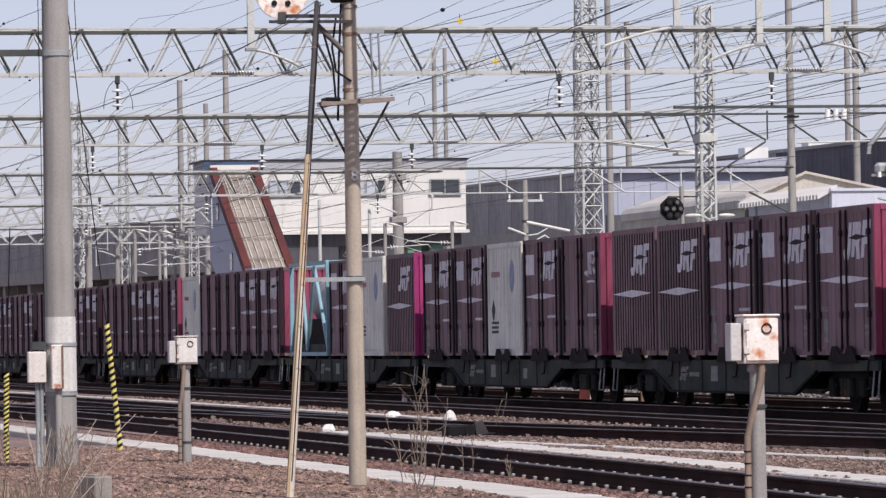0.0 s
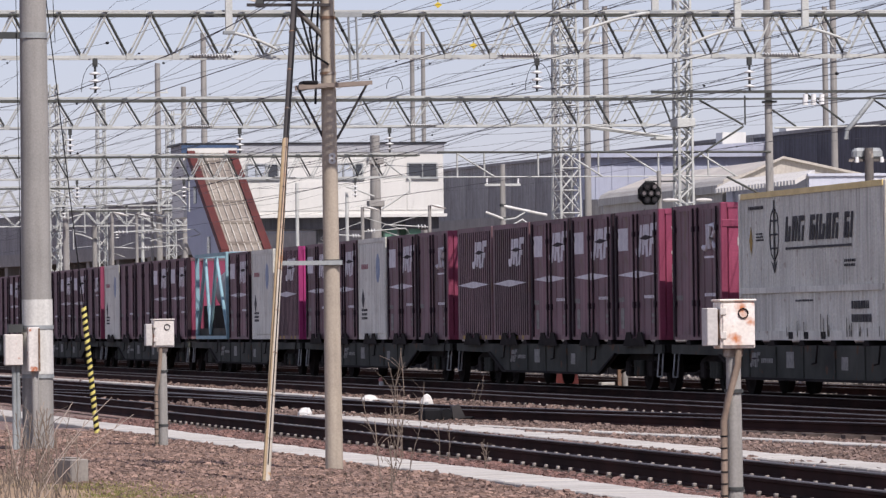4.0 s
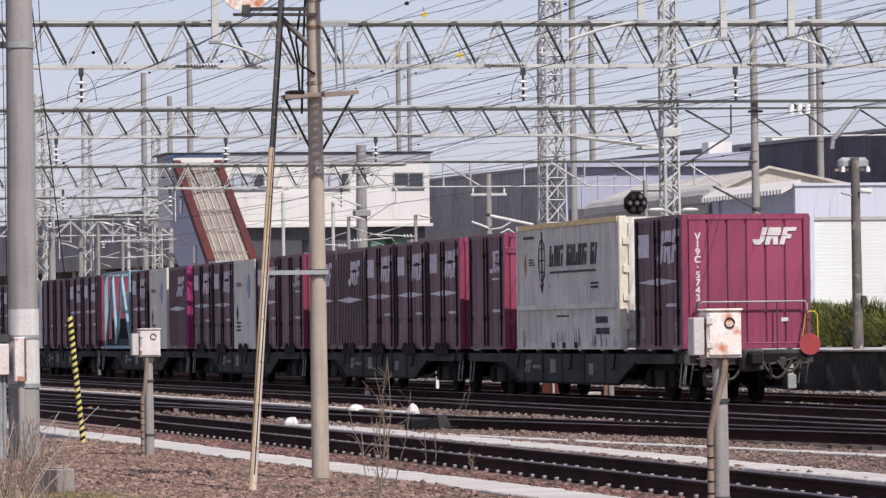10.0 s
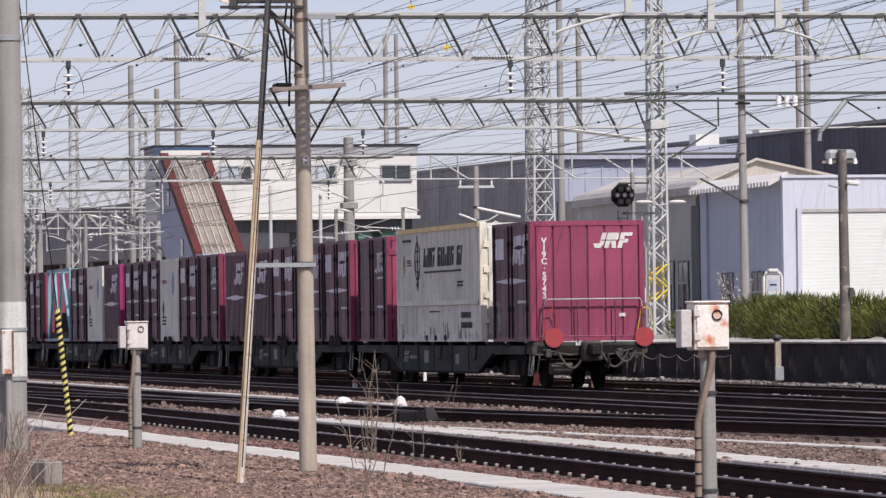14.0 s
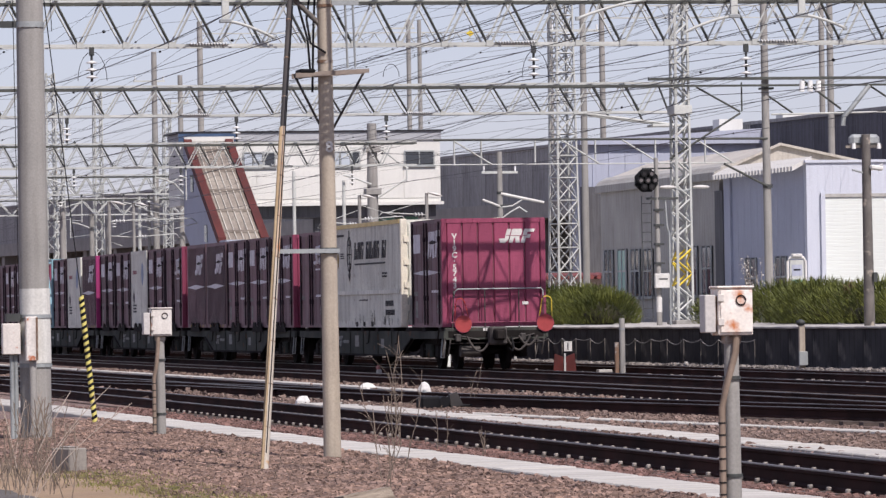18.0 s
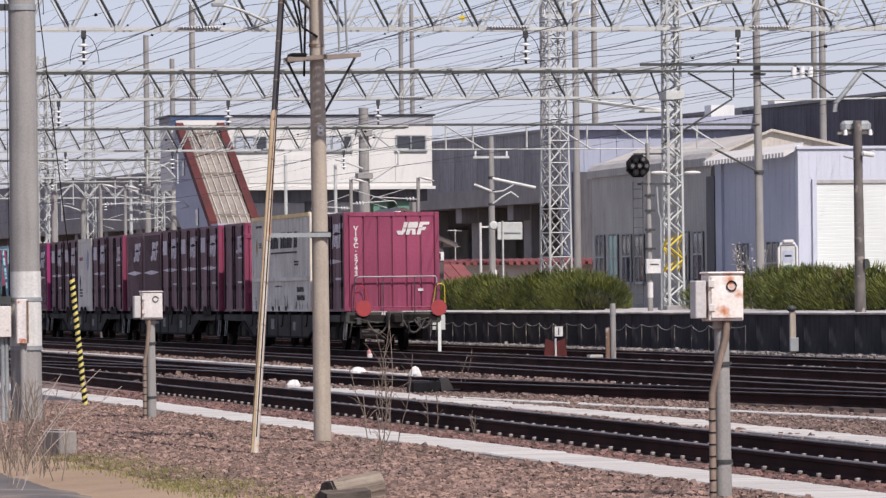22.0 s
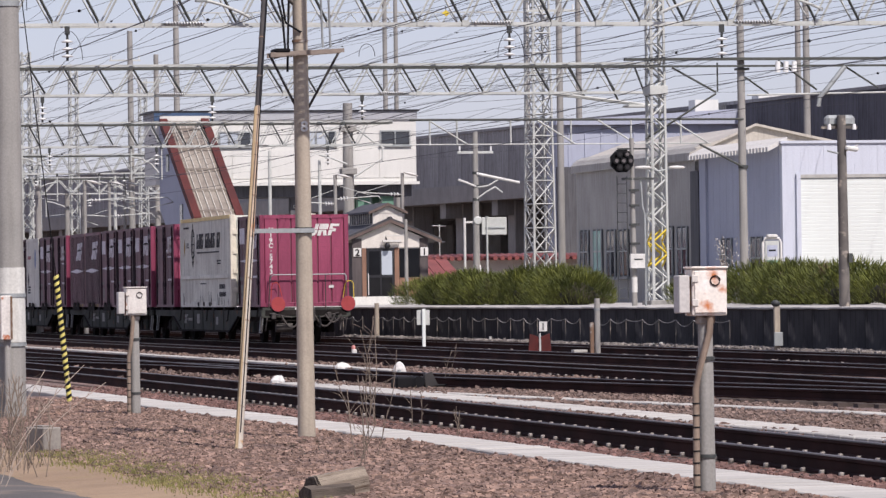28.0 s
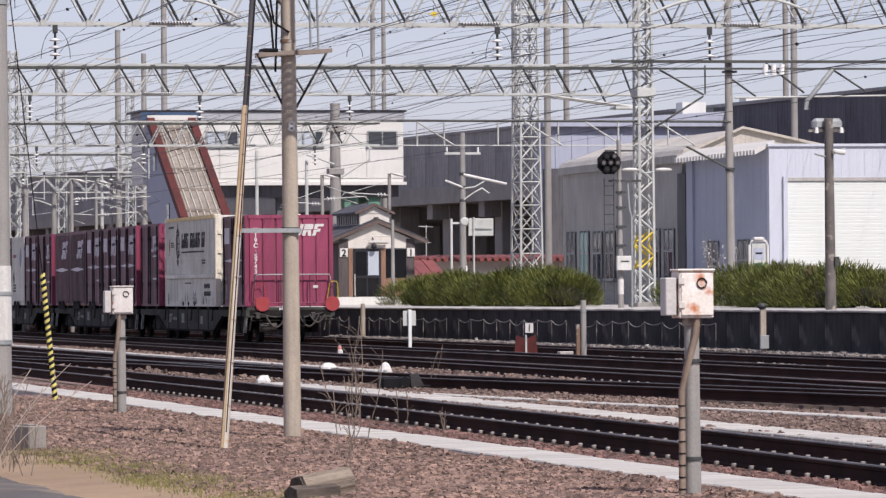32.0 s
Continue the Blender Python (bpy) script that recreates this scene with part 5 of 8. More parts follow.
def low_sheds():
    """Red sheet roofs low behind the platform."""
    s = thing("low_shed", 41.0, 205.0, PLAT_Z + 0.5, "low shed with a red sheet roof and pale wall", "shed", "low sheds behind the platform")
    part("wall", box(B(), 0, 9.0, 0, 4, -1.5, 1.33), CREAMWALL, s)
    part("roof", prism(B(), [(-0.6, 1.30), (2.6, 1.42), (4.6, 1.28)], "x", -0.3, 9.3), REDROOF, s)
    for i in range(32):
        part("tile_end", tube(B(), (-0.2 + i * 0.3, -0.68, 1.28), (-0.2 + i * 0.3, 2.4, 1.40), 0.10, sides=8), REDROOF, s)
    s2 = thing("low_shed", 38.6, 200.0, PLAT_Z, "small lean-to with a faded red roof", "shed", "low sheds behind the platform")
    part("wall", box(B(), 0, 3.0, 0, 3, -0.9, 1.0), CREAMWALL, s2)
    part("roof", prism(B(), [(-0.3, 0.95), (3.0, 1.75), (3.0, 1.6), (-0.3, 0.8)], "x", -0.2, 3.2), REDROOF, s2)
    for i in range(6):
        part("roof_rib", prism(B(), [(-0.32, 0.97), (3.0, 1.79), (3.0, 1.74), (-0.32, 0.92)], "x", 0.1 + i * 0.52, 0.17 + i * 0.52), REDROOF, s2)


station(), viaduct(), depot(), far_shed(), waiting_room(), low_sheds()


# ---- beside the near line ----
PALEBOX = material("pale_blue_white_paint", srgb(202, 198, 192), srgb(184, 180, 176), 0.6, big=3, fine=40, patch=srgb(150, 120, 100), patch_at=0.68, patch_scale=6)


def relay_box(x, y, tall, label, paint, pipe_x):
    """A rusting white terminal box on a concrete post with a conduit."""
    t = thing("terminal_box", x, y, -0.12, label, "terminal box", "terminal boxes beside the line")
    part("post", tube(B(), (0, 0, -0.1), (0, 0, tall), 0.062, 0.052, sides=16), CONC, t)
    for z in (0.25, 0.75 * tall):
        part("band", tube(B(), (0, 0, z), (0, 0, z + 0.025), 0.068, sides=16), DARKSTEEL, t)
    part("collar", box(B(), -0.06, 0.06, -0.06, 0.06, tall - 0.06, tall, 0.01), RUSTED, t)
    cab = part("cabinet", box(B(), -0.12, 0.135, -0.11, 0.11, tall, tall + 0.335, 0.008), paint, t)
    part("lid", box(B(), -0.13, 0.145, -0.125, 0.12, tall + 0.335, tall + 0.352, 0.006), paint, cab)
    part("door_face", box(B(), -0.105, 0.13, -0.122, -0.11, tall + 0.02, tall + 0.32, 0.004), paint, cab)
    for z in (0.07, 0.24):
        part("hinge", box(B(), -0.125, -0.08, -0.13, -0.11, tall + z, tall + z + 0.05, 0.003), BOXWHITE, cab)
    rg = B()
    path_tube(rg, [(0.045 + 0.035 * math.cos(a * math.pi / 6), -0.128, tall + 0.25 + 0.035 * math.sin(a * math.pi / 6)) for a in range(13)], 0.005, 5)
    part("hasp", rg, BLACK, cab)
    part("side_cabinet", box(B(), -0.215, -0.135, -0.10, 0.06, tall + 0.02, tall + 0.29, 0.006), PALEBOX, t)
    part("side_gasket", box(B(), -0.135, -0.12, -0.08, 0.05, tall + 0.03, tall + 0.28), RUSTED, t)
    pipe = [(0.02 + pipe_x, -0.07, tall), (0.012 + pipe_x, -0.08, tall - 0.12), (-0.06, -0.07, tall - 0.36), (-0.088, -0.05, tall - 0.52), (-0.09, -0.05, -0.08)]
    part("conduit", path_tube(B(), pipe, 0.025, 8), CONDUIT, t, "brown cable conduit")
    for i in range(8):
        part("conduit_tape", tube(B(), (-0.09, -0.05, 0.04 + i * 0.085), (-0.09, -0.05, 0.05 + i * 0.085), 0.0275, sides=10), BLACK, t)
    return t


relay_box(9.22, 35.6, 1.265, "rusting white terminal box on a concrete post with conduit", BOXRUST, 0.0)
relay_box(9.03, 63.0, 1.225, "white terminal box with rust stains on a concrete post", BOXWHITE, -0.05)


BANDWHITE = material("dull_white_paint", srgb(212, 211, 204), srgb(198, 197, 190), 0.8, big=2, fine=40, streak=0.15)


def pole_left():
    """The thick catenary pole with two cabinets strapped to it."""
    t = thing("catenary_pole", 7.42, 62.5, -0.15, "thick concrete catenary pole with a white band and cabinets", "pole")
    part("shaft", tube(B(), (0, 0, -0.2), (-0.02, 0, 12.5), 0.195, 0.125, sides=32), CONC, t)
    part("white_band", tube(B(), (0, 0, 0.95), (0, 0, 1.86), 0.197, 0.190, sides=32), BANDWHITE, t, "dull white painted band")
    for z in (0.9, 1.5):
        part("strap", tube(B(), (0, 0, z), (0, 0, z + 0.045), 0.203, sides=32), STEEL, t)
    part("clamp", tube(B(), (-0.01, 0, 5.05), (-0.01, 0, 5.12), 0.18, sides=24), STEEL, t)
    part("bracket_arm", box(B(), -2.2, -0.1, -0.04, 0.04, 5.05, 5.13), DARKSTEEL, t)
    c = part("cabinet", box(B(), -0.15, -0.01, -0.34, -0.2, 0.98, 1.52, 0.01), BOXWHITE, t)
    part("cabinet_side", box(B(), -0.03, -0.006, -0.35, -0.2, 0.99, 1.51), RUSTED, c)
    c2 = part("cabinet", box(B(), -0.42, -0.20, -0.2, -0.05, 1.06, 1.44, 0.01), BOXWHITE, t)
    part("cabinet_hood", box(B(), -0.37, -0.2, -0.2, 0.0, 1.46, 1.56), DARKSTEEL, c2)
    for x, top in ((-0.06, 0.98), (-0.30, 1.06), (-0.25, 1.06)):
        part("conduit", tube(B(), (x, -0.24 if x > -0.2 else -0.1, -0.15), (x, -0.24 if x > -0.2 else -0.1, top), 0.045 if x == -0.06 else 0.028, sides=10), CONC if x == -0.06 else STEEL, t)
    part("wire_down", tube(B(), (-0.2, -0.1, 1.5), (-0.24, 0, 9.0), 0.005, sides=5), BLACK, t)
    part("wire_down", tube(B(), (0.26, 0.0, 5.0), (0.1, 0, 9.0), 0.005, sides=5), BLACK, t)


pole_left()


def striped_stay(x, y, lean, length, wire_to):
    t = thing("stay_guard", x, y, -0.14, "yellow and black striped guard on a stay wire", "stay guard", "striped stay guards")
    top = Vector((-lean * length, 0.02, length))
    n = 40
    for i in range(n):
        a, b = top * (i / n), top * ((i + 1) / n)
        s = 0.012 if i % 2 else 0.0
        part("stripe", skew_tube(B(), a, b, 0.036, 0.022), STRIPE if i % 2 else BLACK, t)
    part("stay_wire", tube(B(), top, Vector(wire_to), 0.008, sides=5), BLACK, t)
    return t


striped_stay(9.20, 70.6, 0.095, 1.78, (-0.65, 0.1, 6.2))
striped_stay(6.95, 64.5, -0.02, 1.15, (0.1, 0.1, 3.0))


PLANKWOOD = material("weathered_arm_wood", srgb(150, 138, 126), srgb(126, 114, 104), 0.85, big=3, fine=40)
OLDDARK = material("blackened_steel", srgb(66, 62, 60), srgb(48, 46, 46), 0.75, big=3, fine=40)
STAYWOOD = material("bleached_timber", srgb(178, 170, 158), srgb(162, 152, 138), 0.85, big=2.5, fine=40, patch=srgb(160, 128, 92), patch_at=0.62, patch_scale=5)
STAYTAN = material("yellowed_conduit", srgb(160, 142, 112), srgb(138, 116, 86), 0.8, big=3, fine=40)
STAYRUST = material("orange_rusted_paint", srgb(176, 158, 138), srgb(160, 134, 108), 0.85, big=3, fine=40, patch=srgb(164, 118, 82), patch_at=0.6, patch_scale=5)
OLDSTEEL = material("weathered_grey_steel", srgb(112, 106, 100), srgb(86, 82, 78), 0.7, big=2.5, fine=40, patch=srgb(150, 140, 128), patch_at=0.58)


def pole_middle():
    """The slim signal pole with brackets, a side pole and a stay, and an added rack that casts shadow bars."""
    t = thing("signal_pole", 9.17, 51.7, -0.14, "slim weathered beige pole with a work arm and rusted brackets", "pole")
    part("lower_shaft", tube(B(), (0, 0, -0.2), (-0.005, 0, 2.2), 0.092, 0.083, sides=24), BROWNPOLE, t)
    part("upper_shaft", tube(B(), (-0.005, 0, 2.2), (-0.025, 0, 6.6), 0.083, 0.066, sides=24), BROWNPOLE, t)
    for z in (4.05, 4.62, 4.9):
        part("band", tube(B(), (-0.015, 0, z), (-0.015, 0, z + 0.03), 0.083, sides=20), RUSTED, t)
    part("tie_bar", box(B(), -0.53, 0.09, -0.11, -0.08, 2.105, 2.15), STEEL, t, "pale steel tie bar")
    part("tie_clamp", tube(B(), (-0.005, 0, 2.10), (-0.005, 0, 2.16), 0.1, sides=20), DARKSTEEL, t)
    part("platform_arm", prism(B(), [(-0.34, 3.895), (0.42, 3.945), (0.42, 3.985), (-0.34, 3.945)], "y", -0.13, -0.085), PLANKWOOD, t)
    part("platform_arm", prism(B(), [(-0.34, 3.895), (0.42, 3.945), (0.42, 3.985), (-0.34, 3.945)], "y", 0.085, 0.13), PLANKWOOD, t)
    part("platform_plate", box(B(), -0.30, -0.14, -0.14, 0.14, 3.945, 3.985, 0.01), BLACK, t)
    for sx, x1 in ((-1, -0.34), (1, 0.38)):
        part("arm_brace", tube(B(), (sx * 0.06, 0, 3.38), (x1, 0, 3.94), 0.014, sides=6), OLDDARK, t)
    cu = bpy.data.curves.new("pole_numeral", "FONT")
    cu.body, cu.size, cu.extrude, cu.offset, cu.align_x = "8", 0.15, 0.003, 0.004, "CENTER"
    cu.materials.append(WHITE)
    num = new("pole_numeral", cu)
    num.parent = t
    num.matrix_basis = pose(0.0, -0.092, 3.14, 90)
    part("bracket_frame", box(B(), -0.86, 0.0, -0.10, -0.06, 4.745, 4.775), OLDDARK, t)
    part("bracket_frame", box(B(), -0.68, -0.1, -0.10, -0.04, 4.80, 4.835), OLDDARK, t)
    part("bracket_strut", tube(B(), (-0.36, 0, 4.74), (-0.02, 0, 4.40), 0.03, sides=6), OLDSTEEL, t)
    part("head_clamp", box(B(), -0.2, 0.02, -0.1, 0.1, 4.96, 5.03, 0.02), BLACK, t)
    disc = B()
    tube(disc, (-0.72, -0.05, 5.06), (-0.72, -0.01, 5.06), 0.27, 0.27, sides=28)
    d = part("round_sign", disc, BOXRUST, t, "round rusting white sign")
    for x in (-0.8, -0.66):
        part("sign_eye", tube(B(), (x, -0.062, 4.95), (x, -0.05, 4.95), 0.03, sides=10), BLACK, d)
    part("sign_foot", box(B(), -0.76, -0.68, -0.07, 0.01, 4.74, 4.86), DARKSTEEL, d)
    for pts in ([(-0.16, -0.02, 4.8), (-0.2, 0, 4.5), (-0.17, -0.05, 4.25), (-0.02, -0.09, 4.15)], [(-0.1, 0, 4.95), (-0.13, 0, 4.4), (-0.15, 0, 3.75)], [(-0.3, 0, 4.7), (-0.2, -0.04, 4.3), (-0.17, 0, 3.98)]):
        part("cable", path_tube(B(), pts, 0.012, 6), BLACK, t)
    for x in (0.22, 0.3):
        part("hanger", tube(B(), (x, 0, 4.0), (x - 0.02, 0, 4.68), 0.012, sides=6), STEEL, t)
    part("hanger_arm", box(B(), 0.06, 0.34, -0.02, 0.02, 4.64, 4.69), STEEL, t)
    # an invented slatted rack on a long arm, out of view, added to shade the shaft in bars
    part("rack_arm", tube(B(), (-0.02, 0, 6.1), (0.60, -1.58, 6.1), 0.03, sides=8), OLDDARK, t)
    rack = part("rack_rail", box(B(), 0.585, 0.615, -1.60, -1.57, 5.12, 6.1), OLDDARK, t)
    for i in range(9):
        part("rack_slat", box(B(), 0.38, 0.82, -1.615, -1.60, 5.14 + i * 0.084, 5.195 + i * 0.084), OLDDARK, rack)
    # the leaning timber stay beside it
    s = thing("leaning_pole", 7.735, 47.3, -0.14, "thin leaning weathered pole with a cable stapled along it", "pole")
    foot, top = Vector((0, 0, -0.1)), Vector((1.05, 4.2, 4.95))
    low, mid = foot.lerp(top, 0.42), foot.lerp(top, 0.68)
    part("lower_length", tube(B(), foot, low, 0.037, 0.034, sides=12), STAYWOOD, s)
    part("middle_length", tube(B(), low, mid, 0.034, 0.03, sides=12), STAYRUST, s, "orange rusted length")
    part("upper_length", tube(B(), mid, top, 0.030, 0.025, sides=12), OLDDARK, s)
    part("cable", tube(B(), foot + Vector((0.022, -0.036, 0.3)), top + Vector((0.03, -0.03, 0)), 0.006, sides=6), BLACK, s)
    part("conduit", tube(B(), foot + Vector((-0.028, -0.026, 0.02)), mid + Vector((-0.024, -0.024, 0)), 0.017, sides=8), STAYTAN, s, "yellowed conduit strapped along the pole")
    for i in range(11):
        p = foot.lerp(top, 0.1 + i * 0.08)
        part("clip", tube(B(), p, p + (top - foot).normalized() * 0.014, 0.039 - 0.009 * (0.1 + i * 0.08), sides=10), RUSTED, s)


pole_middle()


BLOCKGREY = material("old_block_concrete", srgb(152, 146, 136), srgb(126, 120, 114), 0.95, big=4, fine=40, bump=0.4, gloss=0.15)


def concrete_block():
    t = thing("concrete_block", 6.13, 49.0, -0.15, "weathered concrete block lying on gravel", "block", rz=-72)
    part("block", box(B(), -0.195, 0.195, -0.095, 0.095, -0.04, 0.25, 0.012), BLOCKGREY, t)
    part("chipped_top", box(B(), -0.12, 0.1, -0.06, 0.05, 0.25, 0.265, 0.006), BLOCKGREY, t)


def old_sleepers():
    t = thing("timber_offcut", 6.62, 36.2, -0.10, "bleached split timber offcut lying on gravel", "timber")
    WOOD = material("bleached_timber", srgb(158, 146, 130), srgb(108, 96, 84), 0.9, big=2.0, fine=18, stretch=(0.5, 9, 9), bump=0.7, depth=0.012, patch=srgb(92, 78, 66), patch_at=0.62, patch_scale=3)
    DARKEND = material("dark_timber", srgb(104, 94, 84), srgb(66, 58, 52), 0.95, big=5, fine=30, stretch=(1, 6, 6), bump=0.6, depth=0.01)
    bm = B()
    rings = []
    for k in range(9):
        x = -0.24 + 0.48 * k / 8
        prof = ((-0.10, -0.02), (0.09, -0.03), (0.115, 0.07), (0.06, 0.165), (-0.07, 0.175), (-0.115, 0.08))
        rings.append([bm.verts.new((x + 0.012 * noise.noise((u * 30, w * 30, k)), u + 0.008 * noise.noise((k * 0.9, u * 20, 1)), w + 0.008 * noise.noise((k * 0.7, w * 20, 5)))) for u, w in prof])
    for a, b in zip(rings, rings[1:]):
        for q in range(6):
            bm.faces.new((a[q], a[(q + 1) % 6], b[(q + 1) % 6], b[q]))
    bm.faces.new(rings[0][::-1]), bm.faces.new(rings[-1])
    part("log", bm, WOOD, t, at=pose(0.03, 0.0, 0.01, 0, -8, 24) @ Matrix.Diagonal((0.86, 0.9, 0.92, 1)))
    # dark plate paints the shade on the end turned from the sun
    part("end_grain", prism(B(), [(-0.085, 0.0), (0.075, -0.01), (0.10, 0.07), (0.05, 0.145), (-0.06, 0.155), (-0.10, 0.08)], "x", -0.232, -0.222), DARKEND, t, "log end darkened as shade", at=pose(0.03, 0.0, 0.01, 0, -8, 24))
    part("lower_piece", prism(B(), [(-0.09, -0.05), (0.09, -0.05), (0.10, 0.04), (0.02, 0.085), (-0.08, 0.06)], "x", -0.23, 0.13), DARKEND, t, at=pose(-0.03, -0.13, 0.0, 0, -3, 20))
    part("splinter", prism(B(), [(-0.2, 0.0), (0.16, 0.0), (0.1, 0.05), (-0.16, 0.06)], "y", -0.05, 0.04), WOOD, t, at=pose(-0.06, -0.12, -0.01, 0, 3, 12))


concrete_block(), old_sleepers()


# ---- overhead line ----
PALE_STEEL = material("pale_painted_steel", srgb(196, 198, 192), srgb(172, 174, 168), 0.6, big=1.2, fine=30, patch=srgb(150, 130, 110), patch_at=0.7, patch_scale=3)
# olive steel; also colours the strips of painted shade under gantry chords
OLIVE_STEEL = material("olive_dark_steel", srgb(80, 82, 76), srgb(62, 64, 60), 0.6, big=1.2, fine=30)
WIRE = material("weathered_wire", srgb(66, 66, 70), srgb(48, 48, 52), 0.6, big=1, fine=20, bump=0)

disc_bm = B()
lathe(disc_bm, [(0.03, 0.0), (0.12, 0.012), (0.13, 0.03), (0.05, 0.055), (0.03, 0.07)], sides=14)
disc_data = data_of("insulator_disc", disc_bm, PORCELAIN)
rod_bm = B()
tube(rod_bm, (0, 0, -0.75), (0, 0, 0), 0.028, sides=8)
box(rod_bm, -0.05, 0.05, -0.05, 0.05, -0.18, 0.0)
rod_data = data_of("insulator_rod", rod_bm, DARKSTEEL)


def hanging_insulator(x, y, z, k=1.0):
    t = thing("hanging_insulator", x, y, z, "white porcelain insulator hanging from a gantry", "insulator", "insulators on the gantries")
    part("rod", rod_data, None, t, at=Matrix.Diagonal((k, k, k, 1)))
    for i in range(3):
        part("insulator_disc", disc_data, None, t, at=pose(0, 0, (-0.36 - 0.16 * i) * k) @ Matrix.Diagonal((k, k, k, 1)))
    return t


def strain_insulator(x, y, z, n=13):
    t = thing("strain_insulator", x, y, z, "row of small pale insulator discs along a gantry chord", "insulator", "insulators on the gantries")
    for i in range(n):
        part("insulator_disc", disc_data, None, t, at=pose(i * 0.065, 0, 0, 0, 66, 0) @ Matrix.Diagonal((0.4, 0.4, 0.5, 1)))
    part("link", tube(B(), (-0.1, 0, 0), (n * 0.065, 0, 0), 0.012, sides=6), DARKSTEEL, t)
    return t


def gantry(y, x0, x1, z0, top_mat, low_mat, dark_mat, hang=(), strain=(), post=(), panel=0.96, tall=0.98):
    """A three-chord lattice beam across the lines: two upper chords, one lower, bars between."""
    g = thing("overhead_gantry", x0, y, z0, "long pale steel lattice gantry across the tracks", "gantry", "overhead gantries")
    n = x1 - x0
    low = part("lower_chord", box(B(), 0, n, -0.335, -0.265, -0.033, 0.033), low_mat, g)
    part("lower_chord", box(B(), 0, n, 0.265, 0.335, -0.033, 0.033), low_mat, g)
    for s in (-1, 1):
        part("upper_chord", box(B(), 0, n, s * 0.34 - 0.045, s * 0.34 + 0.045, tall + 0.006, tall + 0.04), PALE_STEEL, g)
        # dark strip that stands for the shaded underside of the chord
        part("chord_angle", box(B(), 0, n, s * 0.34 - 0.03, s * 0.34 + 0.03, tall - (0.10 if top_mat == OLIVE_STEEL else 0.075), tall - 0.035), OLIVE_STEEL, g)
    down, up = B(), B()
    tube(down, (0, -0.33, tall - 0.07), (panel * 0.44, -0.3, 0.05), 0.031, sides=4)
    tube(up, (panel * 0.56, -0.3, 0.05), (panel, -0.33, tall - 0.07), 0.024, sides=4)
    down2, up2 = B(), B()
    tube(down2, (0, 0.33, tall - 0.05), (panel * 0.46, 0.3, 0.05), 0.021, sides=4)
    tube(up2, (panel * 0.54, 0.3, 0.05), (panel, 0.33, tall - 0.05), 0.021, sides=4)
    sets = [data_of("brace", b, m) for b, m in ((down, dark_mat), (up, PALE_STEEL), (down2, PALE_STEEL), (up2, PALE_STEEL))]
    tie = data_of("tie", box(B(), -0.03, 0.03, -0.34, 0.34, tall - 0.03, tall + 0.02), PALE_STEEL)
    bolt = data_of("gusset", box(B(), -0.075, 0.075, -0.36, -0.24, -0.05, 0.075), low_mat)
    if y > 230:          # far beams carry their bars as one web
        for s in (-1, 1):
            web = B()
            for i in range(int(n / panel)):
                tube(web, (i * panel, s * 0.33, tall - 0.05), ((i + 0.48) * panel, s * 0.3, 0.04), 0.03, sides=4)
                tube(web, ((i + 0.52) * panel, s * 0.3, 0.04), ((i + 1) * panel, s * 0.33, tall - 0.05), 0.03, sides=4)
            part("lattice_web", web, PALE_STEEL, g)
    for i in range(int(n / panel) if y < 230 else 0):
        for d in sets:
            part("brace", d, None, g, at=pose(i * panel, 0, 0))
        part("tie", tie, None, g, at=pose(i * panel, 0, 0))
        part("gusset", bolt, None, low, at=pose((i + 0.5) * panel, 0, 0))
    for x in post:
        part("post", tube(B(), (x - x0, 0, -z0 - 0.2), (x - x0, 0, tall + 1.8), 0.2, 0.15, sides=16), CONC, g)
    for x in hang:
        hanging_insulator(x, y - 0.3, z0 - 0.03)
    for x in strain:
        strain_insulator(x, y - 0.36, z0 + 0.02)
    return g


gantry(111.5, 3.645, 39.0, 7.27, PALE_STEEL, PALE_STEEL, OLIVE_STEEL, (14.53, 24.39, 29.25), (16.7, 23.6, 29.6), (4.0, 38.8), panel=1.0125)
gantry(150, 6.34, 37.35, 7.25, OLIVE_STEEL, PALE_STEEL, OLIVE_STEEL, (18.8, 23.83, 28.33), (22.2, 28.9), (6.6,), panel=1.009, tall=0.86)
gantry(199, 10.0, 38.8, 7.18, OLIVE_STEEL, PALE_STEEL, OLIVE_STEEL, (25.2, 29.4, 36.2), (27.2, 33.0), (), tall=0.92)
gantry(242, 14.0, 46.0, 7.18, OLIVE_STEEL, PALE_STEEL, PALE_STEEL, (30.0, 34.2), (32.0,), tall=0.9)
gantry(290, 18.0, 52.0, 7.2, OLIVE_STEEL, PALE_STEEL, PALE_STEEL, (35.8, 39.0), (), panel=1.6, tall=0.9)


knee = bpy.data.objects["overhead_gantry.001"]
for s in (-0.3, 0.3):
    part("haunch", tube(B(), (27.8, s, 0.0), (30.9, s, -0.40), 0.04, sides=6), PALE_STEEL, knee)
part("haunch_plate", box(B(), 30.1, 31.0, -0.36, 0.36, -0.44, -0.37, 0.01), PALE_STEEL, knee)
for x0, x1, z1 in ((28.3, 28.75, -0.1), (29.3, 29.8, -0.24), (30.3, 30.75, -0.37)):
    part("haunch_bar", tube(B(), (x0, -0.32, 0.8), (x1, -0.3, z1), 0.031, sides=4), OLIVE_STEEL, knee)


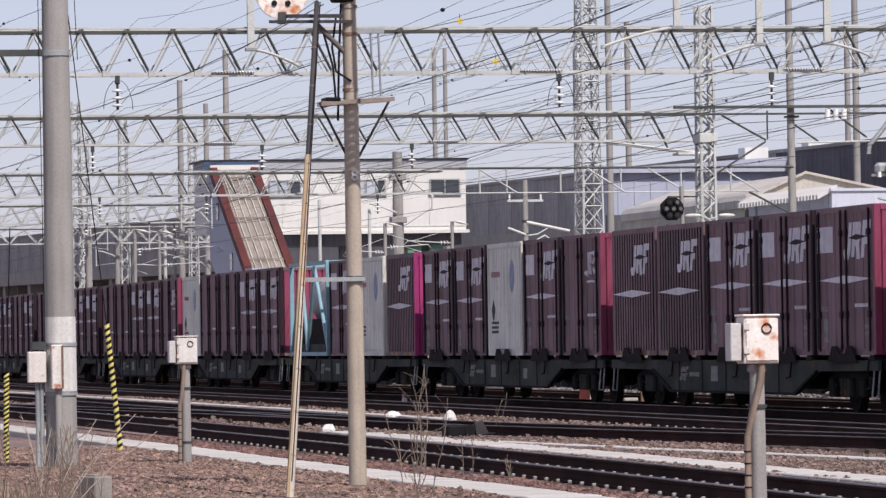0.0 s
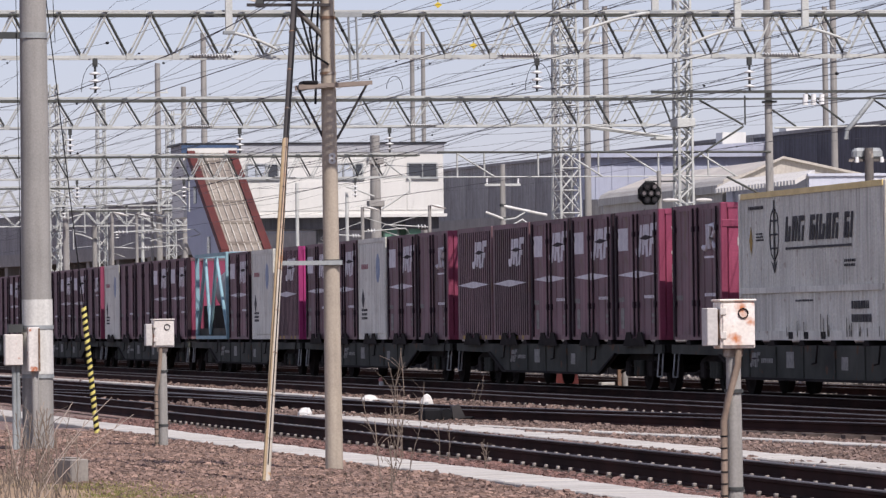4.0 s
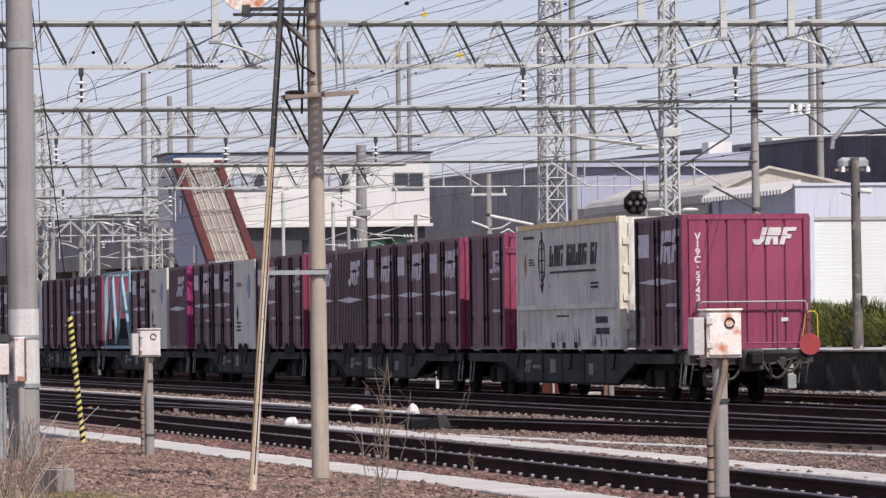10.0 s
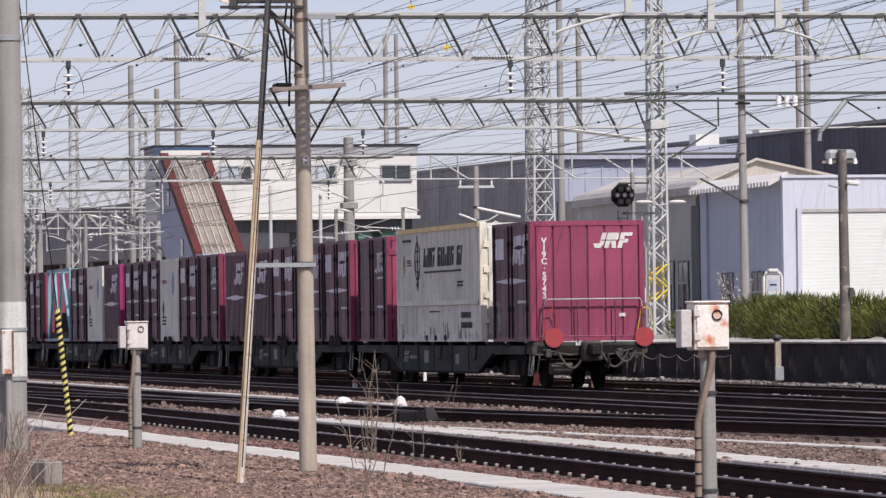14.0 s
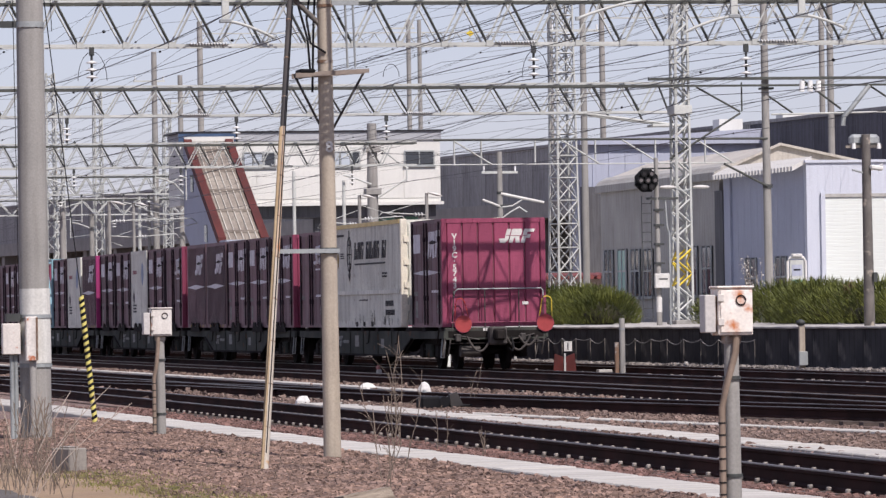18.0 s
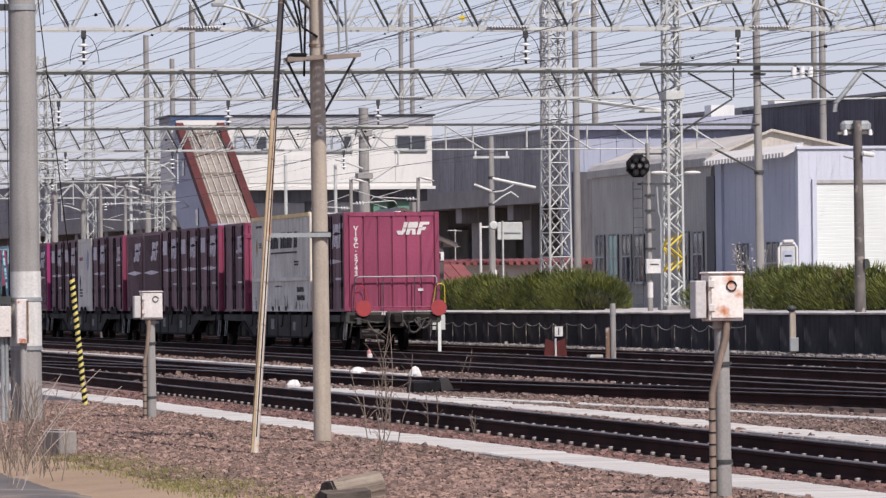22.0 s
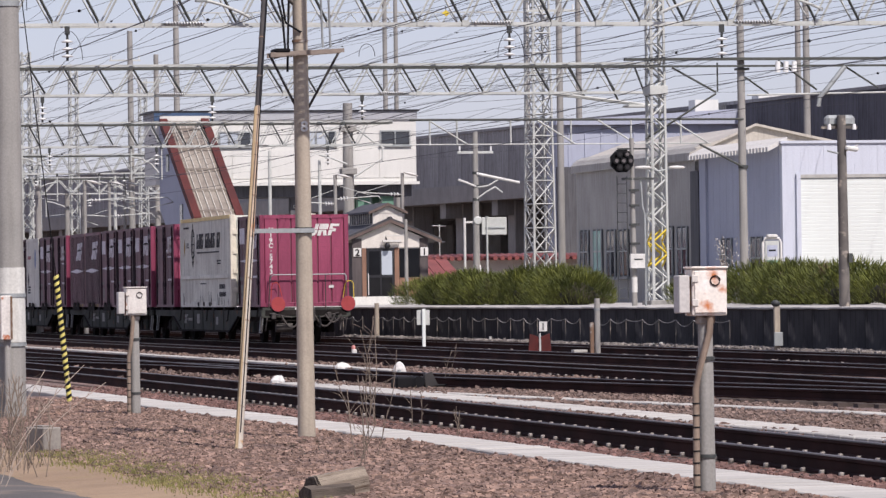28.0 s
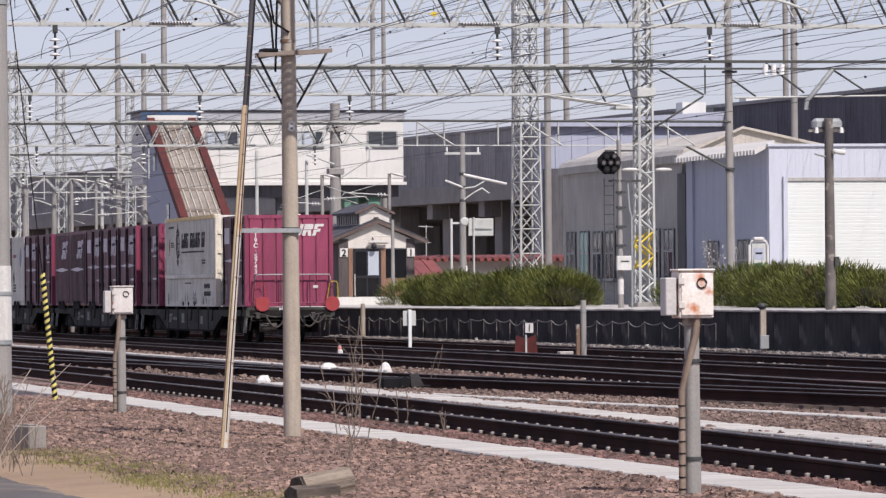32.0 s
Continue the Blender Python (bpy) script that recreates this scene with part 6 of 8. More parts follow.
def viaduct_portal(x0, x1, z):
    """A pale lattice portal that carries the wires of the line on the viaduct."""
    t = thing("viaduct_portal", x0, 330.0, 7.0, "pale lattice portal standing on the distant viaduct", "gantry", "portals on the viaduct")
    n, up = x1 - x0, z - 7.0
    for h in (0.0, 0.8):
        part("chord", box(B(), 0, n, -0.05, 0.05, up + h - 0.04, up + h + 0.04), PALE_STEEL, t)
    bm = B()
    for i in range(int(n / 1.1)):
        tube(bm, (i * 1.1, 0, up), (i * 1.1 + 0.55, 0, up + 0.8), 0.035, sides=4)
        tube(bm, (i * 1.1 + 0.55, 0, up + 0.8), (i * 1.1 + 1.1, 0, up), 0.035, sides=4)
    part("lattice_web", bm, PALE_STEEL, t)
    for x in (0.0, n):
        part("portal_post", tube(B(), (x, 0, -0.2), (x, 0, up + 1.6), 0.22, 0.18, sides=10), CONC, t)


viaduct_portal(50.2, 73.5, 18.9), viaduct_portal(77.0, 92.0, 20.6)


def yellow_marker(x, y, z):
    t = thing("marker_plate", x, y, z, "small yellow diamond plate on a gantry", "marker", "yellow markers on the gantries")
    part("plate", prism(B(), [(-0.09, 0), (0, -0.07), (0.09, 0), (0, 0.07)], "y", -0.01, 0.01), YELLOW, t)
    part("hook", tube(B(), (0, 0.0, 0.05), (0, 0.05, 0.16), 0.01, sides=5), DARKSTEEL, t)


yellow_marker(22.94, 111.1, 7.5), yellow_marker(22.15, 111.1, 8.4)


def bracket_beam():
    """The plain pipe beam on the platform side, with drop posts, struts and its concrete pole."""
    t = thing("pipe_beam", 37.18, 139.2, 0.06, "thin pipe beam with struts on a tall concrete pole", "gantry")
    t.matrix_basis = t.matrix_basis @ Matrix.Diagonal((0.9534, 0.9534, 0.9534, 1))
    part("pole", tube(B(), (0, 0, 0.85), (-0.05, 0, 12.0), 0.13, 0.10, sides=16), CONC, t)
    part("beam", tube(B(), (-10.0, -0.1, 6.34), (0, -0.1, 6.30), 0.035, sides=8), OLIVE_STEEL, t)
    part("lower_wire", tube(B(), (-10.0, -0.1, 5.62), (-1.0, -0.1, 5.60), 0.02, sides=6), PALE_STEEL, t)
    for x in (-9.4, -8.6, -7.0, -5.2, -3.4, -1.9):
        part("drop_post", tube(B(), (x, -0.1, 6.34), (x, -0.1, 5.6), 0.028, sides=6), PALE_STEEL, t)
    for x in (-9.4, -6.2, -4.4, -2.2):
        part("strut", tube(B(), (x, -0.12, 6.3), (x + 1.1, -0.12, 5.62), 0.026, sides=6), PALE_STEEL, t)
    for a, b, r in (((-0.05, 4.9), (-1.35, 5.57), 0.035), ((-2.15, 7.82), (-0.83, 7.09), 0.032), ((-0.83, 7.05), (-2.97, 5.73), 0.032), ((0.05, 7.53), (0.76, 7.04), 0.03), ((1.07, 8.01), (2.23, 7.15), 0.032), ((3.0, 7.9), (4.1, 7.2), 0.03), ((-0.78, 7.95), (-0.78, 7.1), 0.025)):
        part("strut", tube(B(), (a[0], -0.14, a[1]), (b[0], -0.14, b[1]), r, sides=6), OLIVE_STEEL, t)
    part("top_beam", box(B(), -3.6, 7.0, -0.3, -0.12, 8.02, 8.10), OLIVE_STEEL, t)
    part("top_beam", box(B(), -4.4, 7.0, -0.3, -0.24, 7.82, 7.88), OLIVE_STEEL, t)
    part("cap", box(B(), -0.18, 0.18, -0.2, 0.2, 7.74, 7.8), OLIVE_STEEL, t)
    part("cable_tray", tube(B(), (0.1, -0.2, 7.0), (7.0, -0.2, 7.1), 0.03, sides=6), PALE_STEEL, t)
    for i in range(3):
        part("bushing", tube(B(), (1.0 + i * 0.25, -0.3, 7.66), (1.02 + i * 0.25, -0.3, 7.98), 0.085, 0.075, sides=12), PORCELAIN, t)
    part("bent_bracket", path_tube(B(), [(3.07, -0.25, 7.83), (2.51, -0.25, 7.16), (2.28, -0.25, 6.92), (2.26, -0.25, 6.65)], 0.075, 8), STEEL, t, "pale bent bracket")
    part("clamp", tube(B(), (0, 0, 4.85), (0, 0, 4.95), 0.15, sides=14), DARKSTEEL, t)


bracket_beam()


def far_pole(x, y, top, base, r, mat, label, arms=()):
    t = thing("line_pole", x, y, base, label, "pole", "poles along the yard")
    part("shaft", tube(B(), (0, 0, 0), (0, 0, top - base), r, r * 0.75, sides=12), mat, t)
    for z, a, b in arms:
        part("cross_arm", box(B(), a, b, -0.05, 0.05, z - base - 0.04, z - base + 0.04), PALE_STEEL, t)
        for u in (a + 0.08, b - 0.08):
            part("pin", tube(B(), (u, 0, z - base + 0.04), (u, 0, z - base + 0.22), 0.035, sides=8), PORCELAIN, t)
    return t


GREYPOLE = "tall grey concrete pole of the overhead line"
far_pole(34.74, 243, 14.0, PLAT_Z, 0.17, CONC, GREYPOLE, ((12.6, -1.0, 0.5), (11.0, -0.9, 0.4)))
far_pole(43.24, 292, 15.2, -0.2, 0.19, CONC, GREYPOLE, ((13.6, -1.0, 0.5),))
far_pole(46.55, 240, 15.3, -0.2, 0.14, CONC, GREYPOLE, ((14.9, -1.0, 0.3),))
far_pole(47.08, 240, 15.3, -0.2, 0.13, CONC, GREYPOLE)
far_pole(41.3, 180, 15.0, -0.2, 0.14, CONC, GREYPOLE, ((11.4, -1.2, 0.6),))
far_pole(51.06, 182, 15.0, -0.2, 0.15, CONC, GREYPOLE)
collared = far_pole(39.86, 214, 9.4, PLAT_Z, 0.275, CONC, "thick pale concrete pole with a collar", ((8.35, -0.95, 0.5),))
for z in (5.6, 7.4):
    part("collar", box(B(), -0.33, 0.33, -0.3, 0.3, z - 0.13, z + 0.13, 0.02), CONC, collared)
for pts in ([(-0.1, -0.26, 7.7), (-0.7, -0.3, 7.4), (-1.3, -0.3, 7.05)], [(0.2, -0.26, 5.35), (0.9, -0.3, 5.8), (1.45, -0.3, 6.15)], [(1.42, -0.34, 6.0), (1.42, -0.34, 6.6)], [(-0.1, -0.26, 5.9), (-0.9, -0.3, 6.2), (-1.3, -0.3, 6.3)], [(0.2, -0.26, 7.5), (1.1, -0.3, 6.8), (1.5, -0.3, 6.55)]):
    part("bracket_arm", path_tube(B(), pts, 0.04, 7), PALE_STEEL, collared)
far_pole(36.04, 170, 6.75, PLAT_Z, 0.125, CONC, "slim concrete pole with white pin cross arms on the platform", ((6.05, -0.62, 0.62),))
arms_pole = bpy.data.objects["line_pole.007"]
for pts, r in (([(0, -0.08, 3.98), (-0.3, -0.1, 4.10), (-0.62, -0.1, 4.22)], 0.04), ([(0.02, -0.08, 4.42), (0.8, -0.1, 4.25), (1.5, -0.1, 4.10)], 0.05),
               ([(0.0, -0.08, 3.55), (0.35, -0.1, 3.80), (0.65, -0.1, 3.96), (0.9, -0.1, 3.78)], 0.028), ([(0.0, -0.08, 3.95), (0.4, -0.1, 4.0), (0.75, -0.1, 4.2)], 0.028)):
    part("lamp_arm", path_tube(B(), pts, r, 8), WHITE if r > 0.03 else PALE_STEEL, arms_pole, "white lamp arm" if r > 0.03 else "")
for z in (3.5, 3.95, 4.4):
    part("arm_clamp", tube(B(), (0, 0, z), (0, 0, z + 0.09), 0.11, sides=12), DARKSTEEL, arms_pole)
far_pole(34.80, 176, 3.9, PLAT_Z, 0.075, CONC, "slim short concrete pole in the hedge by the waiting room")
aerial = thing("roof_aerial", 42.13, 206.0, PLAT_Z + 1.85, "small pale television aerial on a low roof", "aerial")
part("mast", tube(B(), (0, 0, -0.1), (0, 0, 1.36), 0.022, sides=6), PALE_STEEL, aerial)
part("boom", tube(B(), (-0.3, -0.05, 1.30), (0.28, 0.05, 1.27), 0.022, sides=6), PALE_STEEL, aerial)
for i in range(5):
    part("element", tube(B(), (-0.27 + i * 0.12, -0.3, 1.29), (-0.27 + i * 0.12, 0.3, 1.29), 0.012, sides=5), PALE_STEEL, aerial)
part("lower_boom", tube(B(), (-0.05, 0, 0.62), (0.22, 0, 0.64), 0.02, sides=6), PALE_STEEL, aerial)
far_pole(36.48, 214, 7.4, PLAT_Z, 0.09, PALE_STEEL, "thin pale post by the platform stair")
far_pole(38.62, 214, 7.0, PLAT_Z, 0.09, PALE_STEEL, "thin pale post by the platform stair")
far_pole(33.93, 243, 7.1, PLAT_Z, 0.10, PALE_STEEL, "thin pale post beside the lines")
far_pole(24.9, 200, 5.7, -0.2, 0.15, CONC, "short concrete pole with a lamp hood beside the lines")
far_pole(31.63, 243, 6.3, PLAT_Z, 0.15, CONC, "short concrete pole beside the lines")
far_pole(32.57, 244, 6.2, PLAT_Z, 0.15, CONC, "short concrete pole beside the lines")
far_pole(28.6, 236, 8.4, -0.2, 0.12, PALE_STEEL, "thin pale post beside the lines")


def lattice(name, x, y, base, top, w0, w1, panel, r, mat, label, category, rz=0.0, group="", paint=None):
    """paint: (from, to, material) for bars painted another colour."""
    plain = mat
    t = thing(name, x, y, base, label, category, group, rz)
    h = top - base
    at = lambda s, z: w0 / 2 + (w1 - w0) / 2 * z / h
    cs = ((-1, -1), (1, -1), (1, 1), (-1, 1))
    for a, b in cs:
        part("leg", tube(B(), (a * at(0, 0), b * at(0, 0), 0), (a * at(0, h), b * at(0, h), h), r * 1.5, sides=5), mat, t)
    z, i = 0.0, 0
    web = B()            # far masts carry their thin bars as one web
    while z < h - 0.2:
        p = max(panel * at(0, z) / at(0, 0), 0.35)
        z2 = min(h, z + p)
        mat = paint[2] if paint and paint[0] <= z <= paint[1] else plain
        for k in range(4):
            (a, b), (c, d) = cs[k], cs[(k + 1) % 4]
            lo, hi = at(0, z), at(0, z2)
            flip = (i + k + (k // 2 if name == "lattice_mast" else 0)) % 2
            if name == "slim_mast":
                tube(web, ((a if flip else c) * lo, (b if flip else d) * lo, z), ((c if flip else a) * hi, (d if flip else b) * hi, z2), r, sides=4)
            elif flip:
                part("brace", tube(B(), (a * lo, b * lo, z), (c * hi, d * hi, z2), r, sides=4), mat, t)
            else:
                part("brace", tube(B(), (c * lo, d * lo, z), (a * hi, b * hi, z2), r, sides=4), mat, t)
            if name == "lattice_tower":
                part("strut", tube(B(), (a * hi, b * hi, z2), (c * hi, d * hi, z2), r * 0.8, sides=4), mat, t)
                part("brace", tube(B(), ((c if flip else a) * lo, (d if flip else b) * lo, z), ((a if flip else c) * hi, (b if flip else d) * hi, z2), r * 0.8, sides=4), mat, t)
        z, i = z2, i + 1
    if name == "slim_mast":
        part("lattice_web", web, mat, t)
    part("foot_plate", box(B(), -w0 * 0.8, w0 * 0.8, -w0 * 0.8, w0 * 0.8, -0.05, 0.12, 0.02), CONC, t)
    return t


lattice("lattice_tower", 45.0, 200.0, -0.2, 17.0, 1.0, 0.6, 1.05, 0.033, PALE_STEEL, "tall tapering pale steel lattice tower behind the hedge", "tower", 12)
mast = lattice("lattice_mast", 34.68, 139.2, PLAT_Z, 10.6, 0.44, 0.36, 0.34, 0.030, PALE_STEEL, "square pale lattice mast standing on the platform", "mast", 8, "", (0.8, 1.9, YELLOW))
part("base_plate", box(B(), -0.34, 0.34, -0.34, 0.34, -0.02, 0.1, 0.02), CONC, mast)
for s in (-1, 1):
    arm = part("lamp_arm", tube(B(), (0, -0.2, 3.72), (s * 0.42, -0.25, 3.8), 0.025, sides=6), STEEL, mast)
    part("lamp_head", lathe(B(), [(0.02, -0.07), (0.14, -0.05), (0.17, 0.0), (0.12, 0.05), (0.03, 0.07)], 0, 0, 12), WHITE, arm, "white lamp head", at=pose(s * 0.5, -0.25, 3.82) @ Matrix.Diagonal((1.6, 0.8, 0.7, 1)))
part("top_joint", box(B(), -0.27, 0.27, -0.27, 0.27, 5.85, 6.1, 0.01), PALE_STEEL, mast)
for i, (x, z0, z1) in enumerate(((29.7, -0.2, 13.0), (38.3, -0.2, 14.6), (33.2, -0.2, 12.4), (46.5, -0.2, 15.0))):
    lattice("slim_mast", x, (243, 291, 268, 320)[i], z0, z1, 0.55, 0.4, 0.6, 0.03, PALE_STEEL, "slim pale steel lattice mast far down the line", "mast", 10, "slim masts down the line")



def bracket_post(x, y, base, top, arms, lamp=False):
    """A pale post with pipe arms, diagonal stays and small insulators."""
    t = thing("bracket_post", x, y, base, "pale post with pipe brackets and small insulators", "post", "bracket posts in the yard")
    part("post", tube(B(), (0, 0, 0), (0, 0, top - base), 0.085, 0.07, sides=10), CONC, t)
    for z, reach in arms:
        part("pipe_arm", tube(B(), (0, 0, z - base), (reach, 0, z - base + 0.12), 0.026, sides=6), PALE_STEEL, t)
        part("stay", tube(B(), (0, 0, z - base + 0.6), (reach * 0.9, 0, z - base + 0.1), 0.013, sides=5), PALE_STEEL, t)
        part("bent_arm", path_tube(B(), [(reach, 0, z - base + 0.1), (reach * 1.1, 0, z - base - 0.1), (reach * 0.7, 0, z - base - 0.35)], 0.02, 6), PALE_STEEL, t)
        for i in range(3):
            part("insulator_disc", disc_data, None, t, at=pose(reach * (0.12 + 0.07 * i), 0, z - base + 0.02, 0, 80, 0) @ Matrix.Diagonal((0.7, 0.7, 0.9, 1)))
    if lamp:
        part("lamp_head", lathe(B(), [(0.02, -0.08), (0.16, -0.05), (0.2, 0.0), (0.03, 0.08)], 0, 0, 12), WHITE, t, "white lamp head", at=pose(0.35, -0.1, top - base - 0.05, 0, 14, 0) @ Matrix.Diagonal((1.8, 0.8, 0.7, 1)))
    return t


bracket_post(31.3, 226, PLAT_Z, 6.4, ((5.6, 2.6), (4.9, 1.9)), True)
bracket_post(33.4, 236, PLAT_Z, 6.6, ((5.7, 2.8), (5.0, -1.8)), True)
bracket_post(27.4, 205, -0.2, 6.0, ((5.2, 2.2),), True)
bracket_post(38.0, 207, PLAT_Z, 6.2, ((5.2, 1.8), (5.0, -1.6)), True)
bracket_post(41.2, 209, PLAT_Z, 6.3, ((5.4, -1.9),), True)

# ---- wires along the lines ----
SUPPORTS = [62, 111.5, 150, 199, 242, 290, 336]


def wire(x, z, r, sag, label, clamps=(), drift=0.0, y0=66, y1=336):
    t = thing("overhead_wire", x, y0, z, label, "wire", "wires of the overhead line")
    pts = []
    y = y0
    for a, b in zip([20] + SUPPORTS, SUPPORTS):
        for i in range(8):
            yy = a + (b - a) * i / 8
            if y0 <= yy <= y1:
                pts.append((drift * (yy - y0) / 100, yy - y0, -sag * 4 * (i / 8) * (1 - i / 8)))
    part("strand", path_tube(B(), pts, r * 0.78, 5), WIRE, t)
    for c in clamps:
        k = min(range(len(pts)), key=lambda i: abs(pts[i][1] - (c - y0)))
        part("clamp", lathe(B(), [(0.008, -0.03), (0.032, -0.02), (0.036, 0.012), (0.008, 0.03)], 0, 0, 8), BLACK, t, at=Matrix.Translation(pts[k]))
    return t


rw = random.Random(11)
for x in (11.72, 16.0, 20.6, 24.4, 28.25):
    wire(x, 5.15, 0.009, 0.0, "thin straight contact wire over a track")
    wire(x, 6.1, 0.010, 0.45, "sagging messenger wire over a track", (rw.uniform(60, 200), rw.uniform(60, 200)))
for x, z in ((14.53, 6.55), (18.8, 6.6), (24.39, 6.55), (29.25, 6.55), (32.6, 6.8), (13.0, 7.3), (16.8, 7.3), (22.6, 7.35), (26.9, 7.35), (31.0, 7.4), (12.2, 8.4), (15.2, 8.5), (19.4, 8.6),
             (24.9, 8.6), (27.4, 9.2), (30.2, 8.8), (33.4, 8.6), (36.5, 8.3), (17.6, 9.6), (21.4, 10.0), (29.2, 10.4), (35.2, 9.8), (38.0, 9.0), (26.0, 9.5), (33.0, 11.6), (40.5, 10.4), (44.0, 11.0),
             (37.4, 7.3), (39.4, 6.6), (42.2, 8.0), (46.0, 9.0)):
    wire(x, z, rw.choice((0.005, 0.0065, 0.008)), rw.uniform(0.2, 0.7), "dark feeder wire strung along the yard", [rw.uniform(50, 230) for _ in range(2)], rw.uniform(-0.6, 0.6))
for x, z in ((27.8, 8.0), (29.8, 9.6), (31.6, 9.4), (32.2, 10.2), (34.4, 9.2), (34.8, 10.8), (36.0, 11.2), (37.0, 10.0), (38.6, 10.6), (39.6, 9.4), (41.0, 11.6), (28.6, 10.0), (30.8, 7.0), (33.8, 7.9)):
    wire(x, z, 0.007, rw.uniform(0.2, 0.5), "dark feeder wire strung along the yard", [rw.uniform(80, 200)], rw.uniform(-0.5, 0.5))
for x, z, d in ((12.6, 7.0, 5.2), (20.0, 7.8, -4.0), (30.0, 8.0, 4.5), (34.0, 7.5, -3.5), (25.5, 9.0, 3.0)):
    wire(x, z, 0.008, 0.5, "dark wire crossing the yard at a slant", [rw.uniform(60, 220)], d)


def cantilever(x, y, z, reach, turn=0.0):
    """A bent pipe arm with a steady rod."""
    t = thing("registration_arm", x, y, z, "bent pale pipe arm holding the contact wire", "arm", "arms of the overhead line", turn)
    part("drop_tube", tube(B(), (0, 0, 0), (0, 0, -1.25), 0.03, sides=8), PALE_STEEL, t)
    pts = [(0, 0, -0.35), (reach * 0.3, 0, -0.42), (reach * 0.7, 0, -0.62), (reach, 0, -1.0)]
    part("curved_arm", path_tube(B(), pts, 0.032, 8), PALE_STEEL, t)
    part("steady_rod", tube(B(), (0, 0, -1.2), (reach * 0.95, 0, -1.05), 0.016, sides=6), STEEL, t)
    part("ear", box(B(), -0.05, 0.05, -0.05, 0.05, -0.05, 0.06), DARKSTEEL, t)


def drop_bracket(x, y, z, reach, fall):
    """A pale channel hung through a gantry, with a curved arm from its foot."""
    t = thing("drop_bracket", x, y, z, "pale steel channel with a curved pipe arm on a gantry", "bracket", "drop brackets on the gantry")
    part("channel", box(B(), -0.075, 0.075, -0.05, 0.05, -0.02, 2.1), PALE_STEEL, t)
    part("foot", box(B(), -0.13, 0.13, -0.07, 0.07, -0.09, -0.01, 0.01), STEEL, t)
    pts = [(reach * k / 6, -0.02, -0.05 - fall * (k / 6) ** 1.5) for k in range(7)]
    part("curved_arm", path_tube(B(), pts, 0.034, 8), PALE_STEEL, t)
    part("arm_end", box(B(), reach - 0.04, reach + 0.04, -0.05, 0.04, -fall - 0.10, -fall - 0.01), STEEL, t)


for x, z, reach, fall in ((17.46, 7.84, 1.08, 0.38), (28.94, 7.90, -1.15, 0.36), (30.5, 7.92, 1.0, 0.30), (27.05, 8.28, -1.7, 0.42)):
    drop_bracket(x, 111.0, z, reach, fall)
for x, y, r in ((24.0, 199, 1.2), (28.4, 199, 1.1), (29.6, 199, -1.1), (33.0, 242, 1.4), (31.0, 242, -1.4), (36.5, 290, 1.4)):
    cantilever(x, y - 0.3, 7.135, r)


def jumper(x, y, z, w, h):
    t = thing("jumper_wire", x, y, z, "looped jumper wire round an insulator", "wire", "looped jumpers")
    pts = [(w * math.cos(math.pi * i / 10), 0, h * math.sin(math.pi * i / 10)) for i in range(11)]
    part("loop", path_tube(B(), pts, 0.008, 5), WIRE, t)


for x, y, z, w, h in ((14.53, 111.1, 6.5, 0.32, 0.64), (24.4, 111.1, 6.5, 0.3, 0.62), (21.15, 111.1, 6.55, 0.18, 0.28)):
    jumper(x, y, z, w, h)


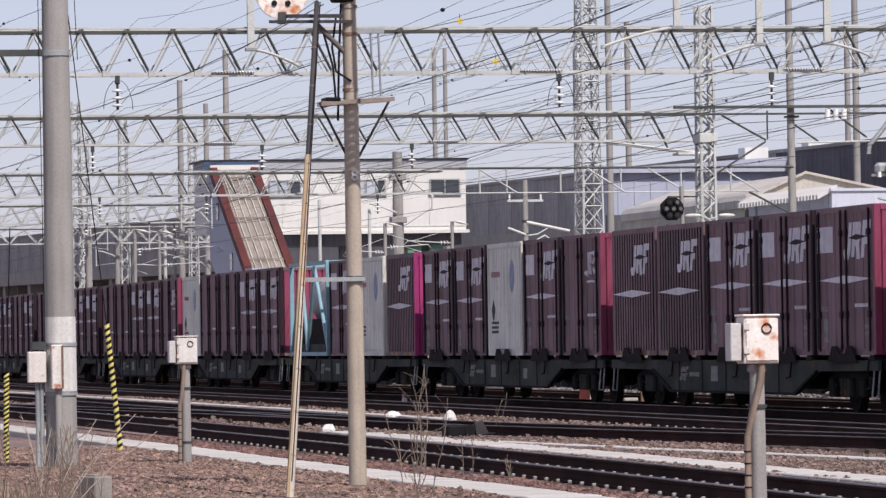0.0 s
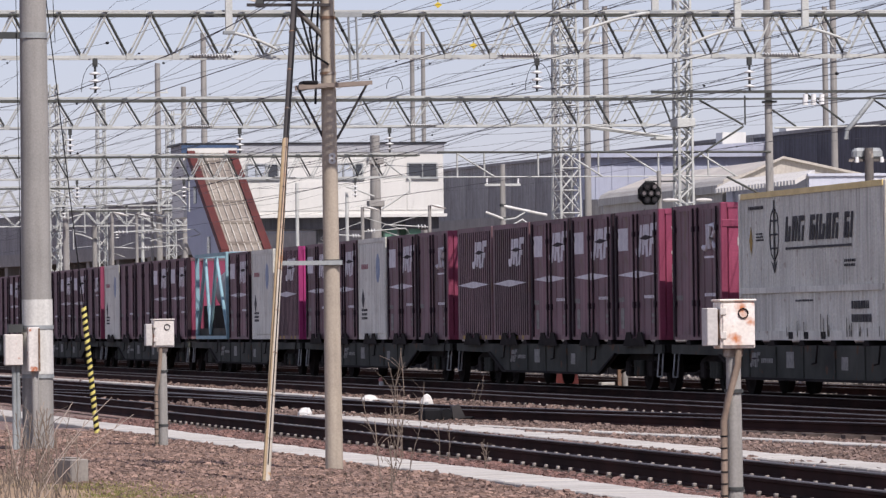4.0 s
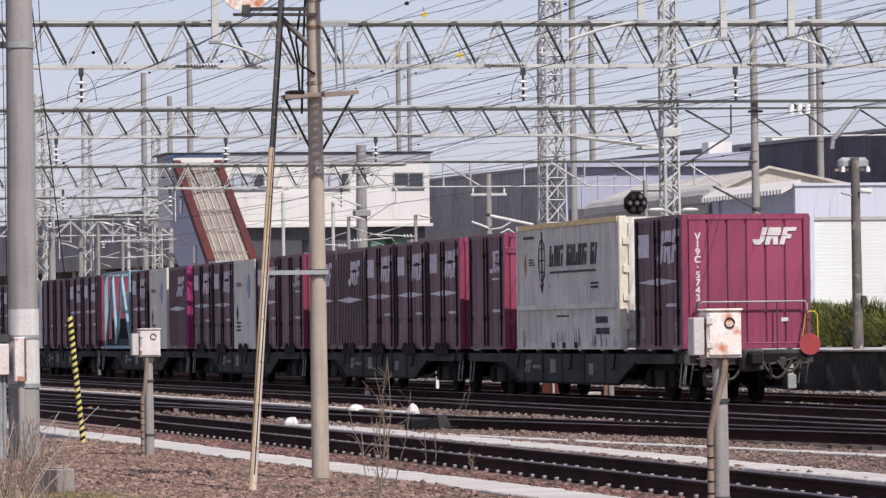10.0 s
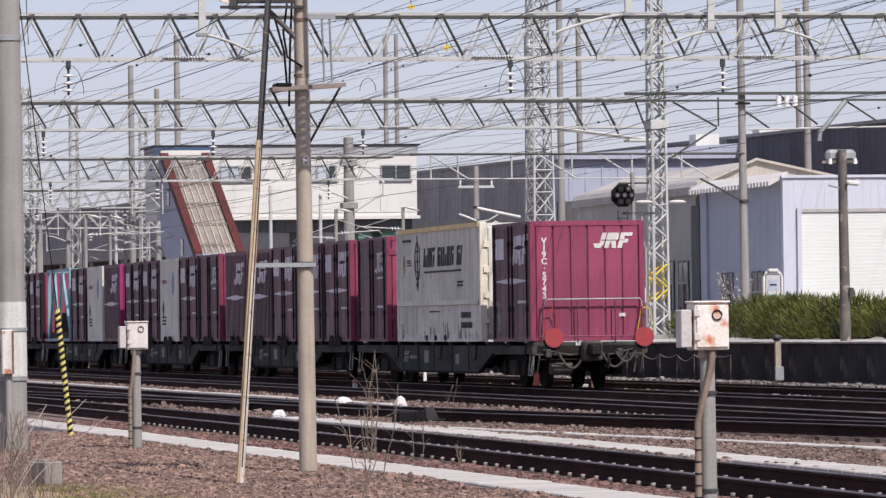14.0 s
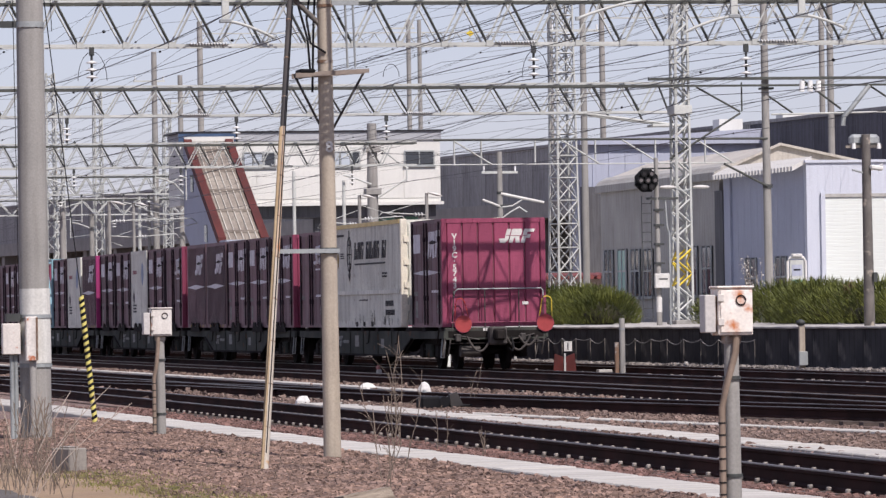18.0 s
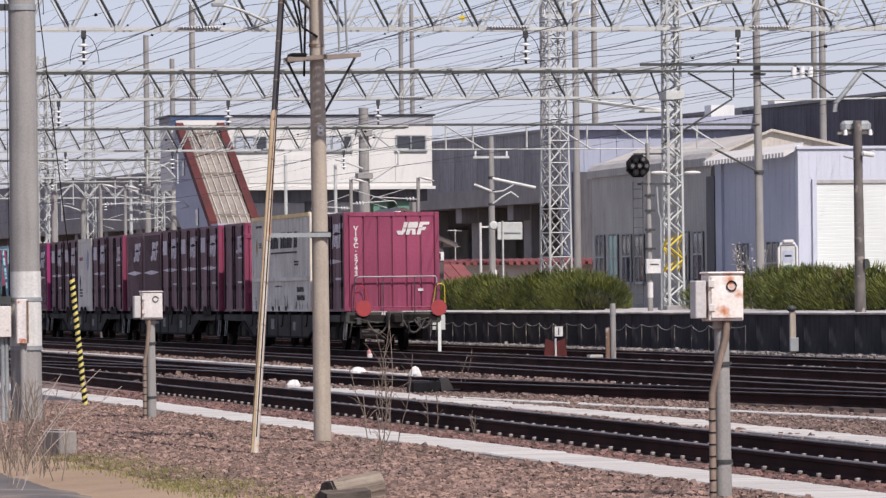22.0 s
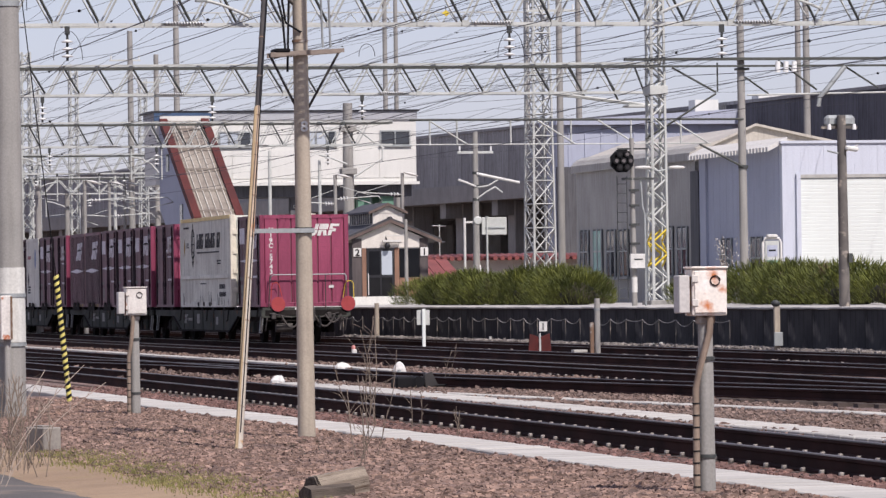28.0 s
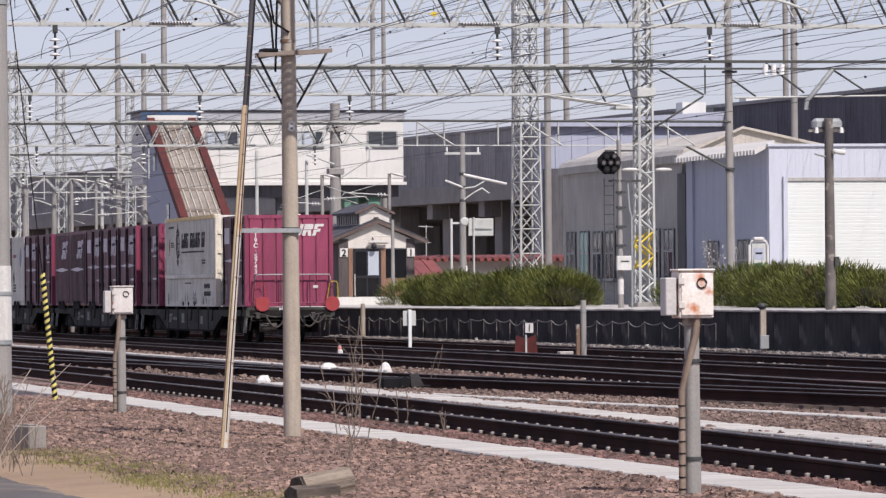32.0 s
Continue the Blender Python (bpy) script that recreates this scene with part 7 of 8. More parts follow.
# ---- platform furniture ----
def signal():
    t = thing("railway_signal", 32.0, 131.0, PLAT_Z, "black round multi-lamp signal on a pole with a ladder", "signal")
    part("pole", tube(B(), (0, 0, 0), (-0.03, 0, 4.4), 0.075, 0.06, sides=14), CONC, t)
    part("white_foot", tube(B(), (0, 0, 0.35), (0, 0, 0.75), 0.08, sides=14), WHITE, t)
    head = part("signal_head", prism(B(), [(-0.33 + 0.32 * math.cos(math.pi * (i + 0.5) / 4), 3.80 + 0.32 * math.sin(math.pi * (i + 0.5) / 4)) for i in range(8)], "y", -0.2, -0.06), BLACK, t)
    for u, v in ((0, 0), (0.19, 0), (-0.19, 0), (0.1, 0.17), (-0.1, 0.17), (0.1, -0.17), (-0.1, -0.17)):
        part("lamp_hood", tube(B(), (-0.33 + u, -0.36, 3.80 + v), (-0.33 + u, -0.2, 3.80 + v), 0.088, 0.08, sides=12), BLACK, head)
        part("lens", tube(B(), (-0.33 + u, -0.366, 3.80 + v), (-0.33 + u, -0.36, 3.80 + v), 0.05, sides=12), lens_mat if (u, v) in ((0.1, -0.17), (-0.1, -0.17), (-0.1, 0.17)) else lens_glint, head)
    part("head_bracket", box(B(), -0.3, 0.55, -0.06, 0.06, 3.30, 3.36), DARKSTEEL, t)
    part("top_bracket", box(B(), -0.4, 0.4, -0.05, 0.05, 4.1, 4.14), DARKSTEEL, t)
    for x in (-0.42, -0.16):
        part("ladder_rail", tube(B(), (x, 0.05, 0.1), (x, 0.05, 3.4), 0.012, sides=6), DARKSTEEL, t)
    for i in range(13):
        part("ladder_rung", tube(B(), (-0.42, 0.05, 0.2 + i * 0.25), (-0.16, 0.05, 0.2 + i * 0.25), 0.009, sides=5), DARKSTEEL, t)
    bx = part("control_box", box(B(), -0.15, 0.24, -0.22, -0.08, 0.98, 1.36, 0.012), WHITE, t)
    lettering_y = box(B(), -0.05, 0.18, -0.226, -0.22, 1.2, 1.235)
    part("label_bar", lettering_y, DARKSTEEL, bx)
    for z in (1.6, 2.1, 2.6, 3.0):
        part("clamp", box(B(), -0.1, 0.14, -0.1, 0.1, z, z + 0.06), DARKSTEEL, t)
    part("conduit", path_tube(B(), [(0.3, 0, 0.0), (0.3, 0, 2.4), (0.24, 0, 2.6), (0.2, 0, 3.3)], 0.03, 6), STEEL, t)


# lighter glass colour that paints highlights on some signal lenses
lens_glint = material("glinting_signal_glass", srgb(104, 98, 98), None, 0.2, big=4)
lens_mat = material("signal_glass", srgb(46, 43, 44), None, 0.2, big=4)
signal()


def platform_lamp():
    t = thing("platform_lamp", 30.95, 107.5, PLAT_Z, "slim brown pole with a white loudspeaker hood and lamp arm", "lamp post")
    part("pole", tube(B(), (0, 0, -0.02), (-0.02, 0, 4.15), 0.12, 0.095, sides=16), OLDSTEEL, t)
    part("hood", box(B(), -0.33, 0.33, 0.08, 0.36, 3.90, 4.16, 0.07), STEEL, t)
    part("cross_arm", box(B(), -0.45, 0.36, 0.06, 0.12, 3.86, 3.92), OLDSTEEL, t)
    for x in (-0.28, 0.0, 0.28):
        part("pin", tube(B(), (x, 0.04, 3.84), (x, 0.04, 3.96), 0.05, 0.04, sides=8), PORCELAIN, t)
    arm = part("lamp_arm", tube(B(), (-0.02, 0, 3.3), (-0.36, -0.1, 3.38), 0.022, sides=6), STEEL, t)
    part("lamp_head", box(B(), -0.45, -0.16, -0.2, -0.02, 3.36, 3.46, 0.03), WHITE, arm, "white lamp head", at=pose(0, 0, 0, 0, 8, 0))
    part("small_arm", tube(B(), (0.02, 0, 3.35), (0.34, -0.05, 3.5), 0.018, sides=6), WHITE, t)
    part("junction", box(B(), 0.06, 0.15, -0.16, -0.06, 0.95, 1.15), DARKSTEEL, t)


def hedge(y0, y1, x0, x1, h, seed, label):
    """Clipped evergreen: branches and thousands of short upright sprays over lumpy mounds."""
    t = thing("hedge", (x0 + x1) / 2, (y0 + y1) / 2, PLAT_Z, label, "hedge", "hedges on the platform")
    rs = np.random.RandomState(seed)
    n = max(3, int((y1 - y0) / 2.3))
    cy = np.linspace(y0 + 0.6, y1 - 0.6, n) - (y0 + y1) / 2 + rs.uniform(-0.4, 0.4, n)
    cx = rs.uniform(-0.35, 0.35, n)
    rr = rs.uniform(0.75, 1.25, n)
    hh = h * rs.uniform(0.84, 1.12, n)
    hh[0], hh[-1] = h * 0.85, h * 0.82
    verts, faces = [], []
    for i in range(n):
        part("inner_growth", lathe(B(), [(0.3, 0.0), (0.55 * rr[i], 0.10), (0.62 * rr[i], 0.3), (0.45 * rr[i], h * 0.5), (0.1, h * 0.66)], cx[i], cy[i], 9), HEDGECORE, t)
    k = int(14000 * n / 4)
    pick = rs.randint(0, n, k)
    up = rs.uniform(-0.25, 1, k)
    th, ph = rs.uniform(0, 6.283, k), np.arccos(up)
    jit = rs.uniform(0.62, 1.12, k) ** 0.7
    px = cx[pick] + 1.15 * rr[pick] * np.sin(ph) * np.cos(th) * jit
    py = cy[pick] + 1.25 * rr[pick] * np.sin(ph) * np.sin(th) * jit
    pz = np.maximum(0.02, 0.22 + np.where(up > 0, (hh[pick] - 0.22) * np.abs(up) ** 0.8, up) * jit)
    nx, ny = np.sin(ph) * np.cos(th), np.sin(ph) * np.sin(th)
    L, W = rs.uniform(0.08, 0.25, k), rs.uniform(0.007, 0.016, k)
    dx, dy, dz = nx * 0.75 + rs.uniform(-0.4, 0.4, k), ny * 0.75 + rs.uniform(-0.4, 0.4, k), rs.uniform(0.4, 1.0, k)
    s = np.sqrt(dx * dx + dy * dy + dz * dz)
    dx, dy, dz = dx / s * L, dy / s * L, dz / s * L
    a = rs.uniform(0, 6.283, k)
    wx, wy = np.cos(a) * W, np.sin(a) * W
    for i in range(k):
        b = len(verts)
        x, y, z = px[i], py[i], pz[i]
        verts += [(x - wx[i], y - wy[i], z), (x + wx[i], y + wy[i], z), (x + dx[i] * 0.6 + wx[i] * 0.8, y + dy[i] * 0.6 + wy[i] * 0.8, z + dz[i] * 0.6), (x + dx[i], y + dy[i], z + dz[i]), (x + dx[i] * 0.55 - wx[i], y + dy[i] * 0.55 - wy[i], z + dz[i] * 0.55)]
        faces.append((b, b + 1, b + 2, b + 3, b + 4))
    soup("foliage", verts, faces, HEDGELEAF, "stuff", "yellow-green needle sprays", "", t)


HEDGELEAF = material("evergreen_sprays", srgb(108, 112, 44), srgb(56, 66, 30), 0.75, big=1.6, fine=8, island=0.35, bump=0, patch=srgb(98, 80, 58), patch_at=0.66, patch_scale=1.6)
HEDGECORE = material("inner_twigs", srgb(58, 54, 36), srgb(40, 40, 28), 0.9, big=3, fine=12)
hedge(145.8, 169.4, 33.2, 35.6, 1.02, 3, "long clipped yellow-green evergreen hedge on the platform")
hedge(114.5, 132.0, 33.4, 35.6, 0.92, 9, "low clipped yellow-green evergreen hedge on the platform")
platform_lamp()


def yard_post(name, x, y, z, h, r, mat, label, category="post"):
    t = thing(name, x, y, z, label, category)
    part("post", tube(B(), (0, 0, -0.1), (0, 0, h), r, r * 0.92, sides=14), mat, t)
    return t


p = yard_post("concrete_post", 26.56, 112.3, -0.17, 1.32, 0.07, CONC, "pale concrete post with a rusted side rail beside the track")
part("side_rail", box(B(), -0.17, -0.09, -0.05, 0.05, -0.1, 0.78), RUSTED, p)
part("top_band", tube(B(), (0, 0, 1.05), (0, 0, 1.1), 0.073, sides=14), STEEL, p)
p = thing("stop_post", 26.4, 131.3, -0.17, "white post with a flat white board near its top", "marker post")
part("post", box(B(), -0.04, 0.04, -0.06, 0.03, -0.1, 1.08), SHUTTER, p)
part("board", box(B(), -0.17, 0.17, 0.03, 0.05, 0.66, 1.05), PALE_STEEL, p)
p = yard_post("timber_post", 29.3, 152.9, -0.17, 1.2, 0.075, BROWNPOLE, "old brown timber post by the platform wall")
p = thing("track_box", 29.2, 106.7, -0.17, "narrow post with a grey junction box at the platform wall", "junction box")
part("post", box(B(), -0.06, 0.06, -0.05, 0.05, -0.1, 1.12), BROWNPOLE, p)
part("box", box(B(), -0.09, 0.1, -0.12, -0.05, 0.25, 0.55, 0.01), STEEL, p)
part("cap", lathe(B(), [(0.05, 1.1), (0.1, 1.14), (0.1, 1.2), (0.03, 1.24)], -0.02, 0, 10), DARKSTEEL, p)
p = thing("dwarf_marker", 26.6, 118.4, -0.17, "low rust-red winged marker with a pale plate beside the track", "marker")
for s in (-1, 1):
    part("wing", prism(B(), [(0.03 * s, 0.0), (0.28 * s, 0.05), (0.24 * s, 0.5), (0.03 * s, 0.42)], "y", -0.02, 0.02), material("rust_red", srgb(92, 36, 32), srgb(70, 32, 30), 0.85, big=4) if s < 0 else bpy.data.materials["rust_red"], p)
part("stem", box(B(), -0.02, 0.02, -0.05, 0.0, -0.1, 0.5), PALE_STEEL, p)
part("plate", box(B(), -0.02, 0.17, -0.06, -0.03, 0.55, 0.78), WHITE, p)
part("plate_bar", box(B(), 0.06, 0.085, -0.064, -0.06, 0.58, 0.75), BLACK, p)
p = thing("cable_box", 27.0, 116.0, -0.17, "small pale box lying on the ballast", "box")
part("lid", box(B(), -0.16, 0.16, -0.15, 0.15, 0.06, 0.13, 0.01), LID, p)
part("body", box(B(), -0.13, 0.13, -0.12, 0.12, -0.02, 0.06), CONC2, p)
for x, y, h in ((29.4, 137.0, 0.28), (29.3, 118.2, 0.22), (29.35, 117.6, 0.26)):
    p = yard_post("short_peg", x, y, -0.17, h, 0.045, WHITE, "short white peg by the platform wall", "peg")
p = thing("red_white_peg", 23.0, 123.0, -0.17, "small white peg with a pink top between tracks", "peg")
part("peg", box(B(), -0.06, 0.06, -0.05, 0.05, -0.05, 0.15, 0.02), WHITE, p)
part("cap", lathe(B(), [(0.05, 0.15), (0.055, 0.2), (0.02, 0.25)], -0.02, 0, 8), material("faded_pink", srgb(206, 140, 132), None, 0.7, big=5), p)

rope = thing("slung_cable", PLAT_X - 0.25, 112.0, -0.17, "pale cable slung in loops on thin rods along the platform wall", "cable")
for i in range(34):
    y = i * 1.65
    part("rod", tube(B(), (0, y, -0.05), (0, y, 0.78), 0.012, sides=5), OLDSTEEL, rope)
    if i % 9 != 8:
        part("loop", path_tube(B(), [(0, y + 1.65 * k / 6, 0.78 - (0.05 + 0.05 * ((i * 7) % 5) / 2) * 4 * (k / 6) * (1 - k / 6)) for k in range(7)], 0.009, 5), CONC, rope)


def sign_board(x, y):
    t = thing("platform_sign", x, y, PLAT_Z, "pale grey sign board on a post seen from behind", "sign")
    part("post", tube(B(), (0, 0, 0), (0, 0, 2.9), 0.035, sides=8), PALE_STEEL, t)
    part("board", box(B(), -0.42, 0.42, 0.02, 0.06, 2.28, 2.86, 0.02), PALE_STEEL, t, at=pose(0.25, 0, 0))
    part("stiffener", box(B(), -0.3, 0.35, -0.01, 0.02, 2.5, 2.54), STEEL, t, at=pose(0.25, 0, 0))
    t2 = thing("horn_post", x - 0.75, y, PLAT_Z, "thin white post with a round loudspeaker", "loudspeaker")
    part("post", tube(B(), (0, 0, 0), (0, 0, 2.85), 0.045, sides=8), WHITE, t2)
    part("horn", lathe(B(), [(0.05, -0.1), (0.14, 0.0), (0.15, 0.03), (0.1, 0.04)], 0, 0, 14), PALE_STEEL, t2, at=pose(0.42, -0.1, 2.75, 90))
    part("arm", box(B(), 0, 0.42, -0.03, 0.03, 2.68, 2.74), WHITE, t2)
    part("hoop", path_tube(B(), [(0.3, 0, 0.0), (0.3, 0, 1.3), (0.5, 0, 1.3), (0.5, 0, 0.0)], 0.03, 6), WHITE, t2)


sign_board(35.3, 164.8)


def kiosk():
    t = thing("notice_stand", 38.2, 140.0, PLAT_Z, "white framed notice stand with a rounded top", "notice stand")
    part("frame", path_tube(B(), [(-0.26, 0, 0), (-0.26, 0, 1.7), (-0.2, 0, 1.82), (0.2, 0, 1.82), (0.26, 0, 1.7), (0.26, 0, 0)], 0.04, 8), WHITE, t)
    part("board", box(B(), -0.2, 0.2, -0.02, 0.02, 0.85, 1.75), PALE_STEEL, t)
    part("notice", box(B(), -0.15, 0.15, -0.03, -0.02, 1.3, 1.62), CLAD_BLUE, t)
    part("notice_bar", box(B(), -0.1, 0.1, -0.034, -0.03, 1.45, 1.5), BLACK, t)
    part("notice", box(B(), -0.15, 0.15, -0.03, -0.02, 0.95, 1.2), GREEN, t)
    part("lamp", box(B(), -0.15, 0.15, -0.1, 0.1, 1.84, 1.93, 0.02), WHITE, t)


kiosk()


def blossom_shrub():
    t = thing("blossom_shrub", 37.9, 143.0, PLAT_Z, "thin shrub with small white blossom against the depot wall", "shrub")
    rs = np.random.RandomState(4)
    petals_v, petals_f = [], []
    for i in range(11):
        a = rs.uniform(-0.7, 0.7)
        b = rs.uniform(1.3, 2.0)
        top = (a * 0.9, rs.uniform(-0.3, 0.3), b)
        part("stem", tube(B(), (a * 0.25, 0, 0), top, 0.012, 0.005, sides=5), BROWNPOLE, t)
        for k in range(13):
            u = rs.uniform(0.45, 1.0)
            p = np.array([a * 0.25 + (top[0] - a * 0.25) * u, top[1] * u, b * u]) + rs.normal(0, 0.05, 3)
            n = len(petals_v)
            for q in ((-1, -1), (1, -1), (1, 1), (-1, 1)):
                petals_v.append(tuple(p + np.array([q[0] * 0.016, rs.uniform(-0.015, 0.015), q[1] * 0.016])))
            petals_f.append((n, n + 1, n + 2, n + 3))
    soup("blossom", petals_v, petals_f, CREAMWALL, "stuff", "small white blossom", "", t)


blossom_shrub()

# ---- between the tracks ----
for x, y, k, tall in ((14.34, 83.6, 0.95, 1.5), (18.2, 92.8, 0.9, 2.1), (18.2, 98.6, 1.3, 1.0)):
    t = thing("white_stone", x, y, -0.17, "white painted stone beside the track", "stone", "white stones by the switch")
    bm = B()
    bmesh.ops.create_icosphere(bm, subdivisions=2, radius=0.13 * k)
    for v in bm.verts:
        v.co = Vector((v.co.x * 1.1, v.co.y * 0.9, max(-0.02, v.co.z * tall))) * (1 + 0.18 * noise.noise(v.co * 9 + Vector((x, y, 0))))
    part("stone", bm, WHITE, t)
t = thing("point_machine", 15.6, 79.0, -0.17, "black point machine with cranked rods beside the switch", "point machine")
part("housing", box(B(), -0.2, 0.1, -0.2, 0.25, 0.0, 0.2, 0.03), BLACK, t)
part("motor", tube(B(), (0.18, -0.15, 0.11), (0.18, 0.25, 0.11), 0.09, sides=14), BLACK, t)
part("crank", prism(B(), [(0.3, 0.02), (0.5, 0.05), (0.4, 0.26), (0.28, 0.22)], "y", -0.06, 0.06), OLDDARK, t)
part("rod", tube(B(), (0.2, 0, 0.05), (1.0, 0.1, 0.04), 0.02, sides=8), BLACK, t)
part("lid_bolt", tube(B(), (-0.1, 0.05, 0.26), (-0.1, 0.05, 0.3), 0.03, sides=8), STEEL, t)

# ---- loose gravel and weeds ----
stones("gravel_shoulder", 165000, (6.0, 9.64, 33.0, 74.0), 0.027, GRAVEL, "loose pinkish brown gravel on the shoulder", 1, lambda x, y, rs: (x > 6.2 + rs.uniform(-0.25, 0.35, len(x)) - 0.012 * (y - 40)) & (x / y > 0.1) & (x / y < 0.32))
stones("gravel_strip", 27000, (10.46, 11.6, 34.0, 84.0), 0.03, REDGRAVEL, "reddish ballast beside the near line", 2, lambda x, y, rs: x < 10.64 + 0.012 * np.minimum(y, 75.0))
stones("gravel_far", 16000, (12.6, 22.0, 84.0, 150.0), 0.05, BROWNGRAVEL, "reddish brown ballast further down the yard", 12)
stones("gravel_between", 36000, (13.2, 17.4, 42.0, 86.0), 0.033, BROWNGRAVEL, "reddish brown ballast between the lines", 3)
bank = part("ballast_bank", prism(B(), [(28.98, -0.2), (29.15, -0.03), (29.79, 0.0), (29.79, -0.2)], "y", 84.0, 160.0), GREYSTONE)
tagged(bank, "pale ballast heaped against the platform wall", "", "", "structure")
stones("gravel_heap", 9000, (29.1, 29.75, 84.0, 158.0), 0.045, GREYSTONE, "pale ballast against the platform wall", 14, None, 0.16)
stones("gravel_bed", 16000, (25.4, 29.7, 85.0, 145.0), 0.04, GREYSTONE, "pale ballast beside the platform", 6, lambda x, y, rs: (x > 25.4) & ((x < 27.5) | (x > 29.1)))

STRAW = material("dead_stalk", srgb(132, 118, 104), srgb(104, 92, 82), 0.85, big=3, fine=20)
GRASS = material("yellowing_grass", srgb(112, 112, 62), srgb(146, 136, 88), 0.8, big=1.5, fine=12, island=0.4, bump=0)
DARKWEED = material("dark_weed", srgb(74, 74, 58), srgb(58, 58, 46), 0.85, big=2, fine=12, island=0.3)


def dead_weed(x, y, h, seed, n=3, r=0.0042):
    t = thing("dead_weed", x, y, -0.15, "dry leafless weed stalk rising from the ballast", "weed", "dead weeds")
    rnd = random.Random(seed)
    for i in range(n):
        p = Vector((rnd.uniform(-0.06, 0.06), rnd.uniform(-0.06, 0.06), -0.02))
        d = Vector((rnd.uniform(-0.25, 0.25), rnd.uniform(-0.2, 0.2), 1)).normalized()
        pts = [p]
        k = 6
        for j in range(k):
            d = (d + Vector((rnd.uniform(-0.12, 0.12), rnd.uniform(-0.1, 0.1), 0.02))).normalized()
            pts.append(pts[-1] + d * h * rnd.uniform(0.8, 1.1) / k)
        bm = path_tube(B(), [tuple(q) for q in pts], r, 5)
        for j in range(2, k):
            e = Vector((rnd.uniform(-1, 1), rnd.uniform(-0.5, 0.5), rnd.uniform(0.5, 1.2))).normalized() * h * rnd.uniform(0.1, 0.28)
            m = pts[j] + e * 0.5 + Vector((0, 0, 0.02))
            path_tube(bm, [tuple(pts[j]), tuple(m), tuple(pts[j] + e)], r * 0.6, 4)
        part("stalk", bm, STRAW, t)
    return t


for i, (x, y, h, n) in enumerate(((10.25, 54.0, 1.35, 3), (10.65, 55.5, 0.9, 3), (10.9, 57.5, 0.6, 2), (10.45, 52.5, 0.55, 2), (8.15, 43.5, 0.75, 2), (7.9, 42.0, 0.5, 2), (9.9, 53.0, 0.8, 1), (16.4, 80.0, 0.7, 2), (10.6, 50.8, 0.35, 3), (8.6, 45.0, 0.5, 2))):
    dead_weed(x, y, h, 20 + i, n)
PALESTALK = material("bleached_stem", srgb(172, 158, 144), srgb(146, 132, 120), 0.85, big=3, fine=20)


def dry_stem(x, y, h, lean, seed):
    """One long bent stem with a few seed heads."""
    t = thing("dry_stem", x, y, -0.15, "long bleached leaning grass stem by the path", "weed", "dry stems")
    rnd = random.Random(seed)
    pts = [(lean * h * (k / 7) ** 1.3, 0.05 * k, h * k / 7 * (1 - 0.015 * k)) for k in range(8)]
    s = part("stem", path_tube(B(), pts, 0.0032, 5), PALESTALK, t)
    for k in (4, 5, 6):
        p = Vector(pts[k])
        part("seed_head", tube(B(), p, p + Vector((rnd.uniform(-0.05, 0.07), 0, rnd.uniform(0.04, 0.09))), 0.004, 0.002, sides=5), PALESTALK, s)


for i, (x, y, h, lean) in enumerate(((4.78, 41.0, 1.05, 0.7), (4.82, 41.6, 1.0, 0.45), (4.75, 40.4, 0.9, 0.95), (5.3, 46.0, 0.9, -0.15), (5.6, 49.0, 0.8, 0.2), (7.15, 61.0, 0.7, 0.3), (7.0, 61.5, 0.8, -0.2), (5.0, 42.3, 0.7, 0.6))):
    dry_stem(x, y, h, lean, 80 + i)
for i, (x, y, h) in enumerate(((5.75, 48.0, 0.5), (6.2, 51.5, 0.6), (7.3, 60.0, 0.6), (7.9, 66.0, 0.8), (6.6, 57.0, 0.6))):
    dead_weed(x, y, h, 60 + i, 2, 0.004)


rnd_weed = random.Random(77)
for i in range(11):
    dead_weed(rnd_weed.uniform(4.85, 5.5), rnd_weed.uniform(42.5, 47.0), rnd_weed.uniform(0.55, 0.95), 100 + i, 2, 0.0045)


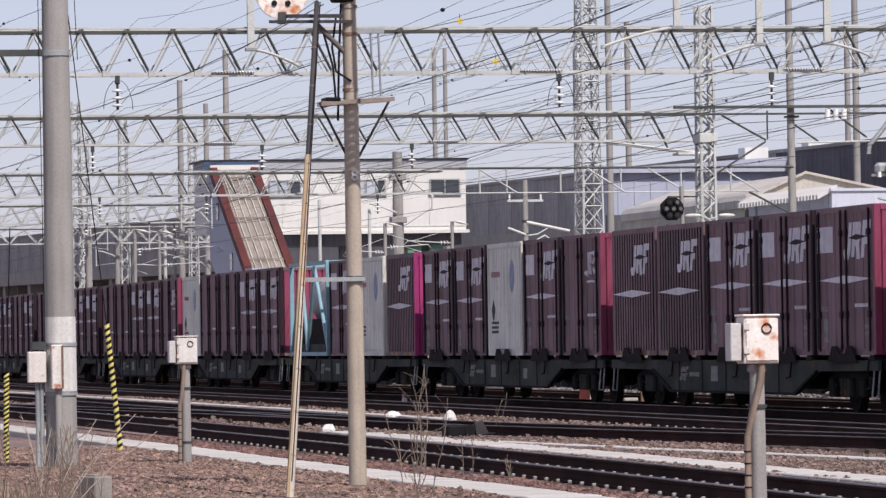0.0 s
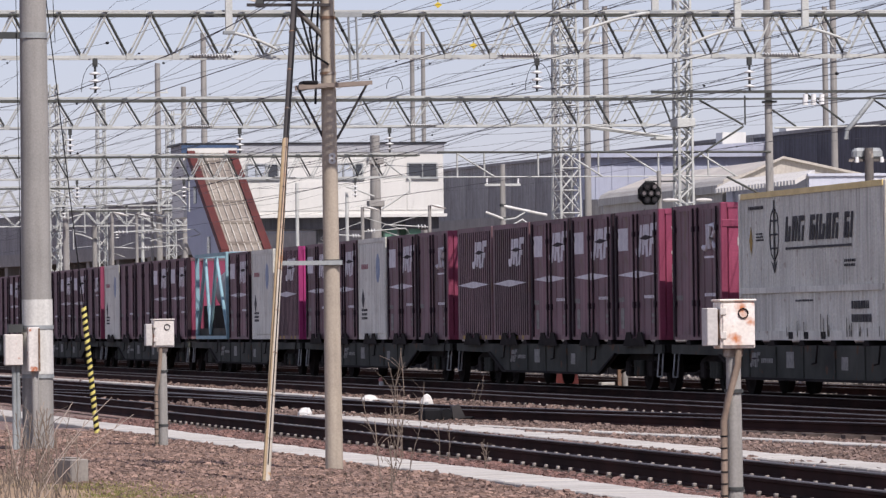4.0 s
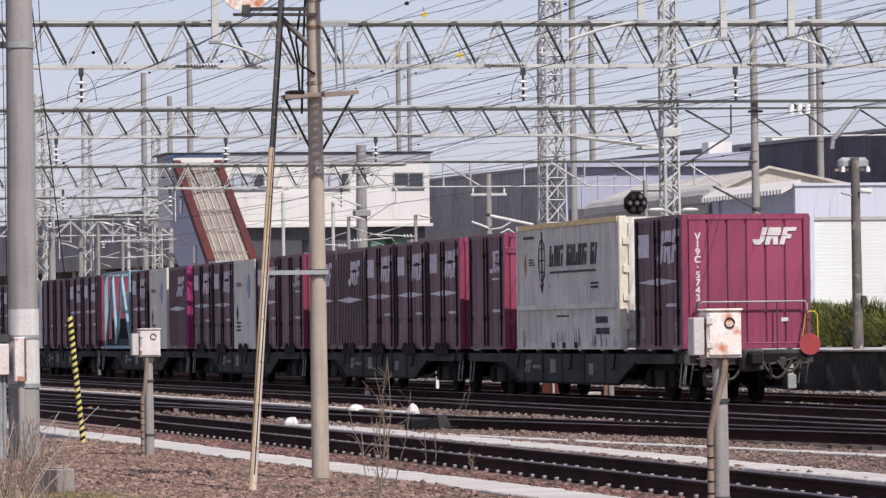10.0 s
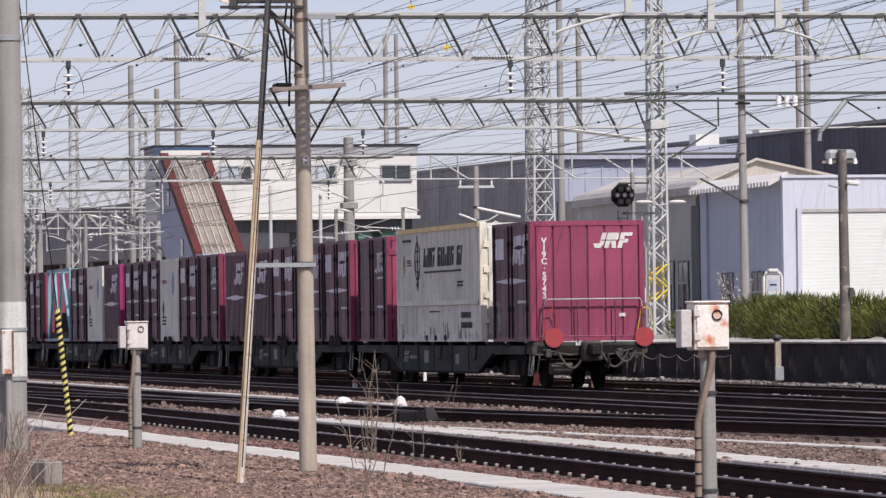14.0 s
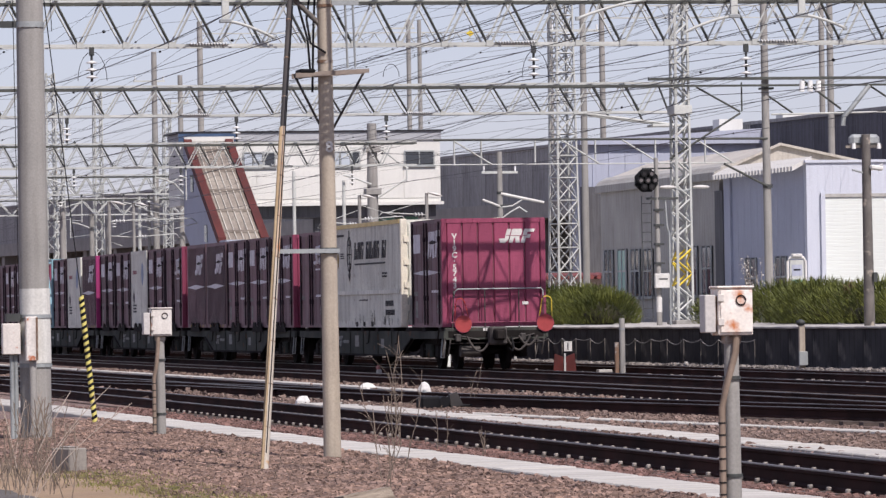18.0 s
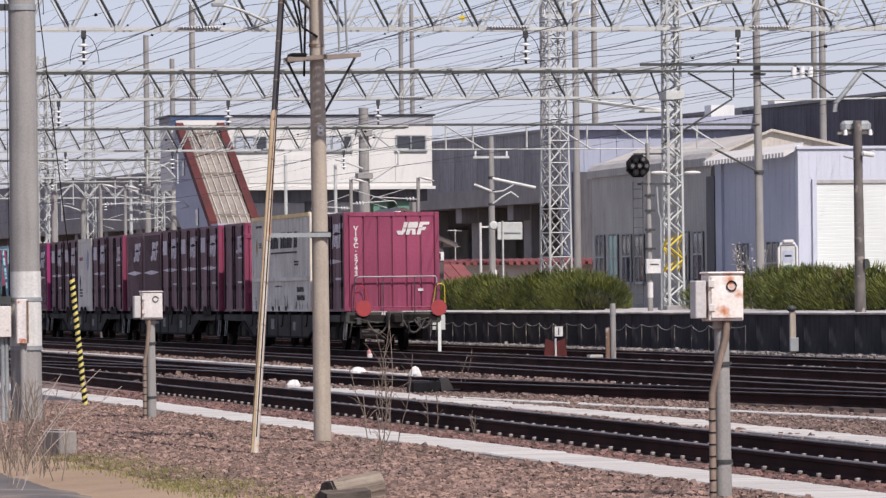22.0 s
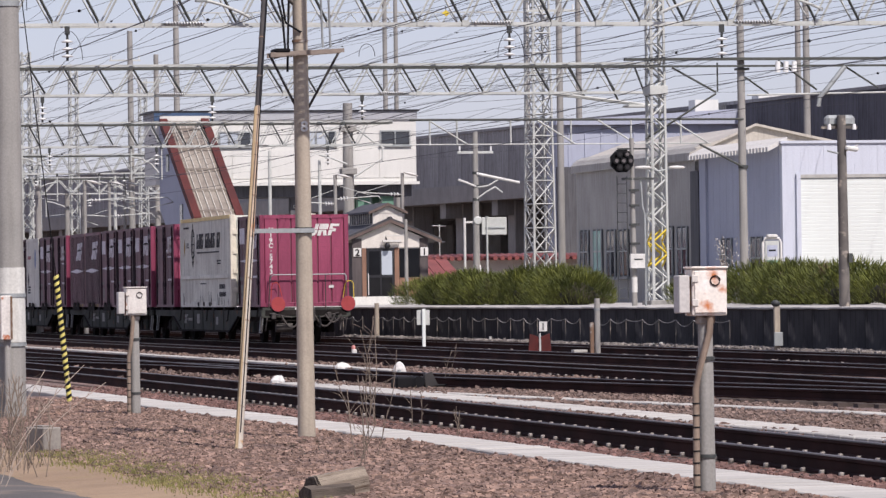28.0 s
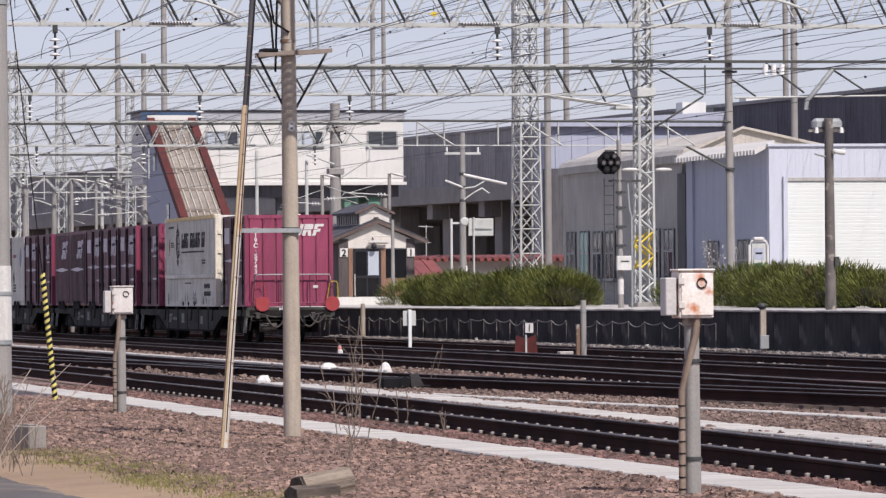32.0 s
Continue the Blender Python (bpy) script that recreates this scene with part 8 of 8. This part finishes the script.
def tufts(name, count, area, size, mat, label, seed, clump=0.45):
    rs = np.random.RandomState(seed)
    v, f = [], []
    cx, cy = rs.uniform(area[0], area[1], 26), rs.uniform(area[2], area[3], 26)
    for i in range(count):
        j = rs.randint(26)
        x, y = cx[j] + rs.normal(0, clump * 0.6), cy[j] + rs.normal(0, clump * 2.2)
        if not (area[0] - 0.3 < x < area[1] + 0.3 and 32 < y < 78):
            continue
        z = ground_z(x, y)
        h = size * rs.uniform(0.5, 1.4)
        a = rs.uniform(0, 6.283)
        w = 0.006
        bx, by = rs.uniform(-0.5, 0.5) * h, rs.uniform(-0.5, 0.5) * h
        n = len(v)
        v += [(x - w * math.cos(a), y - w * math.sin(a), z), (x + w * math.cos(a), y + w * math.sin(a), z), (x + bx * 0.5 + w * 0.7, y + by * 0.5, z + h * 0.65), (x + bx, y + by, z + h)]
        f.append((n, n + 1, n + 2, n + 3))
    return soup(name, v, f, mat, "stuff", label, "grass")


tufts("grass_edge", 9000, (6.0, 6.5, 36.0, 48.0), 0.036, GRASS, "short yellow-green grass along the path", 8, 0.24)
tufts("dry_grass", 500, (5.2, 5.9, 46.0, 54.0), 0.14, STRAW, "dry straw-coloured grass at the pole's foot", 9)
tufts("dark_weeds", 900, (6.4, 9.0, 44.0, 58.0), 0.04, DARKWEED, "low dark withered weeds on the gravel", 10, 0.2)


# ---- what moves ----
def run_at(t):
    for (a, p), (b, q) in zip(RUN, RUN[1:]):
        if t <= b:
            return p + (q - p) * (t - a) / (b - a)
    return RUN[-1][1]


def motions():
    for ob, offset, z in moving:
        walk(ob, [(t, pose(TRAIN_X, d + offset, z)) for t, d in RUN])
    turns = []           # wheel angle in degrees, no more than 80 between rows
    frames = [i / FPS for i in range(32 * FPS + 1)]
    last = None
    for t in frames:
        angle = math.degrees((run_at(t) - RUN[0][1]) / 0.43)
        ahead = math.degrees((run_at(min(32.0, t + 1 / FPS)) - RUN[0][1]) / 0.43)
        if last is None or ahead - last > 84 or t == frames[-1]:
            turns.append((t, angle))
            last = angle
    for wag in wagons[:8]:
        for ob in wag.children:
            if ob.name.startswith("wheelset"):
                home = ob.matrix_basis.translation.copy()
                walk(ob, [(t, pose(home.x, home.y, home.z, -a)) for t, a in turns])


motions()
